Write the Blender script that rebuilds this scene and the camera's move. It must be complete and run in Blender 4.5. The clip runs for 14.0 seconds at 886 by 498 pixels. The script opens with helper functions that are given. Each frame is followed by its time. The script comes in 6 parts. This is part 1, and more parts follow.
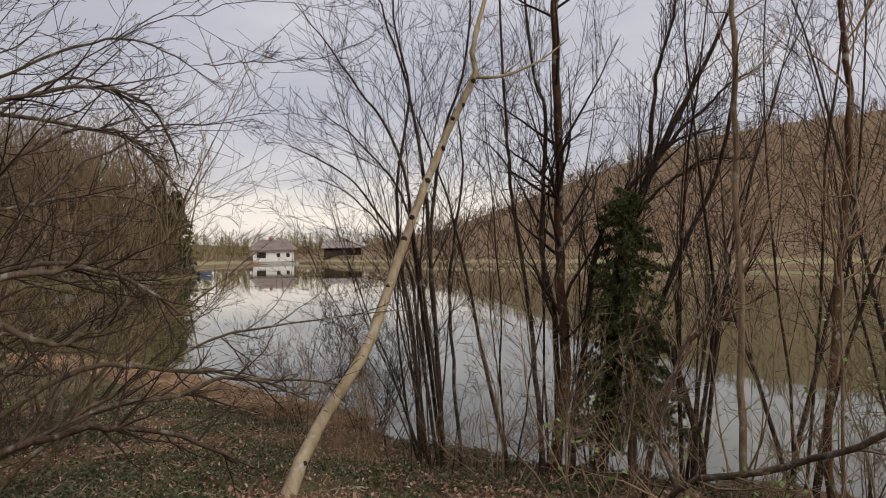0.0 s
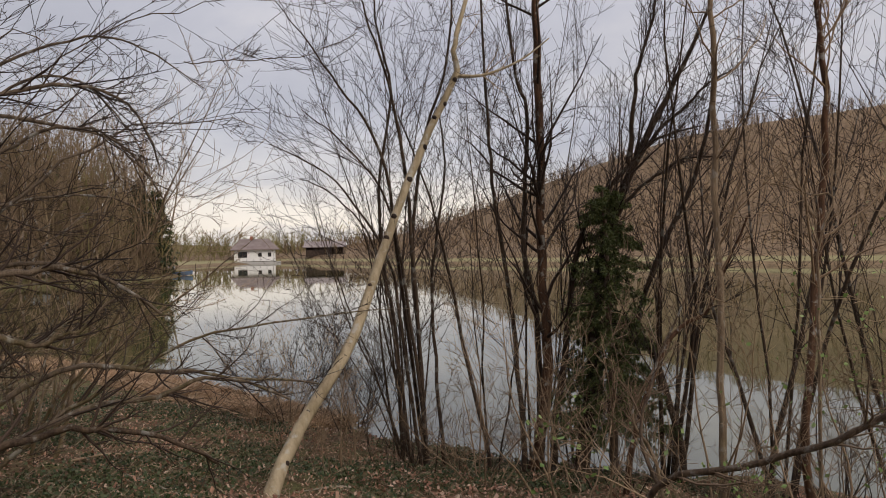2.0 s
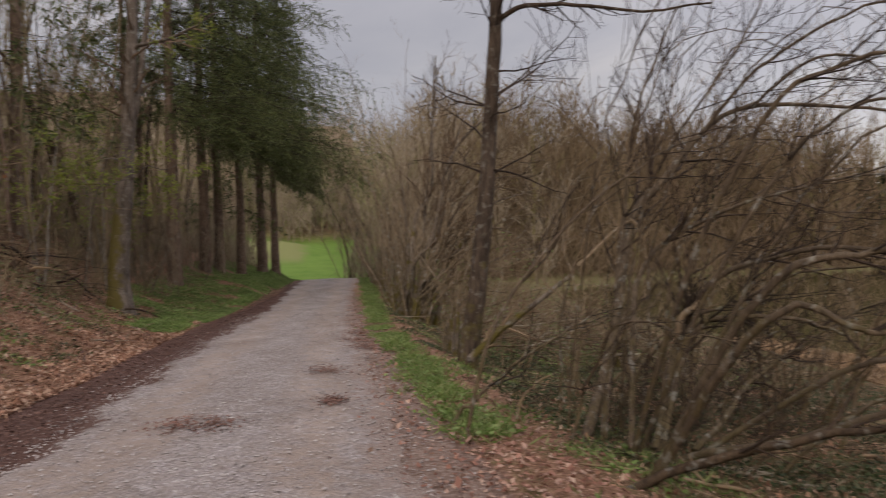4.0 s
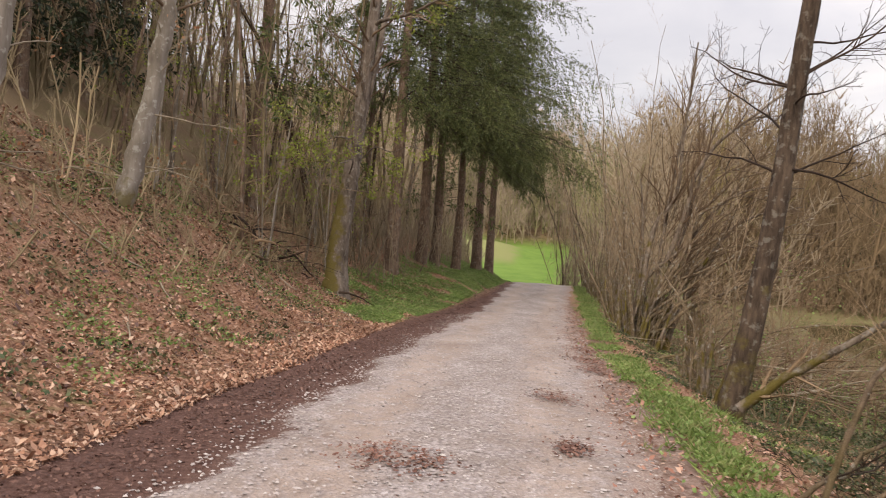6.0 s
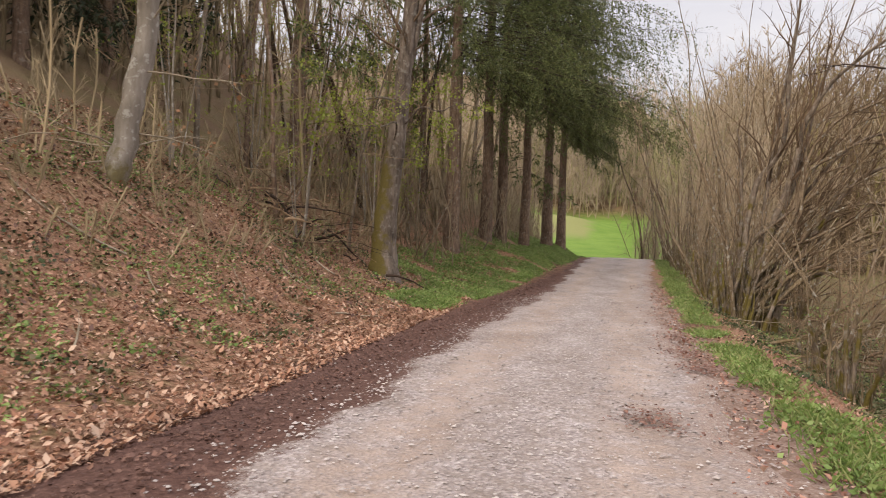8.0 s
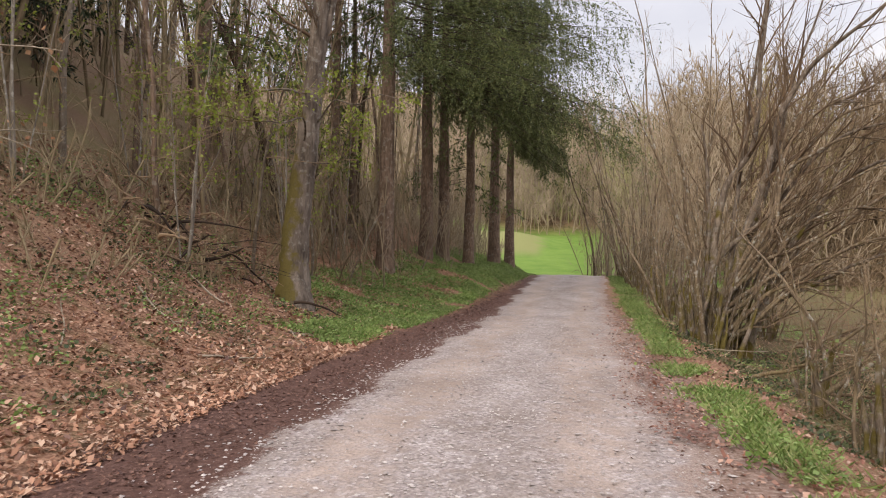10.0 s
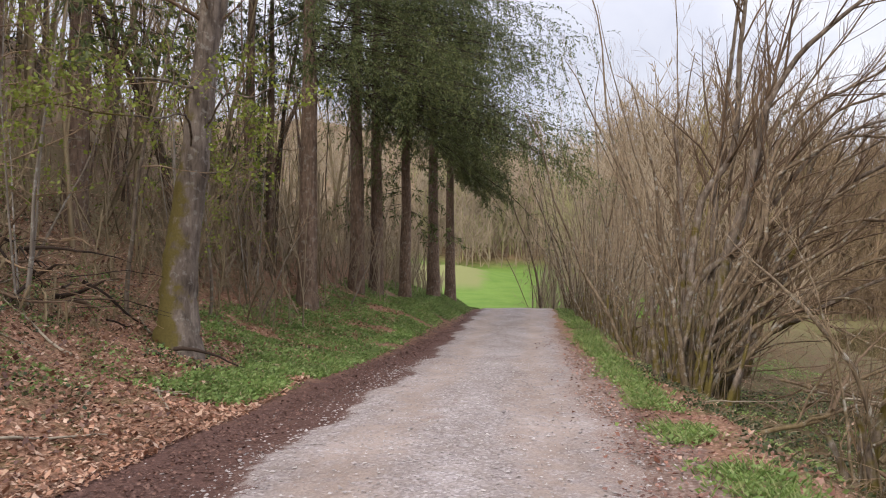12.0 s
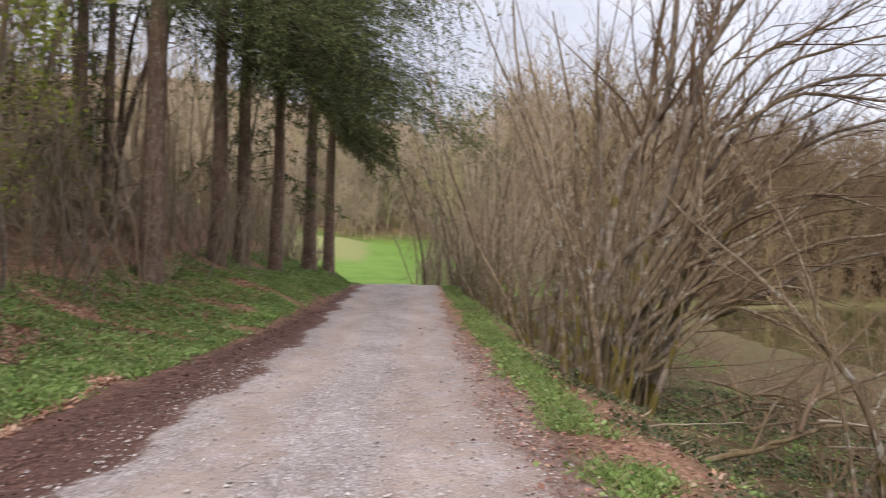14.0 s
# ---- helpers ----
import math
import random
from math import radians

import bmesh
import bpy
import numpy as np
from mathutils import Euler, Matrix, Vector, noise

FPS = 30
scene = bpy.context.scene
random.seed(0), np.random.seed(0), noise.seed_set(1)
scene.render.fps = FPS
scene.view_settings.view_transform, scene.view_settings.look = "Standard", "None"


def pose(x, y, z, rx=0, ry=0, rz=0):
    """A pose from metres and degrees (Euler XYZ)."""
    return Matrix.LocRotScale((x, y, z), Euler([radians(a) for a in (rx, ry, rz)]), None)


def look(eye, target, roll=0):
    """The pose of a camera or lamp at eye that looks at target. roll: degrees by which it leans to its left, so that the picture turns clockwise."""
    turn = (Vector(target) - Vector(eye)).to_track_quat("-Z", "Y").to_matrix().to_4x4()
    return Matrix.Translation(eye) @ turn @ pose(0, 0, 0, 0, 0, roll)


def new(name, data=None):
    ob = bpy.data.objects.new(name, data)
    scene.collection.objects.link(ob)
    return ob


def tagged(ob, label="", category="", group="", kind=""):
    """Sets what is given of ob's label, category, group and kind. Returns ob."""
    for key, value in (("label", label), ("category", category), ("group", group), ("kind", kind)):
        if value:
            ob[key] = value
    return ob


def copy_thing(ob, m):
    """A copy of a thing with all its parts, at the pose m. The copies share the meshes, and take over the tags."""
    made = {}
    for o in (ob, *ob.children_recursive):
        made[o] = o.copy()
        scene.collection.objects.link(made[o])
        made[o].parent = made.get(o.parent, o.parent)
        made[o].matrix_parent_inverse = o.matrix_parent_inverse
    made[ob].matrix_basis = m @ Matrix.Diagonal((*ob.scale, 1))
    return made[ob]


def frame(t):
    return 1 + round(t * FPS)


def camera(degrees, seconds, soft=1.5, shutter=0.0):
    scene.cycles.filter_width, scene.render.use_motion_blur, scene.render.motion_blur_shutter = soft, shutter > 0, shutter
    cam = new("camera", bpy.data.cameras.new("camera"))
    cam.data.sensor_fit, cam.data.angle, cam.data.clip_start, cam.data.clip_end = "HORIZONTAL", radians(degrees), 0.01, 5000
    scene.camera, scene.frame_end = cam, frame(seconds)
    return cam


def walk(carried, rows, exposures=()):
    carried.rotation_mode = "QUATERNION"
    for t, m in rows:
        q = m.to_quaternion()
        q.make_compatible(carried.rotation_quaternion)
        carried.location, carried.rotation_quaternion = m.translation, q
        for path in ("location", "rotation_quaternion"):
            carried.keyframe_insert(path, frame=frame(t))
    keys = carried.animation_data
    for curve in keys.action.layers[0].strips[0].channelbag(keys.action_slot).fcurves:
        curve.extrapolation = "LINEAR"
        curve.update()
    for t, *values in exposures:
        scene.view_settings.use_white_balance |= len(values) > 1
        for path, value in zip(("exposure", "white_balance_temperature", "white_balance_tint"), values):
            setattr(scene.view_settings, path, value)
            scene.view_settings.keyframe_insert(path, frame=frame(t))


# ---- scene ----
cam = camera(61.0, 14.0, 1.0, 0.25)
PATH = [
    (0, (-0.034, -0.055, 1.599), (1.674, 0.985, 1.602), -1.1),
    (0.5, (-0.034, -0.059, 1.6), (1.674, 0.981, 1.606), -1.0),
    (1, (-0.037, -0.062, 1.595), (1.685, 0.956, 1.598), -0.8),
    (1.5, (-0.04, -0.059, 1.598), (1.69, 0.944, 1.6), -0.8),
    (2, (-0.038, -0.061, 1.597), (1.694, 0.939, 1.596), -1.3),
    (2.5, (-0.041, -0.064, 1.594), (1.657, 0.992, 1.567), -1.4),
    (3, (-0.051, -0.040, 1.606), (1.487, 1.238, 1.564), 0.1),
    (3.5, (-0.120, 0.200, 1.58), (0.778, 1.986, 1.509), 1.9),
    (4, (-0.400, 0.540, 1.58), (-0.091, 2.516, 1.600), -1.9),
    (4.2, (-0.500, 0.730, 1.57), (-0.326, 2.722, 1.560), -0.6),
    (6.3, (-0.839, 3.021, 1.513), (-1.159, 4.994, 1.563), 2.7),
    (6.5, (-0.868, 3.277, 1.473), (-1.244, 5.239, 1.559), 1.7),
    (7, (-0.915, 3.956, 1.489), (-1.281, 5.918, 1.614), 1.1),
    (7.5, (-0.901, 4.644, 1.478), (-1.37, 6.587, 1.403), 2.9),
    (8, (-0.868, 5.307, 1.449), (-1.295, 7.261, 1.408), 2.0),
    (8.5, (-0.801, 5.97, 1.44), (-1.147, 7.939, 1.387), 2.2),
    (9, (-0.764, 6.615, 1.435), (-1.134, 8.579, 1.511), 1.9),
    (9.2, (-0.769, 6.899, 1.454), (-1.091, 8.873, 1.444), 2.3),
    (11.3, (-0.936, 9.894, 1.346), (-1.243, 11.869, 1.403), -0.6),
    (11.5, (-0.953, 10.14, 1.354), (-1.171, 12.128, 1.398), -0.8),
    (12, (-0.939, 10.879, 1.331), (-1.094, 12.87, 1.439), 0.1),
    (12.5, (-0.9, 11.611, 1.323), (-1.228, 13.583, 1.358), 2.1),
    (13, (-0.918, 12.31, 1.362), (-1.11, 14.296, 1.502), 1.4),
    (13.5, (-0.876, 12.885, 1.377), (-1.05, 14.877, 1.442), 2.6),
    (14, (-0.885, 13.471, 1.378), (-0.734, 15.465, 1.42), 1.5),
]
walk(cam, [(t, look(eye, target, roll)) for t, eye, target, roll in PATH],
     [(0, 0.07, 6900, 12), (2.8, 0.07, 6900, 12), (3.6, 0.02, 7000, 13), (4.2, 0.14, 7200, 13), (6.3, 1.0, 7500, 12), (9.2, 1.0, 7350, 12), (11.4, 1.0, 6800, 11), (14.0, 1.0, 6700, 11)])

# ---- sky and sun: a bright overcast spring day ----
SUN_UP, SUN_ROUND = 30.0, 200.0
world = bpy.data.worlds.new("overcast")
scene.world = world
world.use_nodes = True
wn, wl = world.node_tree.nodes, world.node_tree.links
wn.clear()


def wnode(kind, operation="", **values):
    n = wn.new(kind)
    if operation:
        n.operation = operation
    for key, value in values.items():
        n.inputs[key].default_value = value
    return n


way = wnode("ShaderNodeTexCoord")
part_xyz = wnode("ShaderNodeSeparateXYZ")
wl.new(way.outputs["Generated"], part_xyz.inputs[0])
height = wnode("ShaderNodeMath", operation="MAXIMUM")
wl.new(part_xyz.outputs["Z"], height.inputs[0])
height.inputs[1].default_value = 0.0
soften = wnode("ShaderNodeMath", operation="ADD")
wl.new(height.outputs[0], soften.inputs[0])
soften.inputs[1].default_value = 0.16
flat = wnode("ShaderNodeVectorMath", operation="DIVIDE")
wl.new(way.outputs["Generated"], flat.inputs[0])
wl.new(soften.outputs[0], flat.inputs[1])
clouds = wnode("ShaderNodeTexNoise", Scale=1.3, Detail=7.0, Roughness=0.55, Distortion=0.3)
wl.new(flat.outputs[0], clouds.inputs["Vector"])
cover = wn.new("ShaderNodeValToRGB")
cover.color_ramp.elements[0].position, cover.color_ramp.elements[0].color = 0.34, (0.505, 0.525, 0.62, 1)
cover.color_ramp.elements[1].position, cover.color_ramp.elements[1].color = 0.66, (0.69, 0.695, 0.755, 1)
mid = cover.color_ramp.elements.new(0.5)
mid.color = (0.58, 0.597, 0.685, 1)
wl.new(clouds.outputs["Fac"], cover.inputs[0])
# a pale warm band of broken cloud low down
low = wn.new("ShaderNodeValToRGB")
low.color_ramp.elements[0].position, low.color_ramp.elements[0].color = 0.0, (0.0, 0.0, 0.0, 1)
low.color_ramp.elements[1].position, low.color_ramp.elements[1].color = 0.15, (0.0, 0.0, 0.0, 1)
for place, value in ((0.03, 0.8), (0.065, 0.7), (0.10, 0.18)):
    low.color_ramp.elements.new(place).color = (value, value, value, 1)
ragged = wnode("ShaderNodeTexNoise", Scale=6.0, Detail=5.0, Roughness=0.6)
stretch = wnode("ShaderNodeMapping")
stretch.inputs["Scale"].default_value = (1, 1, 3.2)
wl.new(way.outputs["Generated"], stretch.inputs["Vector"])
wl.new(stretch.outputs[0], ragged.inputs["Vector"])
shift = wnode("ShaderNodeMath", operation="MULTIPLY_ADD")
wl.new(ragged.outputs["Fac"], shift.inputs[0])
shift.inputs[1].default_value = 0.10
wl.new(part_xyz.outputs["Z"], shift.inputs[2])
lower = wnode("ShaderNodeMath", operation="SUBTRACT")
wl.new(shift.outputs[0], lower.inputs[0])
lower.inputs[1].default_value = 0.05
wl.new(lower.outputs[0], low.inputs[0])
veil = wn.new("ShaderNodeMix")
veil.data_type = "RGBA"
veil.inputs["B"].default_value = (1.14, 1.06, 0.97, 1)
wl.new(low.outputs[0], veil.inputs["Factor"])
wl.new(cover.outputs[0], veil.inputs["A"])
# the upper sky is brighter than the band in view
zenith = wn.new("ShaderNodeMapRange")
zenith.interpolation_type = "SMOOTHSTEP"
wl.new(height.outputs[0], zenith.inputs["Value"])
for key, value in (("From Min", 0.22), ("From Max", 0.85), ("To Min", 0.81), ("To Max", 1.95)):
    zenith.inputs[key].default_value = value
bright = wnode("ShaderNodeVectorMath", operation="SCALE")
wl.new(veil.outputs["Result"], bright.inputs[0])
wl.new(zenith.outputs[0], bright.inputs["Scale"])
dull = wn.new("ShaderNodeMapRange")
dull.interpolation_type = "SMOOTHSTEP"
wl.new(part_xyz.outputs["X"], dull.inputs["Value"])
for key, value in (("From Min", 0.15), ("From Max", 0.8), ("To Min", 0.74), ("To Max", 1.0)):
    dull.inputs[key].default_value = value
evened = wnode("ShaderNodeVectorMath", operation="SCALE")
wl.new(bright.outputs[0], evened.inputs[0])
wl.new(dull.outputs[0], evened.inputs["Scale"])
blue = wn.new("ShaderNodeTexSky")
blue.sky_type, blue.sun_disc, blue.sun_elevation, blue.sun_rotation = "NISHITA", False, radians(SUN_UP), radians(SUN_ROUND)
thin = wnode("ShaderNodeVectorMath", operation="SCALE", Scale=0.012)
wl.new(blue.outputs[0], thin.inputs[0])
total = wnode("ShaderNodeVectorMath", operation="ADD")
wl.new(evened.outputs[0], total.inputs[0])
wl.new(thin.outputs[0], total.inputs[1])
shine = wnode("ShaderNodeBackground", Strength=1.0)
wl.new(total.outputs[0], shine.inputs["Color"])
wout = wnode("ShaderNodeOutputWorld")
wl.new(shine.outputs[0], wout.inputs["Surface"])

sun = new("sun", bpy.data.lights.new("sun", "SUN"))
sun.data.energy, sun.data.angle, sun.data.color = 1.5, radians(25), (1.0, 0.95, 0.88)
sun.matrix_world = pose(0, 0, 60, 90 - SUN_UP, 0, 180 - SUN_ROUND)

# ---- materials ----


class Nodes:
    """A few short words for building one material."""

    def __init__(self, name):
        self.m = bpy.data.materials.new(name)
        self.m.use_nodes = True
        self.t = self.m.node_tree
        self.b = self.t.nodes["Principled BSDF"]

    def add(self, kind, **values):
        n = self.t.nodes.new(kind)
        for key, value in values.items():
            n.inputs[key].default_value = value
        return n

    def link(self, a, b):
        self.t.links.new(a, b)

    def noise(self, where, scale, detail=4.0, rough=0.55, stretch=(1, 1, 1)):
        m = self.add("ShaderNodeMapping", Scale=stretch)
        self.link(where, m.inputs["Vector"])
        n = self.add("ShaderNodeTexNoise", Scale=scale, Detail=detail, Roughness=rough)
        self.link(m.outputs[0], n.inputs["Vector"])
        return n.outputs["Fac"]

    def ramp(self, fac, *stops):
        r = self.t.nodes.new("ShaderNodeValToRGB")
        e = r.color_ramp.elements
        while len(e) < len(stops):
            e.new(0.5)
        for n, (place, colour) in enumerate(stops):
            e[n].position = place
            e[n].color = (*colour, 1) if len(colour) == 3 else colour
        self.link(fac, r.inputs[0])
        return r.outputs[0]

    def mix(self, fac, a, b, how="MIX"):
        n = self.t.nodes.new("ShaderNodeMix")
        n.data_type, n.blend_type = "RGBA", how
        for socket, value in (("Factor", fac), ("A", a), ("B", b)):
            if isinstance(value, (int, float)):
                n.inputs[socket].default_value = value
            elif isinstance(value, tuple):
                n.inputs[socket].default_value = (*value, 1)
            else:
                self.link(value, n.inputs[socket])
        return n.outputs["Result"]

    def math(self, op, a, b=0.0, c=0.0, clamp=False):
        n = self.t.nodes.new("ShaderNodeMath")
        n.operation, n.use_clamp = op, clamp
        for k, value in enumerate((a, b, c)):
            if isinstance(value, (int, float)):
                n.inputs[k].default_value = value
            else:
                self.link(value, n.inputs[k])
        return n.outputs[0]

    def step(self, value, a, b):
        n = self.add("ShaderNodeMapRange")
        n.interpolation_type = "SMOOTHSTEP"
        self.link(value, n.inputs[0])
        n.inputs["From Min"].default_value, n.inputs["From Max"].default_value = a, b
        return n.outputs[0]

    def bump(self, height, strength, distance):
        n = self.add("ShaderNodeBump", Strength=strength, Distance=distance)
        self.link(height, n.inputs["Height"])
        self.link(n.outputs[0], self.b.inputs["Normal"])

    def done(self, colour=None, rough=0.8, spec=0.25):
        if colour is not None:
            self.link(colour, self.b.inputs["Base Color"])
        if isinstance(rough, (int, float)):
            self.b.inputs["Roughness"].default_value = rough
        else:
            self.link(rough, self.b.inputs["Roughness"])
        self.b.inputs["Specular IOR Level"].default_value = spec
        return self.m


def bark(name, dark, light, moss=0.0, moss_top=2.0, lichen=0.0, grain=14.0, bump=0.6, side=0.0):
    m = Nodes(name)
    where = m.add("ShaderNodeTexCoord").outputs["Object"]
    ridges = m.noise(where, grain, 5, 0.65, (1, 1, 0.22))
    broad = m.noise(where, 1.7, 3)
    c = m.mix(m.ramp(ridges, (0.3, (0, 0, 0)), (0.7, (1, 1, 1))), dark, light)
    tone = m.ramp(broad, (0.3, (0.62, 0.6, 0.58)), (0.7, (1.0, 1.0, 1.0)))
    c = m.mix(1.0, c, tone, "MULTIPLY")
    if lichen:
        spots = m.ramp(m.noise(where, 9.0, 4, 0.6), (0.56, (0, 0, 0)), (0.64, (1, 1, 1)))
        c = m.mix(m.math("MULTIPLY", spots, lichen), c, (0.42, 0.42, 0.38))
    if moss:
        xyz = m.add("ShaderNodeSeparateXYZ")
        m.link(where, xyz.inputs[0])
        patch = m.noise(where, 3.2, 5, 0.62)
        reach = m.math("ADD", patch, m.math("MULTIPLY", xyz.outputs["Z"], -0.16 / max(moss_top, 0.1)))
        if side:
            reach = m.math("ADD", reach, m.math("MULTIPLY_ADD", xyz.outputs["X"], -side, 0.20 * side))
        grow = m.ramp(reach, (0.40, (0, 0, 0)), (0.52, (1, 1, 1)))
        green = m.mix(m.noise(where, 30, 3), (0.062, 0.05, 0.014), (0.15, 0.118, 0.032))
        c = m.mix(m.math("MULTIPLY", grow, moss), c, green)
    m.bump(m.math("ADD", ridges, m.math("MULTIPLY", m.noise(where, grain * 3.5, 4, 0.7), 0.35)), bump, 0.035)
    return m.done(c, 0.85, 0.2)


def leafy(name, *colours, rough=0.6, glow=0.25):
    m = Nodes(name)
    geo = m.add("ShaderNodeNewGeometry")
    stops = [(n / (len(colours) - 1), c) for n, c in enumerate(colours)]
    c = m.ramp(geo.outputs["Random Per Island"], *stops)
    where = m.add("ShaderNodeTexCoord").outputs["Object"]
    c = m.mix(1.0, c, m.ramp(m.noise(where, 0.9, 3), (0.3, (0.65,) * 3), (0.7, (1.1,) * 3)), "MULTIPLY")
    m.b.inputs["Subsurface Weight"].default_value = 0.0
    m.done(c, rough, 0.25)
    if glow:
        thin_leaf = m.add("ShaderNodeBsdfTranslucent")
        m.link(c, thin_leaf.inputs["Color"])
        both = m.add("ShaderNodeMixShader", Fac=glow)
        out = m.t.nodes["Material Output"]
        m.link(m.b.outputs[0], both.inputs[1])
        m.link(thin_leaf.outputs[0], both.inputs[2])
        m.link(both.outputs[0], out.inputs["Surface"])
    return m.m


def mottled(name, a, b, scale=3.0, rough=0.7, spec=0.3, bump=0.0, fine=40.0):
    m = Nodes(name)
    where = m.add("ShaderNodeTexCoord").outputs["Object"]
    c = m.mix(m.ramp(m.noise(where, scale, 5, 0.6), (0.35, (0, 0, 0)), (0.65, (1, 1, 1))), a, b)
    grain = m.noise(where, fine, 3)
    c = m.mix(1.0, c, m.ramp(grain, (0.3, (0.8,) * 3), (0.7, (1.1,) * 3)), "MULTIPLY")
    if bump:
        m.bump(grain, bump, 0.01)
    return m.done(c, rough, spec)


BARK_HAZEL = bark("hazel_bark", (0.17, 0.115, 0.07), (0.38, 0.285, 0.19), moss=0.4, moss_top=1.0, lichen=0.35, grain=26)
BARK_BROWN = bark("brown_bough_bark", (0.035, 0.023, 0.016), (0.15, 0.102, 0.066), lichen=0.3, grain=24, bump=0.8)
BARK_HAZEL_OLD = bark("old_hazel_bark", (0.095, 0.067, 0.044), (0.30, 0.22, 0.145), moss=0.4, moss_top=2.5, lichen=0.4, grain=20)
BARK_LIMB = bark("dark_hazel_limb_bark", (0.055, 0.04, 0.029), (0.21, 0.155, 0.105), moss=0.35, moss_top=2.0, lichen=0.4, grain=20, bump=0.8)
BARK_STEM = bark("hazel_stem_bark", (0.075, 0.054, 0.037), (0.31, 0.235, 0.16), moss=0.3, moss_top=2.5, lichen=0.5, grain=22, bump=0.8)
BARK_ALDER = bark("alder_bark", (0.024, 0.016, 0.011), (0.105, 0.07, 0.046), lichen=0.25, grain=22)
BARK_RUST = bark("rusty_bark", (0.042, 0.022, 0.013), (0.16, 0.085, 0.048), lichen=0.5, grain=20)
BARK_PALE = bark("pale_bark", (0.27, 0.21, 0.125), (0.50, 0.41, 0.275), lichen=0.5, grain=13, bump=0.3)
BARK_GREY = bark("grey_beech_bark", (0.17, 0.145, 0.12), (0.32, 0.285, 0.245), moss=0.75, moss_top=0.55, lichen=0.5, grain=8, bump=0.3)
BARK_EDGE = bark("dark_lichened_bark", (0.03, 0.021, 0.016), (0.145, 0.105, 0.078), moss=0.7, moss_top=1.4, lichen=0.22, grain=16, bump=1.0)
BARK_POLE = bark("grey_brown_pole_bark", (0.10, 0.078, 0.058), (0.25, 0.205, 0.16), lichen=0.3, grain=16)
BARK_MOSSY = bark("mossy_bark", (0.075, 0.056, 0.042), (0.32, 0.26, 0.21), moss=1.0, moss_top=3.2, lichen=0.25, grain=15, bump=1.0)
BARK_MAPLE = bark("moss_clad_bark", (0.05, 0.037, 0.029), (0.24, 0.195, 0.16), moss=0.95, moss_top=9.0, lichen=0.2, grain=9, bump=0.4, side=0.75)
BARK_SPRUCE = bark("spruce_bark", (0.10, 0.066, 0.047), (0.27, 0.19, 0.14), lichen=0.25, grain=18, bump=0.8)
TWIG_BROWN = mottled("brown_twigs", (0.16, 0.105, 0.064), (0.33, 0.235, 0.15), 1.2, 0.8, 0.2)
TWIG_MID = mottled("mid_brown_twigs", (0.085, 0.056, 0.036), (0.19, 0.13, 0.085), 1.2, 0.8, 0.2)
TWIG_DARK = mottled("dark_twigs", (0.02, 0.013, 0.010), (0.055, 0.036, 0.026), 1.2, 0.8, 0.2)
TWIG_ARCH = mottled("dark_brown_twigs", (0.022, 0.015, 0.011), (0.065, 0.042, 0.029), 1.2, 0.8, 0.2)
TWIG_PALE = mottled("pale_dead_twigs", (0.20, 0.165, 0.12), (0.34, 0.29, 0.22), 2.0, 0.8, 0.2)
TWIG_TAN = mottled("tan_hazel_twigs", (0.20, 0.145, 0.092), (0.40, 0.30, 0.20), 1.2, 0.8, 0.2)
WOOD_FAR = mottled("far_bare_wood", (0.135, 0.090, 0.054), (0.26, 0.18, 0.108), 0.09, 0.9, 0.1, fine=0.6)
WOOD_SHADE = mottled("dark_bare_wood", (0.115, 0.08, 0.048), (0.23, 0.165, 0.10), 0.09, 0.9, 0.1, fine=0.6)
WOOD_PALE = mottled("pale_bare_wood", (0.21, 0.165, 0.115), (0.36, 0.29, 0.205), 0.08, 0.9, 0.1, fine=0.5)
WOOD_LEAFING = mottled("leafing_far_wood", (0.21, 0.20, 0.10), (0.33, 0.31, 0.15), 0.08, 0.9, 0.1, fine=0.5)
WOOD_OLIVE = mottled("olive_bare_wood", (0.16, 0.135, 0.06), (0.27, 0.22, 0.10), 0.08, 0.9, 0.1, fine=0.5)
WOOD_NEAR = mottled("hillside_bare_wood", (0.15, 0.115, 0.07), (0.33, 0.26, 0.165), 0.16, 0.9, 0.1, fine=1.2)
NEEDLES = leafy("spruce_needles", (0.055, 0.078, 0.026), (0.105, 0.13, 0.045), (0.19, 0.205, 0.075), rough=0.55, glow=0.25)
# spruce needles again, the deep wood's shade put into a darker green
NEEDLES_SHADED = leafy("shaded_needles", (0.012, 0.02, 0.009), (0.025, 0.038, 0.014), (0.045, 0.055, 0.02), glow=0.0)
NEEDLES_SHORE = leafy("far_shore_needles", (0.028, 0.037, 0.016), (0.05, 0.062, 0.024), (0.085, 0.092, 0.036), glow=0.0)
LITTER = leafy("dry_beech_leaves", (0.16, 0.073, 0.046), (0.31, 0.152, 0.095), (0.45, 0.26, 0.175), (0.56, 0.40, 0.30), (0.41, 0.225, 0.145), (0.20, 0.092, 0.058), rough=0.6, glow=0.1)
LITTER_DARK = leafy("wet_crumbs_and_gaps", (0.065, 0.032, 0.026), (0.13, 0.066, 0.05), (0.20, 0.11, 0.082), rough=0.5, glow=0.0)
LITTER_SHOULDER = leafy("reddish_leaves", (0.16, 0.07, 0.048), (0.30, 0.14, 0.10), (0.42, 0.225, 0.165), (0.52, 0.36, 0.28), (0.24, 0.11, 0.08), rough=0.6, glow=0.1)
LITTER_RED = leafy("trodden_red_leaves", (0.12, 0.055, 0.04), (0.20, 0.095, 0.07), (0.28, 0.15, 0.11), rough=0.55, glow=0.0)
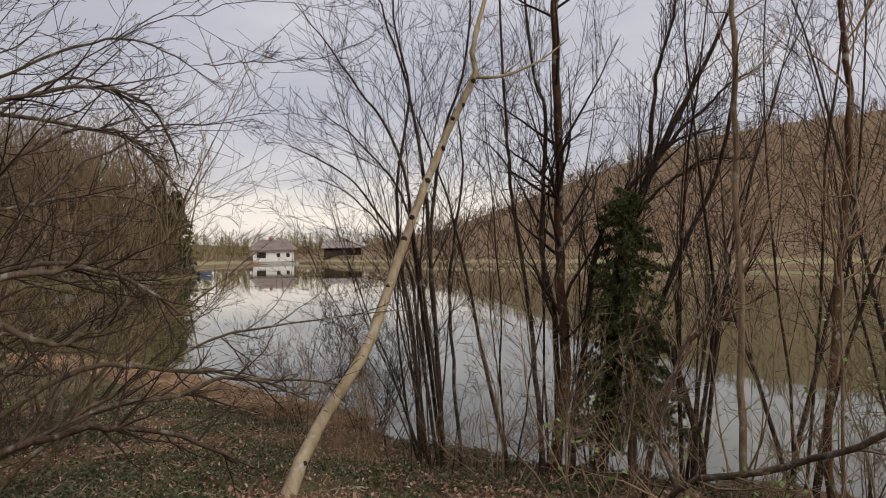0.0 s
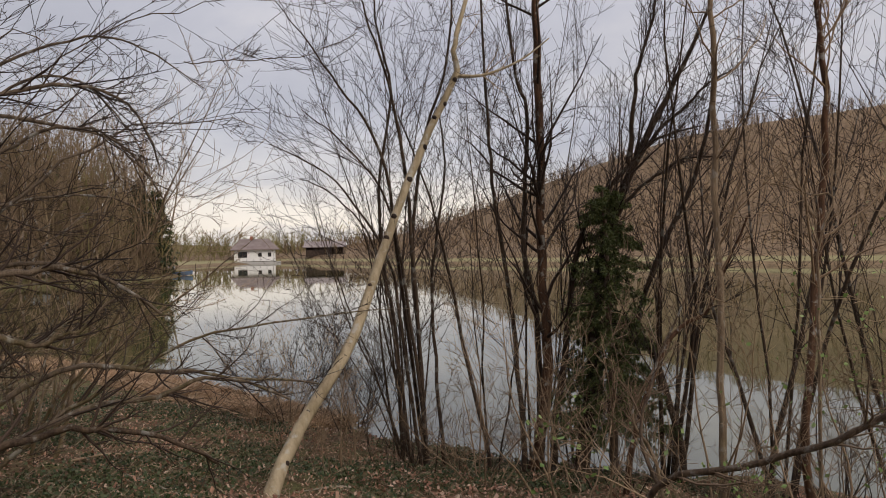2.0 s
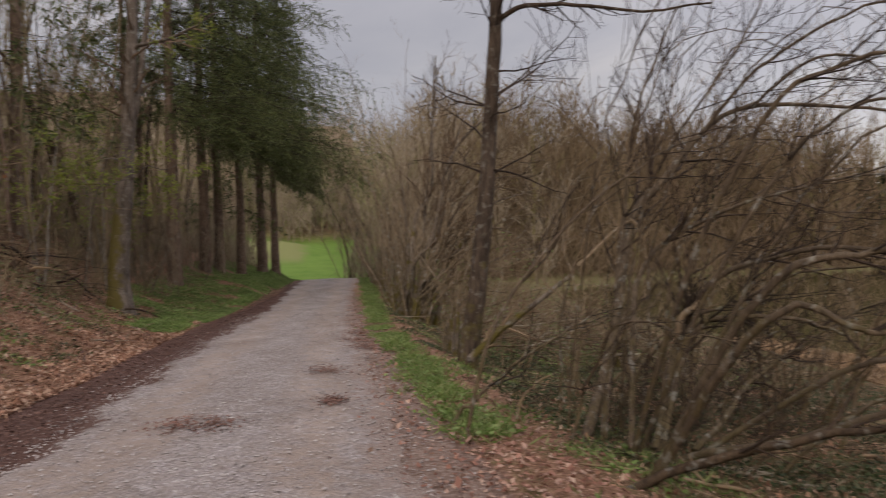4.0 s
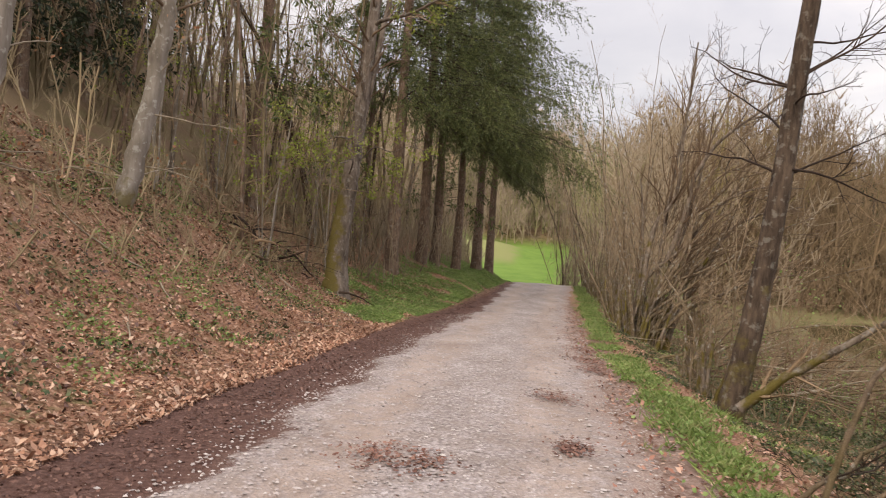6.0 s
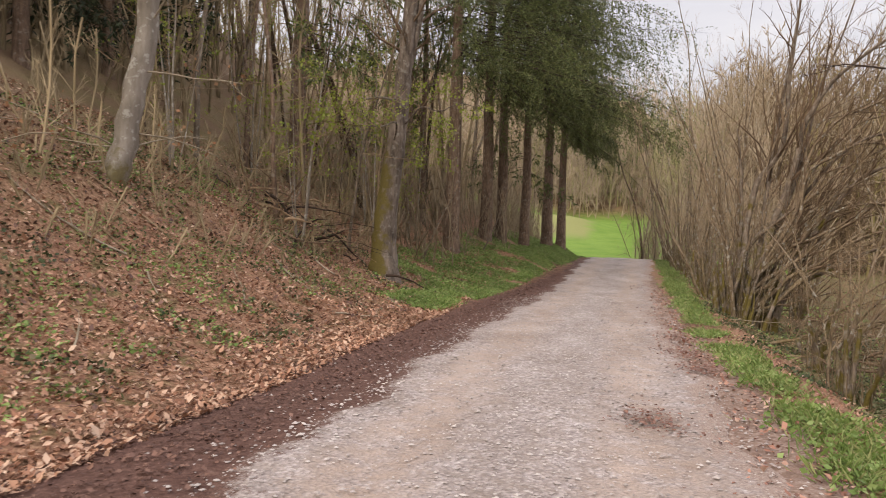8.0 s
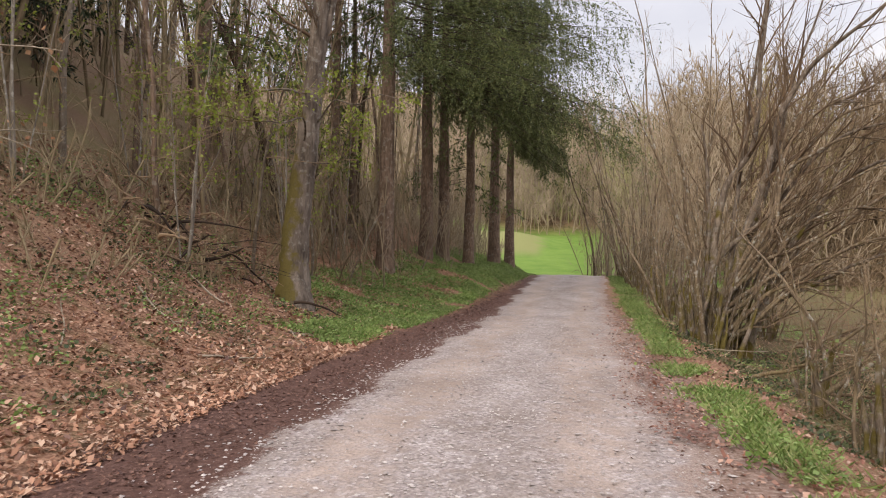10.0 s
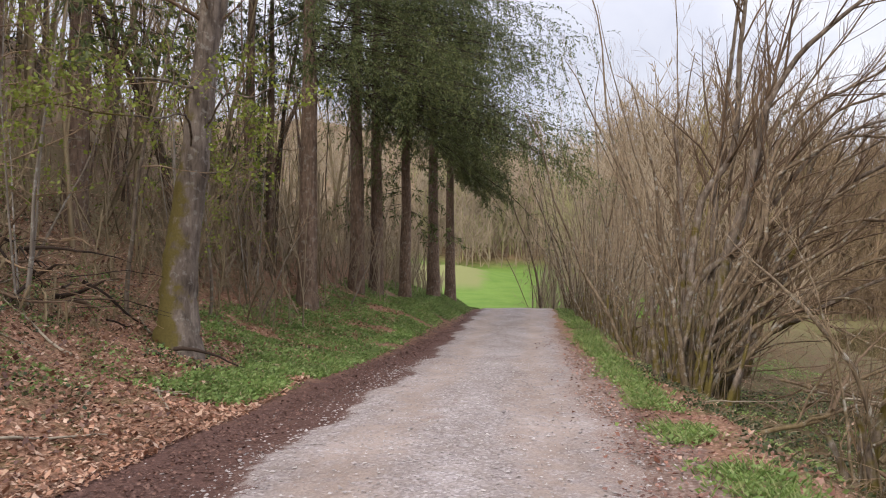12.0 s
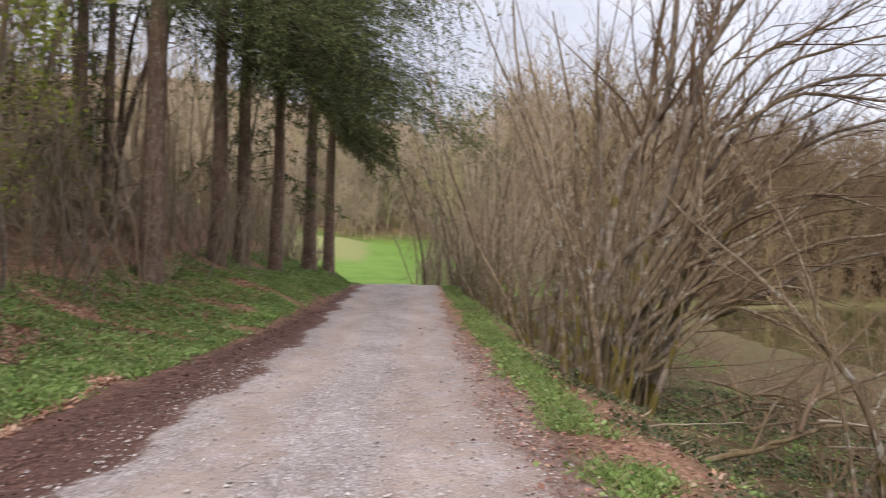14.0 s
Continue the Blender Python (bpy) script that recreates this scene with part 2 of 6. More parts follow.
HERB = leafy("fresh_herb_leaves", (0.12, 0.19, 0.05), (0.20, 0.30, 0.085), (0.32, 0.41, 0.16), rough=0.5, glow=0.3)
IVY = leafy("ivy_leaves", (0.03, 0.048, 0.02), (0.056, 0.08, 0.032), (0.105, 0.122, 0.055), (0.17, 0.125, 0.075), rough=0.5, glow=0.15)
BUDS = leafy("new_leaves", (0.16, 0.20, 0.035), (0.24, 0.29, 0.05), (0.31, 0.34, 0.08), rough=0.5, glow=0.4)
BEECH_DRY = leafy("clinging_dry_leaves", (0.25, 0.11, 0.055), (0.36, 0.19, 0.10), (0.45, 0.28, 0.17), rough=0.6, glow=0.3)
REED = leafy("dry_reed", (0.32, 0.20, 0.115), (0.46, 0.31, 0.19), (0.58, 0.42, 0.28), rough=0.7, glow=0.15)
STALK = leafy("dry_stalks", (0.11, 0.075, 0.045), (0.22, 0.16, 0.10), (0.36, 0.29, 0.20), rough=0.8, glow=0.1)
STONES = leafy("limestone_gravel", (0.30, 0.262, 0.248), (0.40, 0.352, 0.335), (0.52, 0.475, 0.455), rough=0.8, glow=0.0)
GRASS = leafy("verge_grass", (0.10, 0.16, 0.04), (0.18, 0.26, 0.07), (0.34, 0.34, 0.16), rough=0.5, glow=0.3)


def ground_material():
    m = Nodes("woodland_ground")
    where = m.add("ShaderNodeNewGeometry").outputs["Position"]
    xyz = m.add("ShaderNodeSeparateXYZ")
    m.link(where, xyz.inputs[0])
    x, y = xyz.outputs["X"], xyz.outputs["Y"]
    fine, mid_n, broad = m.noise(where, 22, 5, 0.7), m.noise(where, 2.6, 5, 0.6), m.noise(where, 0.35, 4)
    litter = m.ramp(fine, (0.28, (0.08, 0.041, 0.028)), (0.45, (0.20, 0.108, 0.068)), (0.58, (0.33, 0.19, 0.125)), (0.75, (0.48, 0.34, 0.25)))
    mossy = m.ramp(fine, (0.3, (0.05, 0.05, 0.018)), (0.7, (0.15, 0.14, 0.055)))
    c = m.mix(m.ramp(mid_n, (0.50, (0, 0, 0)), (0.66, (0.75,) * 3)), litter, mossy)
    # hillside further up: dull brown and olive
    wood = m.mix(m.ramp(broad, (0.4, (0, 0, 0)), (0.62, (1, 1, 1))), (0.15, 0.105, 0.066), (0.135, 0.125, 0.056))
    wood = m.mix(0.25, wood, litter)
    # deep in the wood the ground colour darkens to stand for its shade
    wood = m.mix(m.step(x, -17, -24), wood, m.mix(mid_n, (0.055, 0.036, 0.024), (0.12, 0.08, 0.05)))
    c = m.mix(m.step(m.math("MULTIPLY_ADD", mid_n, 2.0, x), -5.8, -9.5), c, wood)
    # bare dark verge beside the gravel
    wob = m.math("MULTIPLY_ADD", mid_n, 0.9, -0.45)
    xv = m.math("ADD", x, wob)
    xs = m.math("SUBTRACT", xv, m.math("MULTIPLY", m.step(y, 15, 40), 1.75))
    verge = m.math("MULTIPLY", m.step(xs, -4.55, -3.95), m.step(y, 60, 40))
    dirt = m.ramp(fine, (0.3, (0.06, 0.032, 0.026)), (0.55, (0.115, 0.062, 0.05)), (0.8, (0.22, 0.145, 0.115)))
    c = m.mix(m.math("MULTIPLY", verge, m.step(xv, 0.95, 0.6)), c, dirt)
    # trodden shoulder: reddish soil mixed with chippings
    shoulder = m.ramp(fine, (0.3, (0.15, 0.095, 0.073)), (0.5, (0.26, 0.18, 0.145)), (0.7, (0.40, 0.33, 0.29)))
    on = m.math("MULTIPLY", m.math("MULTIPLY", m.step(xv, -0.6, -0.2), m.step(xv, 0.95, 0.5)), m.ramp(mid_n, (0.36, (1, 1, 1)), (0.66, (0.6,) * 3)))
    c = m.mix(m.math("MULTIPLY", on, m.step(y, 60, 40)), c, shoulder)
    # bank towards the lake
    bank = m.ramp(fine, (0.3, (0.045, 0.027, 0.015)), (0.5, (0.105, 0.066, 0.036)), (0.75, (0.20, 0.135, 0.08)))
    bank = m.mix(m.ramp(mid_n, (0.42, (0, 0, 0)), (0.6, (0.9,) * 3)), bank, mossy)
    c = m.mix(m.step(xv, 1.3, 2.2), c, bank)
    # meadow at the valley's end, and grass on the far shores
    grass = m.mix(mid_n, (0.12, 0.215, 0.04), (0.20, 0.32, 0.065))
    grass = m.mix(1.0, grass, m.ramp(broad, (0.35, (0.75, 0.8, 0.7)), (0.65, (1.05, 1.0, 1.0))), "MULTIPLY")
    dry = m.mix(fine, (0.19, 0.215, 0.075), (0.27, 0.265, 0.11))
    knoll = m.math("MULTIPLY", m.step(m.math("MULTIPLY_ADD", broad, 3.0, x), -0.6, -2.2), m.math("MULTIPLY", m.step(y, 82, 90), m.step(y, 114, 108)))
    grass = m.mix(knoll, grass, dry)
    c = m.mix(m.step(y, 57, 63), c, grass)
    olive = m.mix(broad, (0.12, 0.11, 0.045), (0.20, 0.17, 0.08))
    c = m.mix(m.math("MULTIPLY", m.step(x, 9, 18), m.step(y, 40, 60)), c, olive)
    wooded = m.mix(m.ramp(m.noise(where, 0.8, 6, 0.75), (0.36, (0, 0, 0)), (0.62, (1, 1, 1))), (0.10, 0.066, 0.039), (0.245, 0.168, 0.10))
    wooded = m.mix(1.0, wooded, m.ramp(m.noise(where, 0.05, 4, 0.6), (0.35, (0.82, 0.8, 0.78)), (0.65, (1.1, 1.08, 1.02))), "MULTIPLY")
    c = m.mix(m.step(x, 60, 80), c, wooded)
    strip = m.math("MULTIPLY", m.step(x, 40, 60), m.math("MULTIPLY", m.step(xyz.outputs["Z"], -1.1, -0.9), m.step(xyz.outputs["Z"], -0.25, -0.5)))
    c = m.mix(strip, c, m.mix(broad, (0.20, 0.18, 0.08), (0.32, 0.27, 0.15)))
    brown = wooded
    high = m.step(m.math("ADD", xyz.outputs["Z"], m.math("MULTIPLY", broad, 2.0)), 4.0, 7.0)
    c = m.mix(m.math("MULTIPLY", high, m.math("MAXIMUM", m.step(x, 8, 30), m.step(y, 112, 128))), c, brown)
    m.bump(m.math("ADD", fine, m.math("MULTIPLY", mid_n, 1.5)), 0.8, 0.03)
    return m.done(c, 0.9, 0.15)


def road_material():
    m = Nodes("gravel_track")
    where = m.add("ShaderNodeNewGeometry").outputs["Position"]
    uv = m.add("ShaderNodeUVMap").outputs[0]
    across = m.add("ShaderNodeSeparateXYZ")
    m.link(uv, across.inputs[0])
    u = across.outputs["X"]
    fine, mid_n, broad = m.noise(where, 55, 4, 0.7), m.noise(where, 5.0, 5, 0.65), m.noise(where, 0.9, 4, 0.6, (1, 0.3, 1))
    chips = m.add("ShaderNodeTexVoronoi", Scale=34.0)
    m.link(where, chips.inputs["Vector"])
    stone = m.ramp(chips.outputs["Color"], (0.0, (0.22, 0.187, 0.178)), (0.5, (0.37, 0.322, 0.31)), (1.0, (0.56, 0.51, 0.50)))
    stone = m.mix(1.0, stone, m.ramp(chips.outputs["Distance"], (0.0, (1.05,) * 3), (0.8, (0.72,) * 3)), "MULTIPLY")
    sand = m.ramp(fine, (0.3, (0.28, 0.218, 0.182)), (0.7, (0.40, 0.322, 0.275)))
    # two packed wheel tracks with sandy fines
    uw = m.math("ADD", u, m.math("MULTIPLY_ADD", broad, 0.34, -0.17))
    one = m.math("MULTIPLY", m.step(uw, 0.08, 0.22), m.step(uw, 0.44, 0.28))
    two = m.math("MULTIPLY", m.step(uw, 0.60, 0.73), m.step(uw, 0.92, 0.78))
    rut = m.math("MULTIPLY", m.math("MAXIMUM", one, two), m.ramp(mid_n, (0.36, (0.22,) * 3), (0.60, (0.88,) * 3)))
    coarse = m.add("ShaderNodeTexVoronoi", Scale=13.0)
    m.link(where, coarse.inputs["Vector"])
    stone = m.mix(1.0, stone, m.ramp(coarse.outputs["Color"], (0.0, (0.86, 0.85, 0.84)), (1.0, (1.08, 1.08, 1.08))), "MULTIPLY")
    stone = m.mix(m.ramp(mid_n, (0.4, (0, 0, 0)), (0.62, (0.55,) * 3)), stone, (0.25, 0.205, 0.175))
    c = m.mix(rut, stone, sand)
    # washed pale gravel and damp patches at a larger scale
    c = m.mix(1.0, c, m.ramp(m.noise(where, 1.1, 5, 0.62, (1.0, 0.45, 1.0)), (0.32, (0.80, 0.77, 0.75)), (0.5, (0.98, 0.97, 0.97)), (0.68, (1.16, 1.17, 1.19))), "MULTIPLY")
    # worn dark spots and leaf crumbs
    spots = m.ramp(m.noise(where, 1.5, 5, 0.7), (0.62, (0, 0, 0)), (0.70, (0.8,) * 3))
    c = m.mix(m.math("MULTIPLY", spots, 0.55), c, (0.17, 0.105, 0.08))
    fray = m.math("ADD", m.math("MULTIPLY_ADD", mid_n, 0.22, -0.11), m.math("MULTIPLY_ADD", fine, 0.10, -0.05))
    uf = m.math("ADD", u, fray)
    rim = m.step(uf, 0.075, 0.03)
    trodden = m.ramp(fine, (0.3, (0.17, 0.115, 0.092)), (0.5, (0.27, 0.20, 0.17)), (0.7, (0.40, 0.345, 0.31)))
    c = m.mix(m.step(uf, 0.86, 0.96), c, trodden)
    soil_c = m.ramp(fine, (0.3, (0.065, 0.036, 0.029)), (0.55, (0.125, 0.07, 0.056)), (0.8, (0.24, 0.16, 0.13)))
    c = m.mix(rim, c, soil_c)
    m.bump(m.math("ADD", chips.outputs["Distance"], m.math("MULTIPLY", mid_n, -1.2)), 0.7, 0.02)
    return m.done(c, 0.9, 0.2)


def water_material():
    m = Nodes("lake_water")
    where = m.add("ShaderNodeNewGeometry").outputs["Position"]
    silt = m.mix(m.noise(where, 0.05, 3), (0.062, 0.064, 0.022), (0.088, 0.086, 0.034))
    m.b.inputs["IOR"].default_value = 1.8
    m.bump(m.noise(where, 0.9, 3, 0.5), 0.022, 0.02)
    return m.done(silt, 0.025, 0.5)


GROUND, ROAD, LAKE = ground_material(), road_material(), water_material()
PLASTER = mottled("white_plaster", (0.72, 0.70, 0.67), (0.80, 0.78, 0.75), 0.6, 0.85, 0.2)
ROOF_TILE = mottled("grey_brown_roof_tiles", (0.17, 0.13, 0.12), (0.25, 0.20, 0.18), 0.8, 0.85, 0.15)
DARK_WOOD = mottled("dark_stained_wood", (0.035, 0.022, 0.016), (0.07, 0.045, 0.032), 1.5, 0.7, 0.3)
WINDOW_GLASS = mottled("dark_window_glass", (0.02, 0.022, 0.025), (0.035, 0.038, 0.04), 2.0, 0.08, 0.5)
BRICK_RED = mottled("red_brick", (0.26, 0.10, 0.07), (0.34, 0.15, 0.10), 3.0, 0.85, 0.2)
BLUE_PAINT = mottled("blue_boat_paint", (0.13, 0.19, 0.30), (0.19, 0.26, 0.38), 2.0, 0.5, 0.3)
WHITE_PAINT = mottled("dull_silver_car_paint", (0.20, 0.20, 0.21), (0.26, 0.26, 0.27), 2.0, 0.3, 0.5)
RUBBER = mottled("black_rubber", (0.02, 0.02, 0.02), (0.035, 0.035, 0.035), 3.0, 0.8, 0.3)

# ---- lie of the land ----


def lerp(x, xs, ys):
    return np.interp(x, xs, ys)


def sstep(x, a, b):
    t = np.clip((x - a) / (b - a), 0, 1)
    return t * t * (3 - 2 * t)


def road_z(y):
    return lerp(y, (-60, 0, 20, 28, 38, 47, 52, 58, 66), (0.3, 0.0, -0.12, -0.06, 0.22, 0.42, 0.22, -0.45, -0.6))


def road_mid(y):
    """x of the gravel's middle."""
    y = np.asarray(y, float)
    return -1.55 + 0.28 * sstep(y, 13, 23) + 0.55 * sstep(y, 22, 42)


def gravel_mid(y):
    """x of the middle of the gravel band, which swings within its bed."""
    return lerp(y, (-30, 0, 14, 20, 25, 30, 36, 45, 62), (-1.40, -1.40, -1.40, -1.36, -1.08, -0.92, -0.72, -0.30, 0.5))


def gravel_half(y):
    return lerp(y, (-30, 16, 22, 32, 45, 62), (1.68, 1.66, 1.50, 1.52, 1.74, 1.80))


def west_shore(y):
    return lerp(y, (-90, -20, 0, 4, 7, 10.5, 16.7, 21, 40, 62), (30, 11, 10.4, 9.6, 10.2, 11.3, 12.8, 13.2, 14, 17))


def north_shore(x):
    return lerp(x, (10, 43, 57, 73, 88, 108, 158, 190), (60, 81, 76, 84, 105, 140, 154, 150))


def east_shore(y):
    return lerp(y, (-90, 0, 47, 77, 120, 160), (85, 102, 117, 130, 150, 172))


def lake_depth(x, y):
    return np.minimum(np.minimum(x - west_shore(y), (north_shore(x) - y) * 0.8), np.minimum(east_shore(y) - x, y + 90))


WATER = -1.5


def ground_z(x, y):
    x, y = np.broadcast_arrays(np.asarray(x, float), np.asarray(y, float))
    z0 = road_z(y)
    off = x - road_mid(y)
    # hillside on the left
    s = np.clip(-2.7 - off, 0, None)
    k = lerp(y, (0, 15, 21, 40), (1.0, 1.0, 0.72, 0.7))
    near = k * (0.13 * s + 0.105 * s * s)
    hill = np.where(s < 4.0, near, k * (0.13 * 4 + 0.105 * 16) + 0.62 * (s - 4.0))
    hill = np.where(hill > 30, 30 + 12 * (1 - np.exp(-(hill - 30) / 12)), hill)
    fade = 1 - sstep(y, 58, 84)
    left = z0 + hill * fade + 0.6 * sstep(-off, 1.75, 2.9) * sstep(y, 27, 37) * (1 - sstep(y, 54, 64))
    # meadow and the hill that closes the valley
    up = np.clip(y - 64, 0, None)
    meadow = 0.09 * np.clip(up, 0, 56) + 0.30 * np.clip(y - 120, 0, 150) + 0.2 * np.clip(-6 - off, 0, 60) * sstep(y, 60, 110)
    left = left + meadow + 1.5 * np.exp(-(((x + 6.5) / 4.5) ** 2) - ((y - 100) / 10) ** 2)
    # bank on the right, down to the lake
    d = lake_depth(x, y)
    r = np.clip(off - 2.75, 0, None)
    w = np.clip(west_shore(y) - road_mid(y) - 2.75, 1, None)
    drop = (z0 - WATER) * np.clip(r / w, 0, 1.0)
    ditch = 0.35 * sstep(y, 8, 15) * sstep(r, 0.0, 1.3) * (1 - sstep(r, 5, 9))
    right = z0 - drop - ditch
    # far shores
    out = np.clip(-d, 0, None)
    north = WATER + 0.9 * sstep(out, 0, 5) + 0.24 * np.clip(out - 6, 0, 50) * (1 - sstep(x, 70, 95))
    east_h = 2.2 * sstep(out, 0, 6) + lerp(y, (-300, -60, 3, 29, 57, 91, 117, 146, 163, 181, 196, 215), (47, 42, 38.2, 38.2, 37.2, 31.2, 25.7, 18.7, 14, 10.3, 3, 0)) * sstep(out, 12, 150)
    east = WATER + east_h
    far = np.where(x - east_shore(y) > -8, east, north)
    lake = WATER - 0.13 * np.clip(d, 0, 8)
    z = np.where(off < 2.75, left, right)
    over = sstep(np.where(x - west_shore(y) > 0, x - west_shore(y), 0), 0, 6)
    outer = np.where(d > 0, lake, far)
    z = np.where(x > west_shore(y), right * (1 - over) + outer * over, z)
    z = np.where((d > 0), lake, z)
    # past the crest the right side stays level with the meadow, then meets the north shore's rise
    across = sstep(x, 5, 30)
    valley = left * (1 - across) + far * across
    beyond = sstep(y, 44, 60)
    z = np.where((d <= 0) & (y > 44) & (off > 2.75) & (x < 70), z * (1 - beyond) + valley * beyond, z)
    # the ring of far land
    rr = np.hypot(x, y)
    z = z + 18 * sstep(rr, 420, 900) * (0.5 + 0.5 * np.sin(np.arctan2(y, x) * 7 + 1.0)) * sstep(rr, 420, 1200)
    return z


def bumps(x, y):
    """Small unevenness of the ground, none on the road."""
    n = np.sin(x * 1.9 + 0.7 * np.sin(y * 1.3)) * np.sin(y * 1.6 + 0.9 * np.sin(x * 1.1)) * 0.05 + np.sin(x * 4.7 + y * 2.3) * np.sin(y * 5.1 - x * 1.7) * 0.02
    off = np.abs(x - road_mid(y) - 0.3)
    return n * sstep(off, 2.2, 4.0) + 0.012 * np.sin(x * 3.1 + 1) * np.sin(y * 0.9)


def soil(x, y):
    return ground_z(x, y) + bumps(np.asarray(x, float), np.asarray(y, float))


# ---- mesh tools ----


def mesh_from(name, verts, quads=None, tris=None, smooth=True):
    verts = np.asarray(verts, np.float32).reshape(-1, 3)
    loops, starts, at = [], [], 0
    for faces, n in ((quads, 4), (tris, 3)):
        if faces is not None and len(faces):
            faces = np.asarray(faces, np.int32).reshape(-1, n)
            loops.append(faces.ravel())
            starts.append(at + n * np.arange(len(faces), dtype=np.int32))
            at += faces.size
    loops, starts = np.concatenate(loops), np.concatenate(starts)
    me = bpy.data.meshes.new(name)
    me.vertices.add(len(verts))
    me.vertices.foreach_set("co", verts.ravel())
    me.loops.add(len(loops))
    me.loops.foreach_set("vertex_index", loops)
    me.polygons.add(len(starts))
    me.polygons.foreach_set("loop_start", starts)
    me.polygons.foreach_set("use_smooth", np.full(len(starts), smooth))
    me.update(calc_edges=True)
    return me


def obj(name, me, material, parent=None, label="", kind=""):
    me.materials.append(material)
    ob = new(name, me)
    if parent is not None:
        ob.parent = parent
    return tagged(ob, label=label, kind=kind)


def part(name, bm, material, parent, label=""):
    me = bpy.data.meshes.new(name)
    bm.to_mesh(me)
    bm.free()
    return obj(name, me, material, parent, label)


def thing(name, at, label, category, group=""):
    ob = new(name)
    ob.empty_display_size = 0.1
    ob.location = at
    return tagged(ob, label=label, category=category, group=group)


class Geo:
    """Gathers arrays of verts and faces into one mesh."""

    def __init__(self):
        self.v, self.q, self.t, self.n = [], [], [], 0

    def put(self, verts, quads=None, tris=None):
        verts = np.asarray(verts, np.float32).reshape(-1, 3)
        self.v.append(verts)
        if quads is not None:
            self.q.append(np.asarray(quads).reshape(-1, 4) + self.n)
        if tris is not None:
            self.t.append(np.asarray(tris).reshape(-1, 3) + self.n)
        self.n += len(verts)
        return self

    def tubes(self, P, R, sides=4, lumps=0.0, rng=None):
        """P: (B, n, 3) lines, R: (B, n) radii."""
        P, R = np.asarray(P, float), np.asarray(R, float)
        B, n = R.shape
        T = np.gradient(P, axis=1)
        T /= np.linalg.norm(T, axis=2, keepdims=True) + 1e-9
        chord = np.abs(P[:, -1] - P[:, 0])
        ref = np.eye(3)[np.argmin(chord, axis=1)][:, None, :]
        U = np.cross(T, ref)
        U /= np.linalg.norm(U, axis=2, keepdims=True) + 1e-9
        V = np.cross(T, U)
        a = 2 * np.pi * np.arange(sides) / sides
        ring = U[:, :, None] * np.cos(a)[:, None] + V[:, :, None] * np.sin(a)[:, None]
        RR = R[:, :, None, None]
        if lumps:
            RR = RR * (1 + lumps * rng.standard_normal((B, n, sides, 1)))
        verts = P[:, :, None] + RR * ring
        i, j = np.meshgrid(np.arange(n - 1), np.arange(sides), indexing="ij")
        k = (j + 1) % sides
        one = np.stack([i * sides + j, i * sides + k, (i + 1) * sides + k, (i + 1) * sides + j], -1).reshape(-1, 4)
        quads = (one[None] + (np.arange(B) * n * sides)[:, None, None]).reshape(-1, 4)
        return self.put(verts.reshape(-1, 3), quads)

    def cones(self, P, R):
        """Thin three-sided spikes from the first to the last point of each line."""
        A, D = P[:, 0], P[:, -1] - P[:, 0]
        U = unit(np.cross(D, np.array([0.31, 0.52, 0.79])))
        V = unit(np.cross(D, U))
        r = np.reshape(R, (-1, 1))
        verts = np.stack([A + U * r, A - 0.5 * U * r + 0.87 * V * r, A - 0.5 * U * r - 0.87 * V * r, A + D], 1)
        b = 4 * np.arange(len(A))[:, None]
        return self.put(verts.reshape(-1, 3), None, np.concatenate([b + [0, 1, 3], b + [1, 2, 3], b + [2, 0, 3]]))

    def blades(self, A, D, W, half):
        """Folded pointed leaves: base A, vector to tip D, side vector W of half width, all (N, 3); half: lift of the fold."""
        N = len(A)
        mid = A + D * 0.45
        up = np.cross(D, W)
        up /= np.linalg.norm(up, axis=1, keepdims=True) + 1e-9
        left, right = mid + W + up * half[:, None], mid - W + up * half[:, None]
        verts = np.stack([A, right, A + D, left], 1)
        b = 4 * np.arange(N)[:, None]
        return self.put(verts.reshape(-1, 3), None, np.concatenate([b + [0, 1, 2], b + [0, 2, 3]]))

    def mesh(self, name, smooth=True):
        return mesh_from(name, np.concatenate(self.v), np.concatenate(self.q) if self.q else None, np.concatenate(self.t) if self.t else None, smooth)


def unit(v):
    return v / (np.linalg.norm(v, axis=-1, keepdims=True) + 1e-9)


def grow(rng, start, way, length, r0, r1, n=6, wobble=0.12, lift=0.0):
    """Wandering lines from start (B, 3) along way (B, 3). lift bends them up or, below 0, down."""
    B = len(start)
    P, d = np.empty((B, n, 3)), unit(np.asarray(way, float))
    P[:, 0] = start
    for k in range(1, n):
        d = unit(d + wobble * rng.standard_normal((B, 3)) + np.array([0, 0, 1.0]) * np.reshape(lift, (-1, 1)))
        P[:, k] = P[:, k - 1] + d * (np.asarray(length) / (n - 1)).reshape(-1, 1)
    t = np.linspace(0, 1, n)[None]
    return P, np.reshape(r0, (-1, 1)) * (1 - t) + np.reshape(r1, (-1, 1)) * t


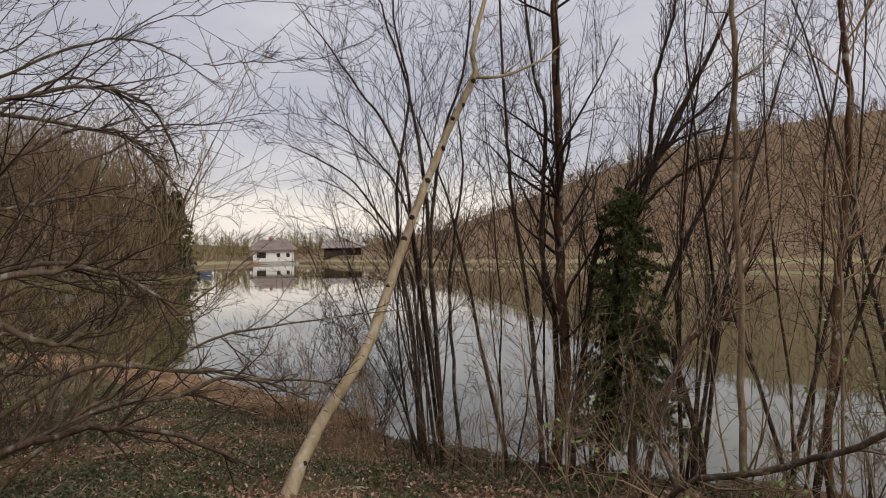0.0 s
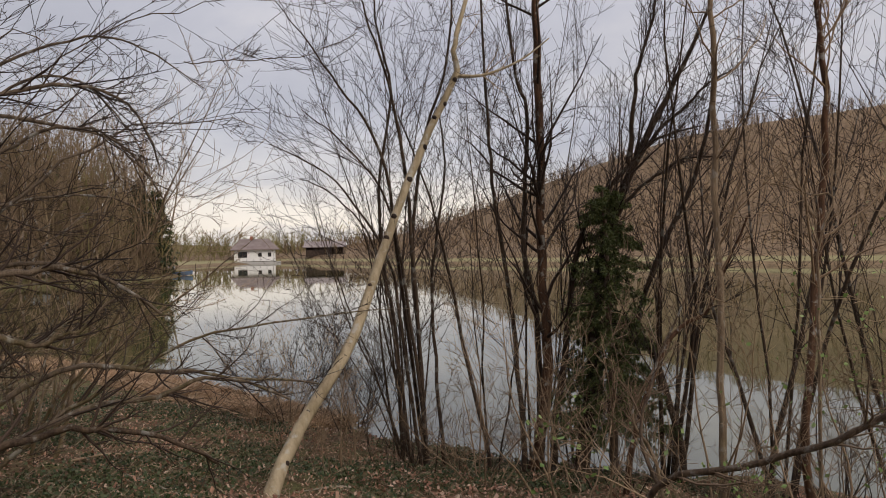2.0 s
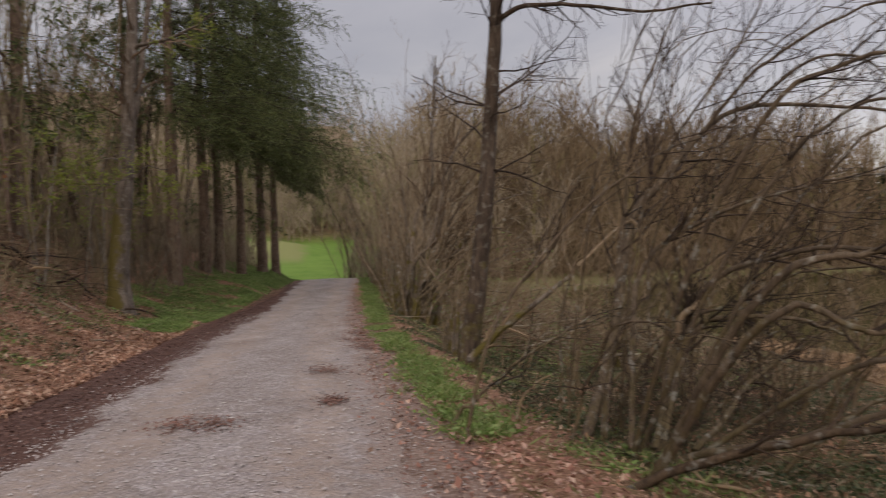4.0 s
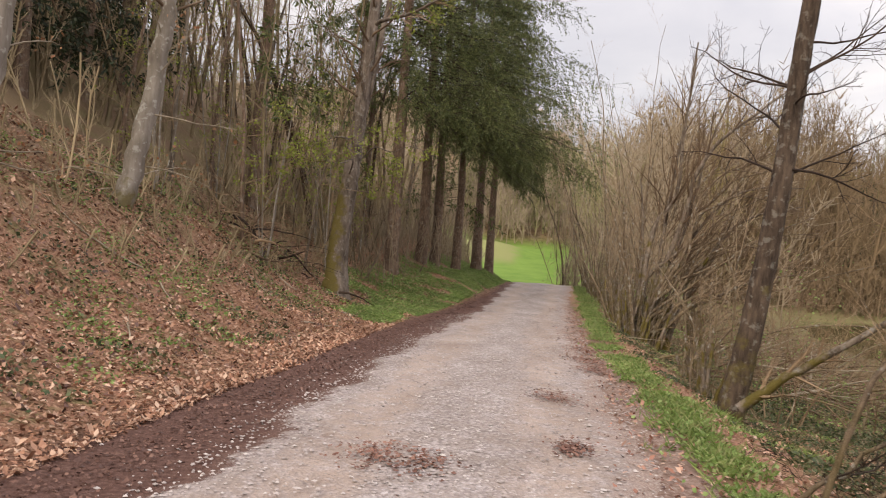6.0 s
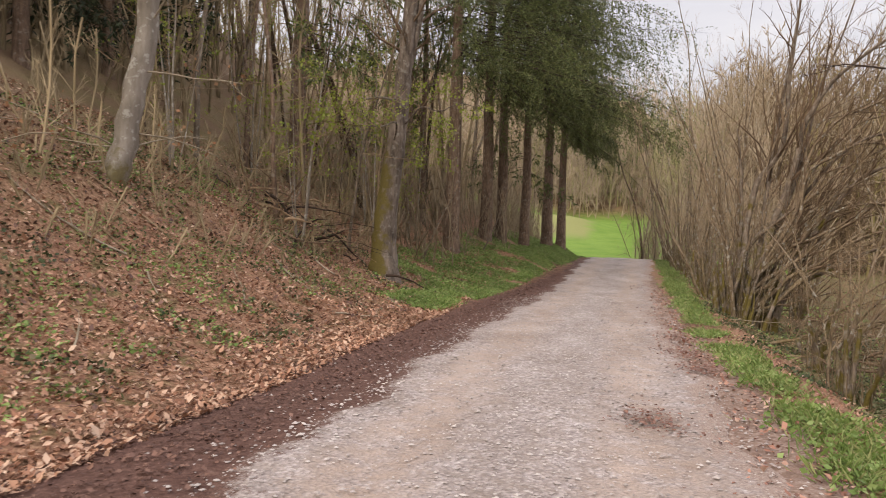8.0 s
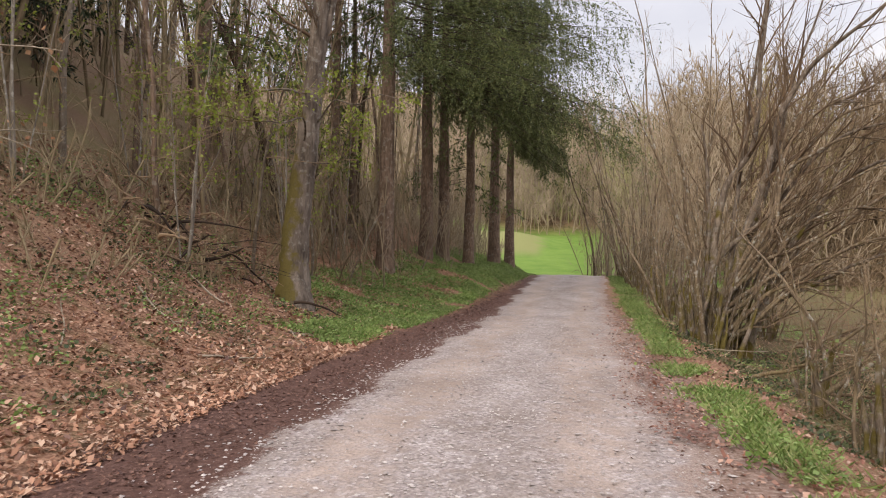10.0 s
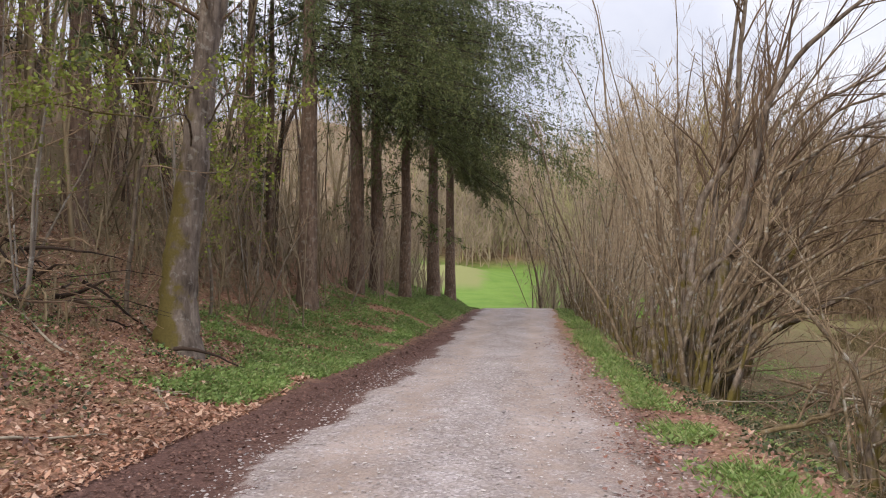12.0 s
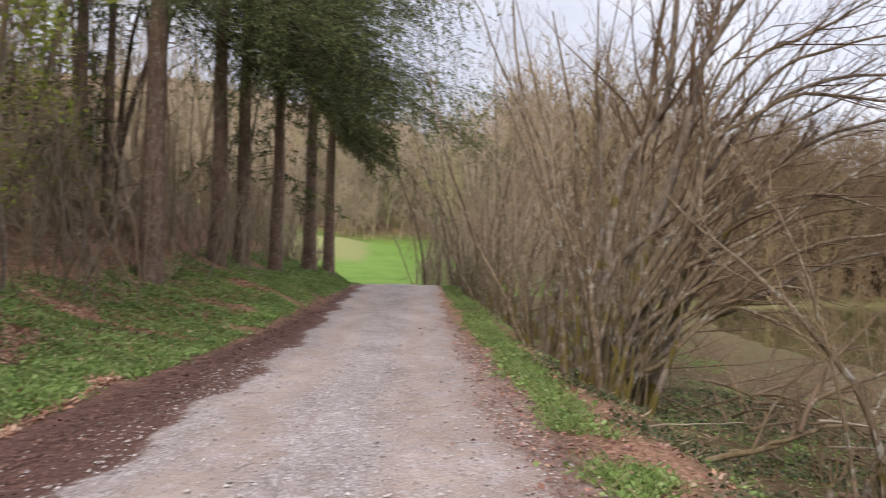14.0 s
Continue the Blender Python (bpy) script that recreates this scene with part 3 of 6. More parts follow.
def sprout(rng, P, R, count, lo=0.25, hi=0.97, angle=45.0, share=0.4, thick=0.5, n=5, wobble=0.15, lift=0.05, tip=0.0015, shorten=0.55):
    """count side shoots from each line of P."""
    B, m, _ = P.shape
    t = lo + (hi - lo) * rng.random((B, count))
    f = t * (m - 1)
    i = np.minimum(f.astype(int), m - 2)
    w = (f - i)[..., None]
    b = np.arange(B)[:, None]
    at = P[b, i] * (1 - w) + P[b, i + 1] * w
    along = unit(P[b, i + 1] - P[b, i])
    side = unit(np.cross(along, rng.standard_normal((B, count, 3))))
    a = np.radians(angle) * (0.7 + 0.6 * rng.random((B, count, 1)))
    way = along * np.cos(a) + side * np.sin(a)
    long = np.linalg.norm(np.diff(P, axis=1), axis=2).sum(1)[:, None] * share * (1 - shorten * t) * (0.6 + 0.8 * rng.random((B, count)))
    r = (R[b, i] * (1 - w[..., 0]) + R[b, i + 1] * w[..., 0]) * thick
    flat = lambda v: v.reshape(B * count, *v.shape[2:])  # noqa: E731
    return grow(rng, flat(at), flat(way), flat(long), flat(r), np.minimum(flat(r), tip), n, wobble, lift)


def curve(points, n):
    """A smooth line of n points through a few."""
    c = np.array(points, float)
    c = np.vstack([2 * c[0] - c[1], c, 2 * c[-1] - c[-2]])
    t = np.linspace(0, len(c) - 3 - 1e-6, n)
    i = t.astype(int)
    w = (t - i)[:, None]
    p0, p1, p2, p3 = c[i], c[i + 1], c[i + 2], c[i + 3]
    return 0.5 * (2 * p1 + (p2 - p0) * w + (2 * p0 - 5 * p1 + 4 * p2 - p3) * w**2 + (3 * p1 - p0 - 3 * p2 + p3) * w**3)


def leaves_on(rng, P, count, size, spread=0.06, droop=0.0, wide=0.4):
    """Leaves along lines P."""
    B, m, _ = P.shape
    i = rng.integers(m // 3, m, (B, count))
    at = P[np.arange(B)[:, None], i].reshape(-1, 3) + rng.normal(0, spread, (B * count, 3))
    N = len(at)
    D = unit(rng.standard_normal((N, 3)) + [0, 0, -droop]) * size * (0.6 + 0.8 * rng.random((N, 1)))
    W = unit(np.cross(D, rng.standard_normal((N, 3)))) * np.linalg.norm(D, axis=1, keepdims=True) * wide
    return at, D, W, size * 0.12 * rng.random(N)


# ---- the land, the lake, the track ----


def build_ground():
    xs = np.unique(np.concatenate([np.linspace(-900, -120, 14), np.linspace(-120, -30, 19), np.linspace(-30, -9, 29), np.linspace(-9, 14, 84), np.linspace(14, 60, 32), np.linspace(60, 300, 40), np.linspace(300, 1500, 20)]))
    ys = np.unique(np.concatenate([np.linspace(-900, -100, 14), np.linspace(-100, -12, 30), np.linspace(-12, 50, 160), np.linspace(50, 110, 36), np.linspace(110, 400, 36), np.linspace(400, 1500, 20)]))
    X, Y = np.meshgrid(xs, ys, indexing="ij")
    Z = soil(X, Y)
    inside = np.abs(X - gravel_mid(Y)) < gravel_half(Y) - 0.08
    Z = np.where(inside & (Y < 58), Z - 0.02, Z)
    n, m = X.shape
    i, j = np.meshgrid(np.arange(n - 1), np.arange(m - 1), indexing="ij")
    quads = np.stack([i * m + j, (i + 1) * m + j, (i + 1) * m + j + 1, i * m + j + 1], -1)
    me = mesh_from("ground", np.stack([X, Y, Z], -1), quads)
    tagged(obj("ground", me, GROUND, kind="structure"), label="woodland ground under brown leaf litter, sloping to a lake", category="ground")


def build_water():
    n = 24
    X, Y = np.meshgrid(np.linspace(5, 200, n), np.linspace(-110, 175, n), indexing="ij")
    i, j = np.meshgrid(np.arange(n - 1), np.arange(n - 1), indexing="ij")
    quads = np.stack([i * n + j, (i + 1) * n + j, (i + 1) * n + j + 1, i * n + j + 1], -1)
    me = mesh_from("water", np.stack([X, Y, np.full_like(X, WATER)], -1), quads)
    tagged(obj("water", me, LAKE, kind="structure"), label="calm grey-green lake mirroring sky and hills", category="water")


def build_road():
    ys, us = np.linspace(-25, 62, 436), np.linspace(0, 1, 17)
    Y, U = np.meshgrid(ys, us, indexing="ij")
    edge = 0.10 * np.sin(ys * 1.7) + 0.06 * np.sin(ys * 4.3 + 1)
    edge_r = 0.09 * np.sin(ys * 1.3 + 2) + 0.06 * np.sin(ys * 3.7)
    X = gravel_mid(Y) - gravel_half(Y) + edge[:, None] * (1 - U) + (2 * gravel_half(Y) + edge_r[:, None]) * U
    rut = np.exp(-(((U - 0.25) / 0.09) ** 2)) + np.exp(-(((U - 0.77) / 0.08) ** 2))
    skirt = np.where((U < 0.01) | (U > 0.99), 0.03, 0)
    Z = ground_z(X, Y) + 0.035 * (1 - (2 * U - 1) ** 2) - 0.02 * rut + 0.006 * np.sin(X * 9 + Y * 5) * np.sin(Y * 7) + 0.02 - skirt
    n, m = X.shape
    i, j = np.meshgrid(np.arange(n - 1), np.arange(m - 1), indexing="ij")
    quads = np.stack([i * m + j, i * m + j + 1, (i + 1) * m + j + 1, (i + 1) * m + j], -1)
    me = mesh_from("road", np.stack([X, Y, Z], -1), quads[..., ::-1])
    uv = me.uv_layers.new(name="UVMap")
    flat_uv = np.stack([U, Y], -1).reshape(-1, 2)
    loop = np.empty(len(me.loops), np.int32)
    me.loops.foreach_get("vertex_index", loop)
    uv.data.foreach_set("uv", flat_uv[loop].astype(np.float32).ravel())
    tagged(obj("road", me, ROAD, kind="structure"), label="pale limestone gravel forest track with two wheel ruts", category="road")


build_ground()
build_water()
build_road()


# ---- trees ----


def stems_at(rng, count, spread, height, r, lean=(0, 0), n=12, wobble=0.05, lift=0.02, foot=0.18):
    """Several stems that rise from one stool at the origin and lean apart."""
    a = 2 * np.pi * (np.arange(count) + rng.random(count)) / count
    tilt = spread * (0.25 + 0.75 * rng.random(count))
    way = np.stack([np.cos(a) * tilt + lean[0], np.sin(a) * tilt + lean[1], np.ones(count)], 1)
    start = np.stack([np.cos(a), np.sin(a), 0 * a], 1) * foot * rng.random((count, 1)) + [0, 0, -0.15]
    long = height * (0.42 + 0.7 * rng.random(count))
    thick = r * (0.5 + 0.7 * rng.random(count))
    return grow(rng, start, way, long, thick, thick * 0.15, n, wobble, lift)


def clump(name, at, seed, label, category, count=10, height=5.0, spread=0.35, r=0.03, lean=(0, 0), k=(8, 6), share=(0.34, 0.4), lift=0.02, wobble=0.05, foot=0.18,
          material=None, twig=None, group="", buds=0, bud_size=0.03, bud_material=None, lo=0.25, angle=40, leaf_label="", fine=0.0026, thick=0.55):
    """A bare many-stemmed shrub or tree: each stem a part, with its side twigs as a sub-part."""
    rng = np.random.default_rng(seed)
    top = thing(name, at, label, category, group)
    P, R = stems_at(rng, count, spread, height, r, lean, lift=lift, wobble=wobble, foot=foot)
    dress(rng, top, P, R, k, share, material or BARK_HAZEL, twig or TWIG_BROWN, buds, bud_size, bud_material, lo, angle, leaf_label, fine=fine, thick=thick)
    return top


def dress(rng, top, P, R, k, share, material, twig, buds=0, bud_size=0.03, bud_material=None, lo=0.25, angle=40, leaf_label="", sides=5, fine=0.0026, thick=0.55):
    for b in range(len(P)):
        stem = obj("stem", Geo().tubes(P[b:b + 1], R[b:b + 1], sides).mesh("stem"), material, top)
        g = Geo()
        P1, R1 = sprout(rng, P[b:b + 1], R[b:b + 1], k[0], lo=lo, angle=angle, share=share[0], thick=thick, n=5, wobble=0.14, lift=0.06, tip=0.002)
        g.tubes(P1, R1, 3)
        P2, R2 = sprout(rng, P1, R1, k[1], lo=0.2, angle=42, share=share[1], thick=0.6, n=4, wobble=0.16, lift=0.05, tip=0.0016)
        g.tubes(P2, np.maximum(R2, fine), 3)
        obj("spray", g.mesh("spray"), twig, stem, kind="stuff")
        if buds:
            lg = Geo()
            lg.blades(*leaves_on(rng, P2, buds, bud_size))
            obj("foliage", lg.mesh("foliage", False), bud_material, stem, leaf_label, "stuff")


def arches(rng, count, base, spread, heading, high, reach, r, n=14, drop=0.35):
    """Lines that rise from a stool and arch over towards a heading in degrees (low, high)."""
    a = np.radians(rng.uniform(*heading, count))
    h, far = rng.uniform(*high, count), rng.uniform(*reach, count)
    t = np.linspace(0, 1, n)[None]
    out = far[:, None] * (0.3 * t + 0.7 * t ** 1.6)
    up = h[:, None] * (np.sin(t * np.pi * 0.5) ** 0.8 - drop * rng.random((count, 1)) * 2 * np.clip(t - 0.55, 0, 1) ** 1.6)
    P = np.stack([out * np.cos(a)[:, None], out * np.sin(a)[:, None], up - 0.15], 2)
    P[:, :, :2] += rng.normal(0, spread, (count, 1, 2)) + np.asarray(base)[None, None, :2]
    P += 0.042 * np.cumsum(rng.standard_normal(P.shape), 1) * (t[..., None] > 0)
    thick = rng.uniform(*r, count)[:, None]
    return P, thick * (1 - 0.85 * t)


def bole(top, points, r0, r1, material, rng, n=26, sides=12, flare=0.35, name="trunk", lumps=0.03, crook=0.02):
    """One trunk along a few points given from the foot up, relative to its thing."""
    P = curve(points, n)
    t = np.linspace(0, 1, n)
    R = r0 * (1 - t) + r1 * t + r0 * flare * np.exp(-t * 16)
    P += crook * rng.standard_normal(P.shape) * (t[:, None] > 0)
    obj(name, Geo().tubes(P[None], R[None], sides, lumps, rng).mesh(name), material, top)
    return P[None], R[None]


def crown(rng, top, P, R, count, lo, material, share=0.3, k=(6, 5), angle=55, lift=0.05, thick=0.4, name="crown", sub=0.4):
    g = Geo()
    P1, R1 = sprout(rng, P, R, count, lo=lo, angle=angle, share=share, thick=thick, n=8, wobble=0.13, lift=lift, tip=0.004)
    g.tubes(P1, R1, 5)
    P2, R2 = sprout(rng, P1, R1, k[0], lo=0.2, angle=45, share=sub, thick=0.55, n=6, wobble=0.15, lift=0.04, tip=0.002)
    g.tubes(P2, np.maximum(R2, 0.003), 3)
    P3, R3 = sprout(rng, P2, R2, k[1], lo=0.2, angle=45, share=0.42, thick=0.6, n=3, wobble=0.18, lift=0.03, tip=0.0018)
    g.tubes(P3, np.maximum(R3, 0.0022), 3)
    return obj(name, g.mesh(name), material, top, kind="stuff"), P2, P3


def spruce_into(top, rng, height, r, low=2.0, reach=3.2, whorls=26, material=NEEDLES, sprays=26, thin_top=0.6, per=6, fine=9, size=1.0, road=0.0, bald=0.0, bias=0.0, frond=0.0):
    """A spruce: a straight trunk and drooping boughs hung with needle sprays."""
    n = 22
    P = np.zeros((n, 3))
    P[:, 2] = np.linspace(-0.3, height, n)
    P[:, :2] += np.cumsum(rng.normal(0, 0.012, (n, 2)), 0)
    t = np.linspace(0, 1, n)
    R = r * (1 - t) + 0.02 + r * 0.3 * np.exp(-t * 30)
    obj("trunk", Geo().tubes(P[None], R[None], 10, 0.03, rng).mesh("trunk"), BARK_SPRUCE, top)
    z = low + (height * 0.98 - low) * ((np.arange(whorls) + rng.random(whorls) * 0.6) / whorls) ** (1.7 if frond else 1.0)
    zz = np.repeat(z, per) + rng.normal(0, 0.12, whorls * per)
    a = rng.random(whorls * per) * 2 * np.pi
    a = np.where(rng.random(len(a)) < bias, rng.normal(-0.1, 0.8, len(a)), a)
    keep = (zz > bald) | (np.cos(a) > 0.25)
    zz, a = zz[keep], a[keep]
    f = np.clip((zz - low) / (height - low), 0, 1)
    long = reach * (1 - f) ** thin_top * (0.7 + 0.5 * rng.random(len(zz))) + 0.25
    long = long * (1 + road * np.clip(np.cos(a), 0, 1) * (f < 0.45))
    start = np.stack([np.interp(zz, P[:, 2], P[:, 0]), np.interp(zz, P[:, 2], P[:, 1]), zz], 1)
    way = np.stack([np.cos(a), np.sin(a), 0.12 - 0.25 * (1 - f)], 1)
    B1, S1 = grow(rng, start, way, long, 0.004 + 0.0022 * long, 0.002, 7, 0.07, -0.045 - 0.015 * (frond > 0))
    g = Geo().tubes(B1, S1, 3)
    B2, S2 = sprout(rng, B1, S1, fine, lo=0.12, hi=1.0, angle=62, share=0.15 if frond else 0.20, thick=0.4, n=5, wobble=0.08, lift=-0.26, tip=0.002, shorten=0.35)
    g.cones(B2, np.minimum(S2[:, 0], 0.006))
    crown_ob = obj("crown", g.mesh("crown"), TWIG_DARK, top, kind="stuff")
    M, m, _ = B2.shape
    ff = (0.04 + 0.96 * rng.random((M, sprays))) * (m - 1)
    i = np.minimum(ff.astype(int), m - 2)
    w = (ff - i)[..., None]
    b = np.arange(M)[:, None]
    at = (B2[b, i] * (1 - w) + B2[b, i + 1] * w).reshape(-1, 3)
    along = unit(B2[b, i + 1] - B2[b, i]).reshape(-1, 3)
    side = unit(np.cross(along, rng.standard_normal(along.shape)))
    D = unit(along * 0.9 + side * 0.62 + np.array([0, 0, -0.1])) * (0.09 + 0.09 * rng.random((len(at), 1))) * size
    W = unit(np.cross(D, rng.standard_normal(D.shape))) * (0.013 + 0.013 * rng.random((len(at), 1))) * size
    if frond:
        D = unit(along * 0.7 + side * 0.75 + np.array([0, 0, -0.15])) * frond * (0.5 + 0.7 * rng.random((len(at), 1)))
        W = unit(np.cross(D, rng.standard_normal(D.shape))) * (0.0078 + 0.006 * rng.random((len(at), 1))) * size
    lg = Geo().blades(at, D, W, 0.004 * np.ones(len(at)))
    obj("foliage", lg.mesh("foliage", False), material, crown_ob, kind="stuff")


def far_wood(name, spots, seed, label, height=(9, 14), twigs=46, branches=10, material=WOOD_FAR, twig_r=0.03, lean=0.04, low=0.15, girth=0.011):
    """Many bare trees too far off to count, as one joined mesh."""
    rng = np.random.default_rng(seed)
    S = np.asarray(spots, float)
    B = len(S)
    H = rng.uniform(*height, B)
    start = np.stack([S[:, 0], S[:, 1], soil(S[:, 0], S[:, 1]) - 0.3], 1)
    way = np.stack([rng.normal(0, lean, B), rng.normal(0, lean, B), np.ones(B)], 1)
    P, R = grow(rng, start, way, H, H * girth, 0.02, 5, 0.075, 0.03)
    g = Geo().tubes(P, R, 3)
    P1, R1 = sprout(rng, P, R, branches, lo=low, hi=0.98, angle=40, share=0.36, thick=0.5, n=3, wobble=0.1, lift=0.12, tip=0.012)
    g.cones(P1, np.maximum(R1[:, 0], twig_r))
    k = max(1, twigs // branches)
    P2, R2 = sprout(rng, P1, R1, k, lo=0.15, hi=1.0, angle=42, share=0.55, thick=0.6, n=2, wobble=0.1, lift=0.1, tip=0.01)
    g.cones(P2, np.full(len(P2), twig_r * 1.15))
    return tagged(obj(name, g.mesh(name), material, kind="stuff"), label=label, category="woodland")


def scatter(rng, count, x0, x1, y0, y1):
    return np.stack([rng.uniform(x0, x1, count), rng.uniform(y0, y1, count)], 1)


def rel(top, points):
    return [tuple(Vector(p) - top.location) for p in points]


def boughs(rng, top, lines, radii, k, share, material, twig, n=16, lo=0.2, **more):
    """Boughs along given lines, each a part with its twigs."""
    P = np.stack([curve(rel(top, line), n) for line in lines])
    t = np.linspace(0, 1, n)[None]
    R = np.array([r[0] for r in radii])[:, None] * (1 - t) + np.array([r[1] for r in radii])[:, None] * t
    P += 0.012 * np.cumsum(rng.standard_normal(P.shape), 1) * (t[..., None] > 0)
    dress(rng, top, P, R, k, share, material, twig, lo=lo, **more)
    return P, R


# ---- the lakeside: the pale leaning tree and the clumps at the water ----


def pale_tree():
    rng = np.random.default_rng(11)
    top = thing("leaning_tree", (5.27, 4.98, -0.78), "slender pale-barked tree leaning over the bank, leafless", "tree")
    P, R = bole(top, rel(top, [(5.25, 5.00, -0.82), (5.83, 5.07, -0.22), (6.71, 5.03, 0.61), (7.52, 5.01, 1.90), (8.01, 4.81, 2.96), (8.34, 4.54, 3.78), (8.35, 4.56, 4.13), (8.53, 4.46, 4.81), (8.83, 4.24, 6.03)]), 0.073, 0.02, BARK_PALE, rng, 40, 12, 0.2, lumps=0.025, crook=0.005)
    t = np.array([0.1, 0.16, 0.24, 0.31, 0.36, 0.4, 0.45, 0.5, 0.55, 0.58, 0.63]) * 39
    for k in t.astype(int):
        p, r = P[0, k], R[0, k]
        a = rng.random() * 6.3
        way = np.array([[-0.7 + 0.5 * np.cos(a), -0.75 - 0.5 * np.cos(a), np.sin(a) * 0.3]])
        line, _ = grow(rng, p[None] + unit(way) * r * 0.93, way, np.array([0.02]), 0.03, 0.0, 4, 0.0)
        lump = Geo().tubes(line, rng.uniform(0.026, 0.042) * np.array([[1.0, 0.9, 0.5, 0.02]]), 8)
        obj("knot", lump.mesh("knot"), TWIG_DARK, top, "dark branch knot")
    bough_P = curve(rel(top, [(8.35, 4.53, 3.79), (8.48, 4.28, 3.78), (8.67, 4.09, 3.86), (8.95, 3.86, 4.04), (9.29, 3.64, 4.34)]), 12)[None]
    bough_R = np.linspace(0.024, 0.009, 12)[None]
    b = obj("limb", Geo().tubes(bough_P, bough_R, 7).mesh("limb"), BARK_PALE, top)
    g = Geo()
    for line, rad, count in ((bough_P, bough_R, 7), (P[:, 24:], R[:, 24:] * 0.4, 10)):
        P1, R1 = sprout(rng, line, rad, count, angle=50, share=0.35, thick=0.5, n=7, lift=0.05, tip=0.002)
        P2, R2 = sprout(rng, P1, R1, 5, angle=45, share=0.4, thick=0.6, n=5, tip=0.0016)
        g.tubes(P1, R1, 4).tubes(P2, np.maximum(R2, 0.0018), 3)
    obj("spray", g.mesh("spray"), TWIG_BROWN, b, kind="stuff")


pale_tree()

SHORE_CLUMPS = [
    # place, stems, height, spread, lean, radius, seed
    ((8.8, 5.6), 5, 6.4, 0.22, (-0.04, 0.10), 0.028, 21),
    ((9.3, 6.1), 5, 5.4, 0.42, (0.00, 0.30), 0.026, 22),
    ((9.5, 4.75), 3, 6.6, 0.18, (0.04, 0.02), 0.028, 23),
    ((9.85, 3.6), 5, 6.6, 0.17, (0.0, 0.0), 0.024, 24),
    ((9.9, 4.3), 4, 6.2, 0.20, (0.0, 0.0), 0.022, 29),
    ((9.8, 2.3), 7, 6.5, 0.30, (0.06, -0.10), 0.042, 25),
    ((8.6, 0.9), 6, 6.5, 0.24, (0.02, -0.05), 0.039, 26),
    ((9.3, -0.4), 7, 6.5, 0.32, (0.05, 0.05), 0.036, 27),
    ((8.2, -1.6), 6, 6.0, 0.32, (0.05, 0.05), 0.035, 28),
    ((9.9, 7.4), 10, 3.2, 0.75, (0.05, 0.05), 0.014, 30),
    ((9.7, 8.7), 9, 2.9, 0.80, (0.0, -0.10), 0.013, 34),
    ((9.2, 6.6), 7, 2.4, 0.80, (0.0, 0.05), 0.012, 35),
]
for (x, y), count, height, spread, lean, r, seed in SHORE_CLUMPS:
    clump("alder_clump", (x, y, float(soil(x, y))), seed, "leafless dark alder clump rooted at the lake edge", "tree", count, height * 1.25, spread, r * 0.82, lean, (16, 6), (0.30, 0.55),
          material=BARK_ALDER, twig=TWIG_DARK, fine=0.0026, group="alders along the shore", lo=0.2, angle=27, wobble=0.07, thick=0.36)


def shore_alder(seed, lines, radii, label, twigs=(15, 9)):
    """A dark alder whose boughs follow given lines up from the shore."""
    rng = np.random.default_rng(seed)
    x, y, _ = lines[0][0]
    top = thing("alder_tree", (x, y, float(soil(x, y))), label, "tree", "alders along the shore")
    rooted = []
    for line in lines:
        px, py, pz = line[0]
        rooted.append(([(px, py, float(soil(px, py)) - 0.15)] if pz < -0.5 else []) + line)
    boughs(rng, top, rooted, radii, twigs, (0.32, 0.55), BARK_ALDER, TWIG_DARK, 26, 0.38, angle=26, sides=7, thick=0.3, fine=0.0026)


shore_alder(311, [
    [(9.40, 3.36, -1.15), (9.68, 3.29, 0.0), (9.79, 3.27, 0.82), (9.88, 3.08, 1.73), (9.92, 2.77, 2.62), (9.93, 2.39, 3.33), (9.88, 2.05, 3.93), (9.78, 1.71, 4.56)],
    [(9.28, 3.71, -1.09), (9.57, 3.64, 0.07), (9.73, 3.51, 1.28), (9.83, 3.21, 2.11), (9.94, 2.70, 2.69), (9.98, 2.34, 3.03), (10.08, 1.79, 3.17)],
    [(9.92, 2.77, 2.62), (9.86, 2.63, 3.34), (9.76, 2.52, 3.97), (9.65, 2.30, 4.56), (9.6, 2.2, 5.6)],
    [(9.88, 3.08, 1.80), (9.98, 2.64, 2.39), (10.07, 2.15, 2.73), (10.14, 1.74, 2.78)],
    [(9.92, 2.81, 2.55), (9.95, 2.51, 2.97), (10.0, 1.98, 3.44), (10.02, 1.50, 3.74)],
], [(0.115, 0.018), (0.062, 0.010), (0.036, 0.010), (0.032, 0.008), (0.036, 0.008)], "dark alder leaning over, its boughs fanning out to one side", (20, 7))
shore_alder(312, [
    [(9.78, 2.16, -1.02), (9.93, 2.53, 0.08), (9.93, 2.74, 0.59), (10.08, 2.35, 1.71), (10.13, 2.03, 2.36), (10.05, 1.79, 3.35), (9.88, 1.67, 4.22)],
], [(0.05, 0.02)], "crooked dark alder stem at the lake edge, leafless")
shore_alder(313, [
    [(9.10, 4.11, -1.10), (9.33, 4.31, 0.37), (9.30, 4.52, 1.92), (9.23, 4.55, 2.69), (9.08, 4.54, 3.59), (8.95, 4.55, 5.4)],
    [(9.51, 3.97, -0.60), (9.51, 3.97, 0.67), (9.50, 4.11, 1.52), (9.47, 4.08, 2.44), (9.38, 3.98, 3.42), (9.19, 4.09, 4.01), (9.05, 4.15, 5.6)],
], [(0.042, 0.014), (0.05, 0.015)], "pair of straight dark alder stems at the lake edge", (22, 7))
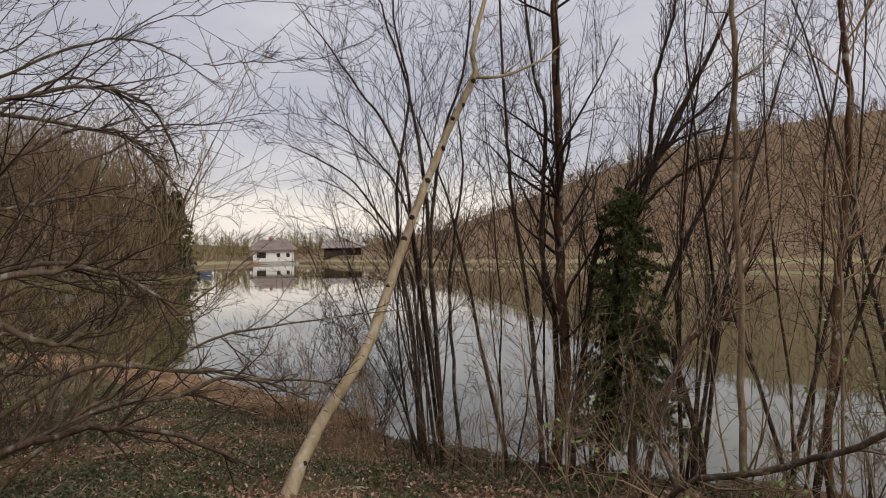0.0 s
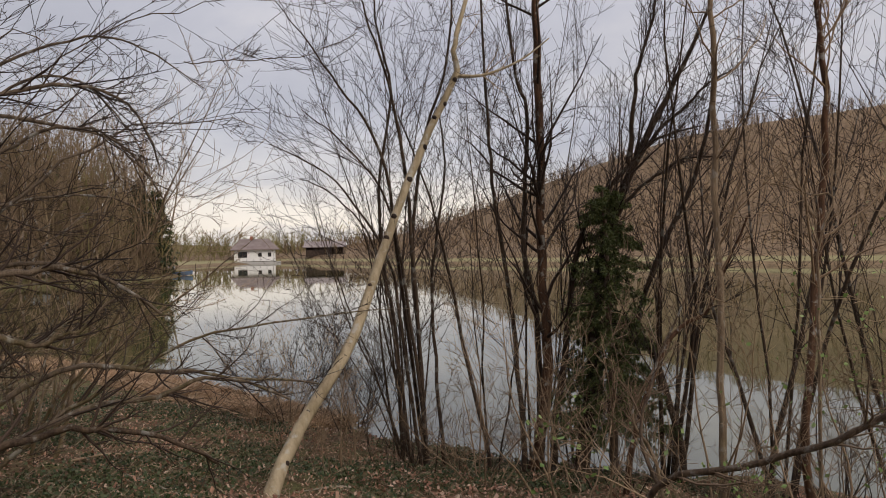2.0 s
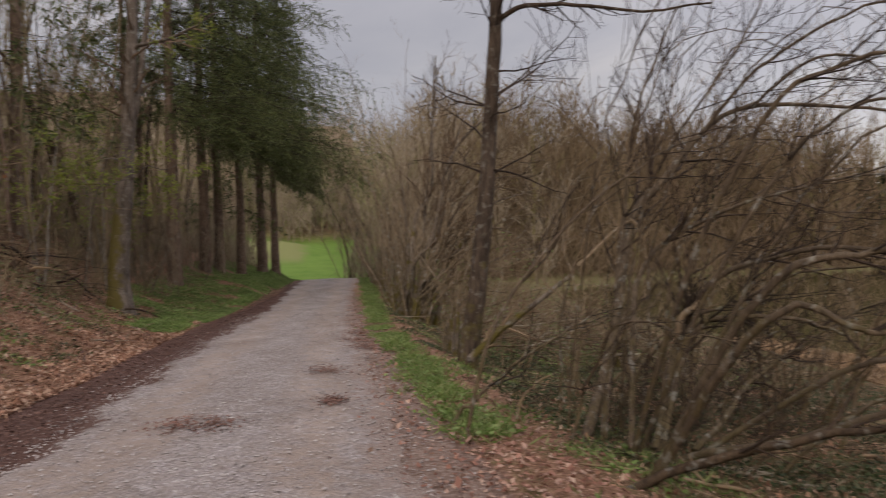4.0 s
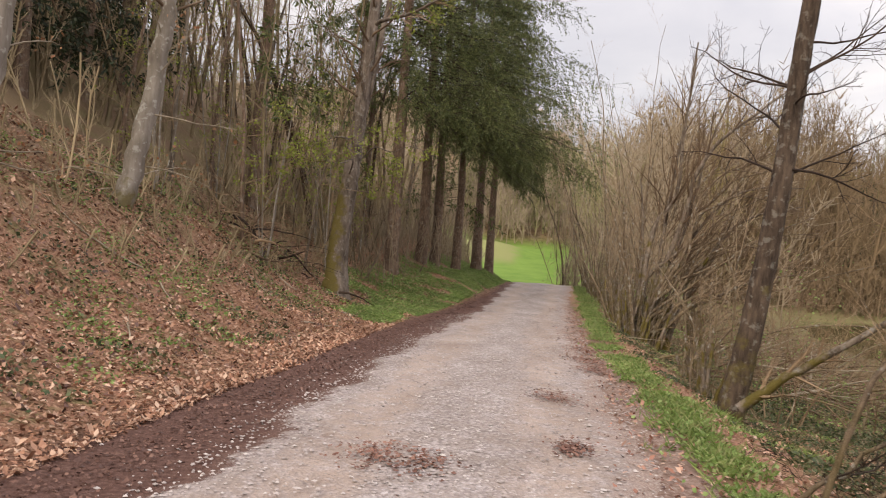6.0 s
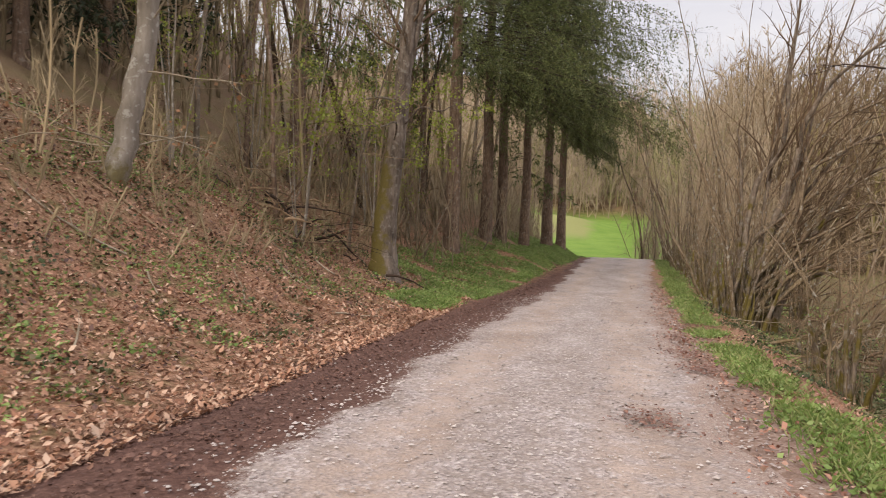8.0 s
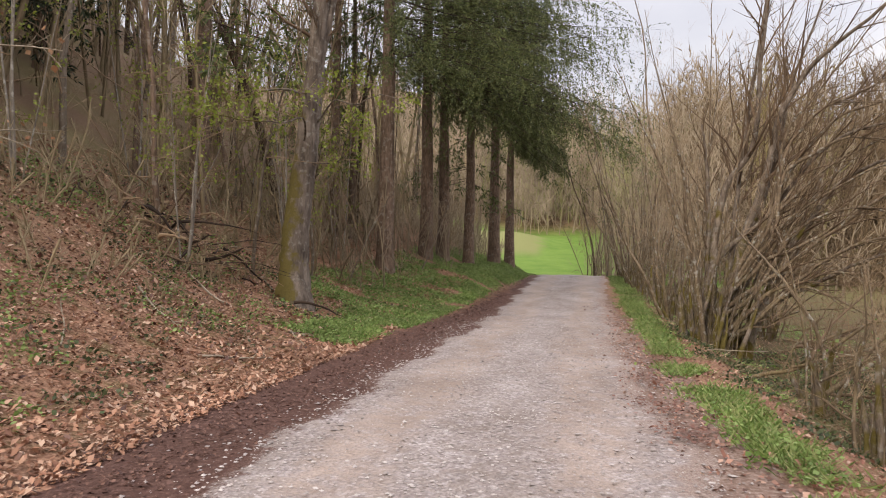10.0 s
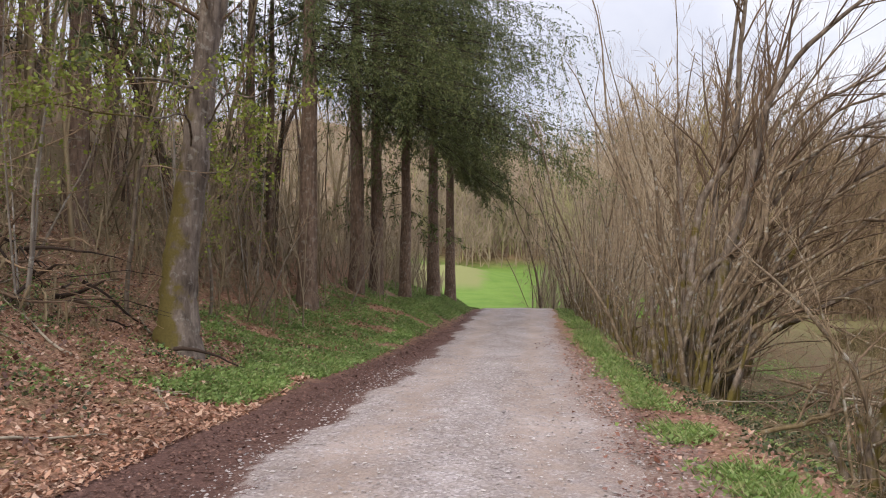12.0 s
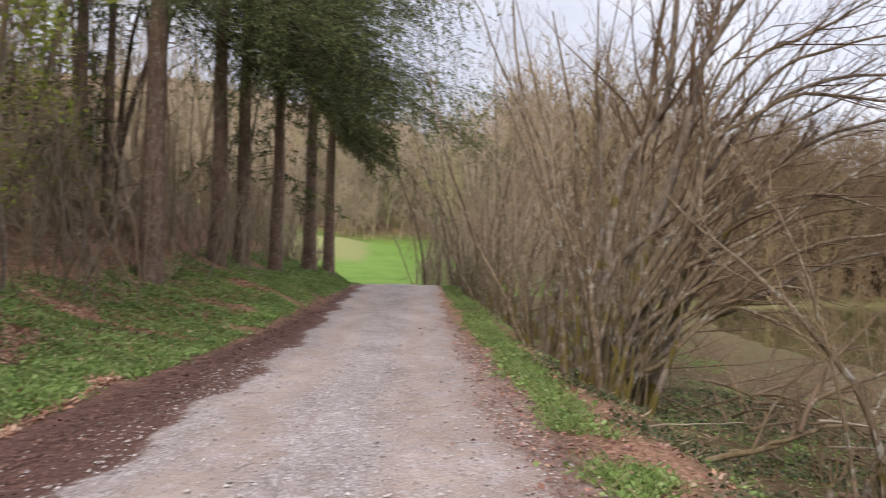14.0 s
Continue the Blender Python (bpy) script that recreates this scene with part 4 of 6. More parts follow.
shore_alder(314, [
    [(8.37, 5.51, -0.94), (8.55, 5.69, 0.39), (8.51, 5.87, 1.32), (8.47, 5.87, 2.49), (8.44, 5.63, 3.62), (8.19, 5.62, 4.48), (8.05, 5.6, 5.6)],
    [(8.49, 5.15, -1.30), (8.66, 5.32, -0.3), (8.77, 5.41, 0.69), (8.79, 5.44, 1.94), (8.80, 5.23, 3.09), (8.80, 4.86, 4.04), (8.8, 4.7, 5.5)],
    [(8.91, 4.52, -1.10), (8.99, 4.88, 0.07), (9.0, 5.04, 0.84), (8.91, 5.24, 1.78), (8.77, 5.41, 2.48), (8.6, 5.7, 3.4)],
    [(8.72, 5.01, -0.81), (8.91, 5.17, 0.68), (8.97, 5.14, 1.77), (8.99, 5.0, 2.7), (8.84, 5.03, 3.46)],
], [(0.036, 0.010), (0.042, 0.012), (0.034, 0.010), (0.030, 0.010)], "several slim dark alder stems rising from the lake edge", (14, 8))
shore_alder(315, [
    [(8.15, 5.1, -1.0), (7.94, 5.23, 0.77), (7.9, 5.36, 1.56), (7.61, 5.71, 2.35), (7.3, 6.03, 2.77), (6.98, 6.35, 3.02)],
    [(8.2, 5.1, -1.0), (7.97, 5.22, 1.05), (7.82, 5.42, 2.35), (7.45, 5.79, 2.99), (7.12, 6.09, 3.4)],
    [(8.25, 5.05, -1.0), (8.0, 5.21, 1.63), (7.8, 5.35, 2.88), (7.47, 5.61, 3.54), (7.14, 5.83, 4.06), (6.77, 6.03, 4.55)],
    [(8.1, 5.15, -1.0), (7.89, 5.25, 0.48), (7.79, 5.5, 1.63), (7.48, 5.88, 2.29), (7.18, 6.22, 2.5)],
    [(8.25, 5.1, -1.0), (8.01, 5.17, 1.91), (7.82, 5.23, 3.19), (7.58, 5.3, 3.94), (7.34, 5.36, 4.51), (7.16, 5.39, 4.88)],
], [(0.030, 0.005), (0.030, 0.005), (0.032, 0.005), (0.026, 0.005), (0.034, 0.006)], "slim dark alder stems fanning out over the water", (13, 6))


def rusty_tree():
    rng = np.random.default_rng(31)
    x, y = 9.3, 4.05
    top = thing("alder_tree", (x, y, float(soil(x, y))), "upright rust-brown alder tree spotted with lichen, leafless", "tree")
    P, R = bole(top, rel(top, [(x, y, -1.7), (9.32, 3.78, -0.36), (9.47, 3.88, 1.13), (9.48, 3.89, 3.04), (9.36, 3.85, 4.92), (9.25, 3.81, 6.75)]), 0.08, 0.042, BARK_RUST, rng, 24, 10, 0.2)
    crown(rng, top, P, R, 26, 0.3, TWIG_DARK, 0.26, (7, 5), 48)


rusty_tree()


def thin_pole(px_seed, x, y, points, r, label, material):
    rng = np.random.default_rng(px_seed)
    top = thing("sapling", (x, y, float(soil(x, y))), label, "tree", "saplings at the bank")
    P, R = bole(top, rel(top, points), r, r * 0.5, material, rng, 20, 8, 0.2)
    crown(rng, top, P, R, 16, 0.35, TWIG_BROWN, 0.22, (5, 4), 50)


thin_pole(41, 7.9, 1.35, [(7.9, 1.35, -1.4), (7.91, 1.33, 0.09), (8.11, 1.35, 2.37), (7.98, 1.34, 4.06), (7.98, 1.34, 5.20)], 0.042, "thin straight grey-brown sapling on the bank, leafless", BARK_HAZEL)
thin_pole(42, 7.3, 0.45, [(7.3, 0.45, -1.3), (7.15, 0.49, -0.09), (7.45, 0.39, 1.50), (7.47, 0.31, 2.74), (7.46, 0.35, 3.73), (7.43, 0.38, 4.72)], 0.04, "thin crooked brown sapling on the bank, leafless", BARK_RUST)


def crooked_sapling(seed, line, r, label, material, twig):
    rng = np.random.default_rng(seed)
    x, y, _ = line[0]
    top = thing("sapling", (x, y, float(soil(x, y))), label, "tree", "saplings at the bank")
    boughs(rng, top, [[(x, y, float(soil(x, y)) - 0.1)] + line[1:]], [(r, r * 0.3)], (12, 5), (0.24, 0.42), material, twig, 22, 0.3, angle=38, sides=7)


crooked_sapling(43, [(8.25, 2.45, -1.0), (8.32, 2.38, -0.7), (8.52, 2.23, -0.02), (8.68, 1.98, 0.61), (8.77, 1.68, 0.86), (8.82, 1.54, 1.24), (8.86, 1.27, 1.92)], 0.042, "rust-brown crooked sapling leaning over the water, leafless", BARK_RUST, TWIG_DARK)
crooked_sapling(44, [(6.45, 1.55, -0.7), (6.47, 1.6, -0.4), (6.51, 1.75, -0.09), (6.55, 1.78, 0.1), (6.69, 1.59, 0.53), (6.72, 1.69, 0.97)], 0.018, "thin pale crooked shoot on the bank, leafless", BARK_HAZEL, TWIG_BROWN)
crooked_sapling(45, [(6.5, 0.36, -0.7), (6.47, 0.35, 0.4), (6.44, 0.34, 1.21), (6.45, 0.37, 1.6), (6.45, 0.28, 1.98), (6.43, 0.51, 2.04), (6.39, 0.62, 2.35)], 0.016, "thin pale shoot bent over at its top, leafless", BARK_HAZEL, TWIG_BROWN)


def lake_conifer():
    rng = np.random.default_rng(51)
    x, y = 9.7, 3.0
    z = float(soil(x, y))
    top = thing("young_spruce", (x, y, z), "small dark green spruce standing among the alders", "tree")
    spruce_into(top, rng, 3.85, 0.05, 0.9, 0.62, 30, NEEDLES, 15, 0.7, per=7, fine=18, size=0.75, frond=0.06)


lake_conifer()


def low_bough():
    rng = np.random.default_rng(61)
    top = thing("fallen_bough", (6.0, 1.7, float(soil(6.0, 1.7))), "brown fallen bough propped low across the bank", "branch")
    boughs(rng, top, [[(5.9, 1.75, -0.95), (5.40, 1.41, -0.17), (5.37, 0.83, 0.02), (5.29, 0.35, 0.26), (5.24, 0.04, 0.45), (5.29, -0.34, 0.73)], [(5.42, 1.34, -0.15), (5.58, 1.52, 0.20), (5.79, 1.42, 0.59), (5.97, 1.33, 0.94), (6.13, 1.17, 1.27), (6.26, 1.08, 1.58)]], [(0.028, 0.019), (0.016, 0.005)], (12, 6), (0.22, 0.4), BARK_BROWN, TWIG_MID)


low_bough()


def bank_brush():
    """Thin leafing shoots and dead sticks on the bank below the track."""
    k = 0
    for x, y, h, n in ((7.0, 2.6, 2.6, 8), (7.6, 3.9, 2.2, 8), (7.3, 5.6, 1.8, 7), (6.6, 1.2, 2.4, 7), (6.9, -0.1, 2.6, 8), (8.0, 6.9, 2.0, 7), (8.6, 8.2, 2.6, 8), (6.3, -1.3, 2.8, 8), (5.6, 0.3, 2.2, 6)):
        k += 1
        clump("brush_shrub", (x, y, float(soil(x, y))), 70 + k, "low tangled brush of thin brown shoots with a few opening buds", "shrub", n + 1, h, 0.75, 0.012, (0, 0), (8, 6), (0.45, 0.42),
              material=TWIG_BROWN, twig=TWIG_BROWN, group="brush on the lake bank", wobble=0.11, foot=0.35, buds=1 if x < 6.4 else 0, bud_size=0.034, bud_material=HERB, leaf_label="small fresh green leaves")


bank_brush()
for n, (x, y, h) in enumerate(((2.6, 6.5, 1.5), (3.3, 7.5, 1.7), (2.0, 8.4, 1.4), (3.9, 8.6, 1.6))):
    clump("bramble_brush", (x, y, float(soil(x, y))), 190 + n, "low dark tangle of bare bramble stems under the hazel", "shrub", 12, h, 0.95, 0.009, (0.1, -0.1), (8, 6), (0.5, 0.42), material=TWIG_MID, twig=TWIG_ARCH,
          group="brambles under the hazel", wobble=0.16, foot=0.5, lift=-0.05)
low_models = [o for o in scene.objects if o.name.startswith("brush_shrub") and o.parent is None]
for n, (x, y) in enumerate(((8.3, 4.6), (8.7, 3.5), (8.3, 2.5), (8.8, 1.6), (7.9, 0.4), (8.9, 0.2), (8.4, -1.0), (7.6, 5.0))):
    clump("twiggy_shrub", (x, y, float(soil(x, y))), 180 + n, "low leafless shrub of fine brown twigs at the waterline", "shrub", 9, 1.5 + 0.25 * (n % 3), 0.8, 0.008, (0, 0), (8, 4), (0.45, 0.5),
          material=TWIG_DARK, twig=TWIG_MID, group="twiggy shrubs at the waterline", wobble=0.13, foot=0.55, thick=0.5, fine=0.002)
rng = np.random.default_rng(79)
for n, (x, y) in enumerate(((3.4, 17.2), (4.6, 19.0), (3.5, 20.6), (5.4, 21.6), (4.2, 23.4), (6.6, 19.6), (7.4, 22.8), (3.2, 15.0), (5.2, 16.4))):
    ob = copy_thing(low_models[n % 9], pose(x, y, float(soil(x, y)), 0, 0, rng.uniform(0, 360)))
    tagged(ob, label="low tangled brush of thin brown shoots below the track")

# ---- the big arching hazel between track and lake ----


def arching_hazel():
    rng = np.random.default_rng(81)
    top = thing("arching_hazel", (2.3, 7.4, float(soil(2.3, 7.4))), "large leafless hazel arching over towards the lake", "shrub")
    lines = [
        [(1.83, 7.10, -0.26), (2.50, 8.02, 0.64), (3.08, 8.82, 1.88), (3.56, 8.92, 2.36), (4.14, 9.03, 2.96), (4.71, 9.02, 3.28), (5.59, 8.73, 3.25), (6.28, 8.39, 3.08), (6.82, 8.18, 2.31)],
        [(2.37, 6.73, -0.16), (2.88, 7.33, 0.59), (3.15, 7.27, 1.13), (3.47, 6.89, 1.41), (3.91, 6.53, 1.50), (4.32, 6.24, 1.42), (4.64, 5.98, 1.19)],
        [(2.42, 6.71, -0.16), (2.80, 7.13, 0.45), (3.01, 7.09, 0.91), (3.33, 6.83, 0.99), (3.62, 6.55, 0.92), (3.90, 6.37, 0.83)],
        [(2.03, 7.05, -0.21), (2.65, 8.31, 0.86), (2.91, 8.65, 2.17), (3.15, 8.73, 3.34), (3.63, 8.56, 4.45)],
        [(4.14, 9.03, 2.96), (4.57, 8.80, 3.59), (5.12, 8.47, 4.07), (5.77, 8.05, 4.36), (6.35, 7.75, 4.27), (6.96, 7.47, 3.87)],
        [(4.71, 9.02, 3.28), (5.28, 8.70, 3.73), (5.89, 8.41, 3.72), (6.44, 8.24, 3.20), (6.62, 8.19, 2.60)],
        [(2.58, 6.43, -0.11), (3.45, 7.01, 0.27), (4.02, 7.20, 0.52), (4.71, 7.27, 0.81), (5.47, 7.23, 1.07)],
        [(2.11, 6.62, -0.11), (2.81, 7.86, 1.39), (3.50, 7.77, 1.91), (4.30, 7.43, 2.20), (5.08, 7.02, 2.29), (5.75, 6.74, 2.00)],
        [(6.65, 7.56, 4.06), (6.96, 7.11, 4.08), (7.19, 6.55, 4.06), (7.37, 6.01, 4.06), (7.53, 5.34, 4.26)],
    ]
    radii = [(0.06, 0.010), (0.042, 0.010), (0.036, 0.012), (0.038, 0.010), (0.026, 0.006), (0.022, 0.005), (0.030, 0.008), (0.030, 0.006), (0.008, 0.005)]
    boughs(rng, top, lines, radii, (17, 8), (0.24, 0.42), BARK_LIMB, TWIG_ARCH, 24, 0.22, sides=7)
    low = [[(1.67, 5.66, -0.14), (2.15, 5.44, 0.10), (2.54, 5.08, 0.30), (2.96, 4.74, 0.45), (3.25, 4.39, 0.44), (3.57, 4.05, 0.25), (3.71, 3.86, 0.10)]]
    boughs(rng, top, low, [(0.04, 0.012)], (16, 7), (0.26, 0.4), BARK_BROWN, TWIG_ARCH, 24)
    over = [
        [(1.95, 5.95, -0.2), (2.25, 5.3, 0.95), (2.5, 4.94, 1.43), (2.77, 4.79, 1.51), (2.97, 4.67, 1.52), (3.14, 4.55, 1.47), (3.28, 4.45, 1.36), (3.45, 4.31, 1.17)],
        [(1.9, 5.8, -0.2), (2.1, 4.95, 0.85), (2.3, 4.57, 1.18), (2.56, 4.43, 1.12), (2.69, 4.35, 1.09), (2.85, 4.25, 1.17), (3.02, 4.15, 1.36)],
        [(2.45, 6.5, -0.2), (3.0, 5.65, 0.1), (3.34, 5.35, 0.3), (3.65, 5.17, 0.42), (4.05, 4.87, 0.45), (4.29, 4.68, 0.53), (4.54, 4.42, 0.47), (4.77, 4.13, 0.31)],
        [(2.6, 6.4, -0.15), (3.5, 5.7, 0.6), (3.99, 5.35, 0.68), (4.22, 5.15, 0.6), (4.43, 4.97, 0.57), (4.66, 4.74, 0.46), (4.95, 4.42, 0.43), (5.17, 4.15, 0.38)],
        [(2.1, 6.6, -0.2), (2.4, 5.8, 1.6), (2.75, 5.4, 2.54), (3.04, 5.21, 2.72), (3.31, 5.02, 2.8), (3.6, 4.84, 2.74), (3.81, 4.72, 2.56), (3.95, 4.64, 2.27)],
        [(2.2, 6.7, -0.2), (2.6, 6.0, 1.4), (2.94, 5.7, 2.13), (3.27, 5.47, 2.48), (3.56, 5.27, 2.59), (3.83, 5.09, 2.51), (4.09, 4.94, 2.16)],
    ]
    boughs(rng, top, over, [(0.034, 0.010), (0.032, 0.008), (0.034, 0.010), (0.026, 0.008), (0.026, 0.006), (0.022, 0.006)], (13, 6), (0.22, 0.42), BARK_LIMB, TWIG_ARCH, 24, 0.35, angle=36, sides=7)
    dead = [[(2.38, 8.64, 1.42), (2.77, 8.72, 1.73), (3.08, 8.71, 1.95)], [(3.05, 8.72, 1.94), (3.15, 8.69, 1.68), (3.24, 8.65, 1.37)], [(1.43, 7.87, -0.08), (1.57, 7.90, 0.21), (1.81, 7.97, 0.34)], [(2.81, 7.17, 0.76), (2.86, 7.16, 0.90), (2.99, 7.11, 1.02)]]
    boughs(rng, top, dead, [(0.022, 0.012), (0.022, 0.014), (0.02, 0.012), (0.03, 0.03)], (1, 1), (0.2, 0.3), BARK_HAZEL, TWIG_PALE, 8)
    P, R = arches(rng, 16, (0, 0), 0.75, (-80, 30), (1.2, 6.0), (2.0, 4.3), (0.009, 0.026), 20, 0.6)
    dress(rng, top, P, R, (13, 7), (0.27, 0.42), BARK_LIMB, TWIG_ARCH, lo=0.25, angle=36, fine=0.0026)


arching_hazel()
for n, (x, y, h, lean) in enumerate(((5.0, 8.4, 5.0, (0.2, -0.1)), (6.4, 10.6, 4.6, (0.2, -0.1)), (2.9, 10.2, 5.0, (0.25, 0.1)), (4.1, 9.4, 4.6, (0.4, 0.0)), (5.6, 12.4, 4.5, (0.3, 0.0)))):
    clump("hazel_shrub", (x, y, float(soil(x, y))), 90 + n, "leafless grey-brown hazel shrub with many slender stems", "shrub", 10 if n < 2 else 7, h, 0.6, 0.026, lean, (11, 8) if n < 2 else (8, 4), (0.36, 0.42), lift=-0.012, wobble=0.11, foot=0.5, material=BARK_HAZEL_OLD, twig=TWIG_BROWN,
          group="hazels between track and lake")


def edge_tree():
    rng = np.random.default_rng(101)
    top = thing("mossy_alder", (1.95, 12.95, float(soil(1.95, 12.95))), "stout leaning tree with a mossy foot beside the track", "tree")
    P, R = bole(top, rel(top, [(1.88, 12.98, -0.75), (1.92, 13.0, -0.1), (2.04, 12.98, 0.6), (2.24, 12.9, 2.1), (2.38, 12.85, 3.6), (2.52, 12.75, 5.4), (2.7, 12.6, 8.0), (2.85, 12.5, 10.5)]), 0.185, 0.08, BARK_EDGE, rng, 54, 14, 0.5, lumps=0.022, crook=0.005)
    crown(rng, top, P, R, 22, 0.5, TWIG_DARK, 0.24, (8, 5), 62, 0.02, 0.16)
    lines = [[(1.85, 12.41, -0.08), (2.05, 12.28, 0.15), (2.38, 12.22, 0.48), (2.75, 12.11, 0.74), (3.41, 11.96, 1.25)]]
    boughs(rng, top, lines, [(0.075, 0.035)], (8, 6), (0.3, 0.4), BARK_MOSSY, TWIG_BROWN)
    spur = [[(2.53, 12.74, 5.45), (2.83, 12.46, 5.62), (3.22, 12.15, 5.58), (3.83, 11.76, 5.43), (4.49, 11.34, 5.22), (5.27, 10.73, 5.15)]]
    boughs(rng, top, spur, [(0.05, 0.015)], (9, 6), (0.3, 0.4), BARK_ALDER, TWIG_DARK)


edge_tree()

# ---- hazel hedge along the right of the track ----


def reaching(rng, count, height, spread, heading, rise, long, r, lift=-0.035, wobble=0.045, n=16):
    """Boughs that leave a stool at some height, rise steeply, then bow outwards."""
    a = np.radians(rng.uniform(*heading, count))
    up = np.tan(np.radians(rng.uniform(*rise, count)))
    start = np.stack([rng.normal(0, spread, count), rng.normal(0, spread, count), rng.uniform(*height, count)], 1)
    way = np.stack([np.cos(a), np.sin(a), up], 1)
    thick = rng.uniform(*r, count)
    return grow(rng, start, way, rng.uniform(*long, count), thick, thick * 0.16, n, wobble, lift)


def hazel_stool(x, y, seed, h, leaders, sweeps, label, wide=0.4, heading=(-65, 25), thick=1.0, shoots=34, lean=(0.06, -0.02), long=(2.6, 5.4), moss=BARK_MOSSY):
    """An old coppiced hazel: mossy stubs, a curtain of thin shoots, dark upright leaders and boughs that sweep out over the ditch."""
    rng = np.random.default_rng(seed)
    top = thing("hazel_shrub", (x, y, float(soil(x, y))), label, "shrub", "hazel hedge beside the track")
    P, R = stems_at(rng, 6, 0.22, 1.7 * thick, 0.10 * thick, (0.08, 0), n=8, wobble=0.1, lift=0.05, foot=wide * 1.1)
    for k in range(len(P)):
        obj("stub", Geo().tubes(P[k:k + 1], np.maximum(R[k:k + 1], 0.03), 8, 0.06, rng).mesh("stub"), moss, top)
    P, R = stems_at(rng, leaders, 0.30, h, 0.046 * thick, lean, n=16, wobble=0.095, lift=0.012, foot=wide * 1.2)
    dress(rng, top, P, R, (12, 5), (0.22, 0.5), BARK_STEM, TWIG_TAN, lo=0.3, angle=32, fine=0.0018, thick=0.22)
    if sweeps:
        P, R = reaching(rng, sweeps, (0.1, 1.5 * thick), wide * 0.6, heading, (25, 68), long, (0.020 * thick, 0.046 * thick))
        P[:, :, 2] = np.maximum(P[:, :, 2], soil(P[:, :, 0] + x, P[:, :, 1] + y) - top.location.z + 0.15)
        dress(rng, top, P, R, (7, 4), (0.48, 0.5), BARK_STEM, TWIG_TAN, lo=0.18, angle=24, fine=0.0018, thick=0.4)
    P, R = stems_at(rng, int(shoots * 0.6), 0.26, 2.6 * thick, 0.012, (0.02, 0), n=8, wobble=0.13, lift=0.02, foot=wide * 1.3)
    g = Geo().tubes(P, R, 4)
    P1, R1 = sprout(rng, P, R, 2, lo=0.3, angle=30, share=0.3, thick=0.6, n=3, tip=0.0015)
    g.tubes(P1, np.maximum(R1, 0.002), 3)
    obj("undergrowth", g.mesh("undergrowth"), BARK_STEM, top, "curtain of thin pale shoots", "stuff")
    return top


HEDGE = [
    # place, seed, height, leaders, sweeping boughs, width, thickness, shoots, heading
    (2.45, 18.3, 120, 4.4, 3, 3, 0.22, 0.75, 26, (-40, 60)),
    (2.15, 23.75, 121, 8.5, 7, 0, 0.46, 1.15, 40, (-70, 10)),
    (2.75, 24.4, 122, 9.5, 7, 3, 0.40, 1.2, 20, (-75, 5)),
    (2.25, 27.8, 123, 8.4, 9, 3, 0.40, 0.95, 30, (-60, 25)),
    (2.45, 31.8, 124, 9.0, 9, 3, 0.42, 0.95, 30, (-60, 25)),
    (4.7, 29.3, 125, 8.5, 7, 6, 0.4, 0.9, 20, (-80, 40)),
    (2.1, 15.4, 126, 4.2, 3, 2, 0.25, 0.6, 26, (-20, 60)),
]
for x, y, seed, h, leaders, sweeps, wide, thick, shoots, heading in HEDGE:
    hazel_stool(x, y, seed, h, leaders, sweeps, "old leafless hazel fanning from a mossy stool beside the track", wide, heading, thick, shoots)
big = next(o for o in scene.objects if o.name.startswith("hazel_shrub") and abs(o.location.y - 23.75) < 0.01)
boughs(np.random.default_rng(129), big, [
    [(2.31, 23.77, -0.6), (2.57, 23.80, 0.90), (2.84, 23.71, 2.12), (3.16, 23.50, 3.22), (3.32, 23.26, 4.19), (3.77, 22.88, 4.99), (4.36, 22.45, 5.53), (5.2, 22.0, 6.3)],
    [(2.26, 23.77, -0.6), (2.23, 23.90, 1.27), (2.40, 23.77, 2.79), (2.81, 23.54, 3.61), (2.82, 23.17, 5.10), (2.84, 22.89, 5.92), (2.9, 22.7, 7.6)],
    [(2.35, 23.76, -0.5), (3.07, 23.66, 0.90), (3.73, 23.43, 1.92), (4.32, 23.11, 2.88), (4.92, 22.77, 3.26), (5.7, 22.3, 3.4)],
    [(2.35, 23.76, -0.5), (3.22, 23.59, 0.54), (4.02, 23.32, 1.10), (4.94, 22.91, 1.63), (5.9, 22.4, 1.9)],
    [(2.22, 23.80, -0.5), (2.13, 23.92, 0.89), (2.41, 23.85, 1.56), (2.92, 23.69, 2.02), (3.41, 23.49, 2.57), (4.08, 23.11, 3.51), (4.89, 22.67, 3.90), (5.8, 22.2, 3.9)],
    [(2.00, 23.83, -0.6), (2.09, 23.93, 0.89), (2.19, 23.89, 2.04), (2.04, 23.78, 3.37), (1.89, 23.68, 4.12)],
    [(2.45, 23.9, -0.5), (2.62, 24.0, 1.5), (2.72, 24.0, 3.2), (2.95, 23.9, 5.2), (3.2, 23.8, 7.6)],
    [(2.5, 24.1, -0.5), (2.9, 24.2, 1.6), (3.3, 24.1, 3.0), (3.6, 23.9, 4.8), (4.2, 23.6, 7.0)],
], [(0.10, 0.02), (0.085, 0.02), (0.07, 0.014), (0.06, 0.012), (0.08, 0.014), (0.06, 0.02), (0.075, 0.018), (0.07, 0.016)], (14, 6), (0.3, 0.4), BARK_MOSSY, TWIG_MID, 28, 0.3, angle=28, sides=8)
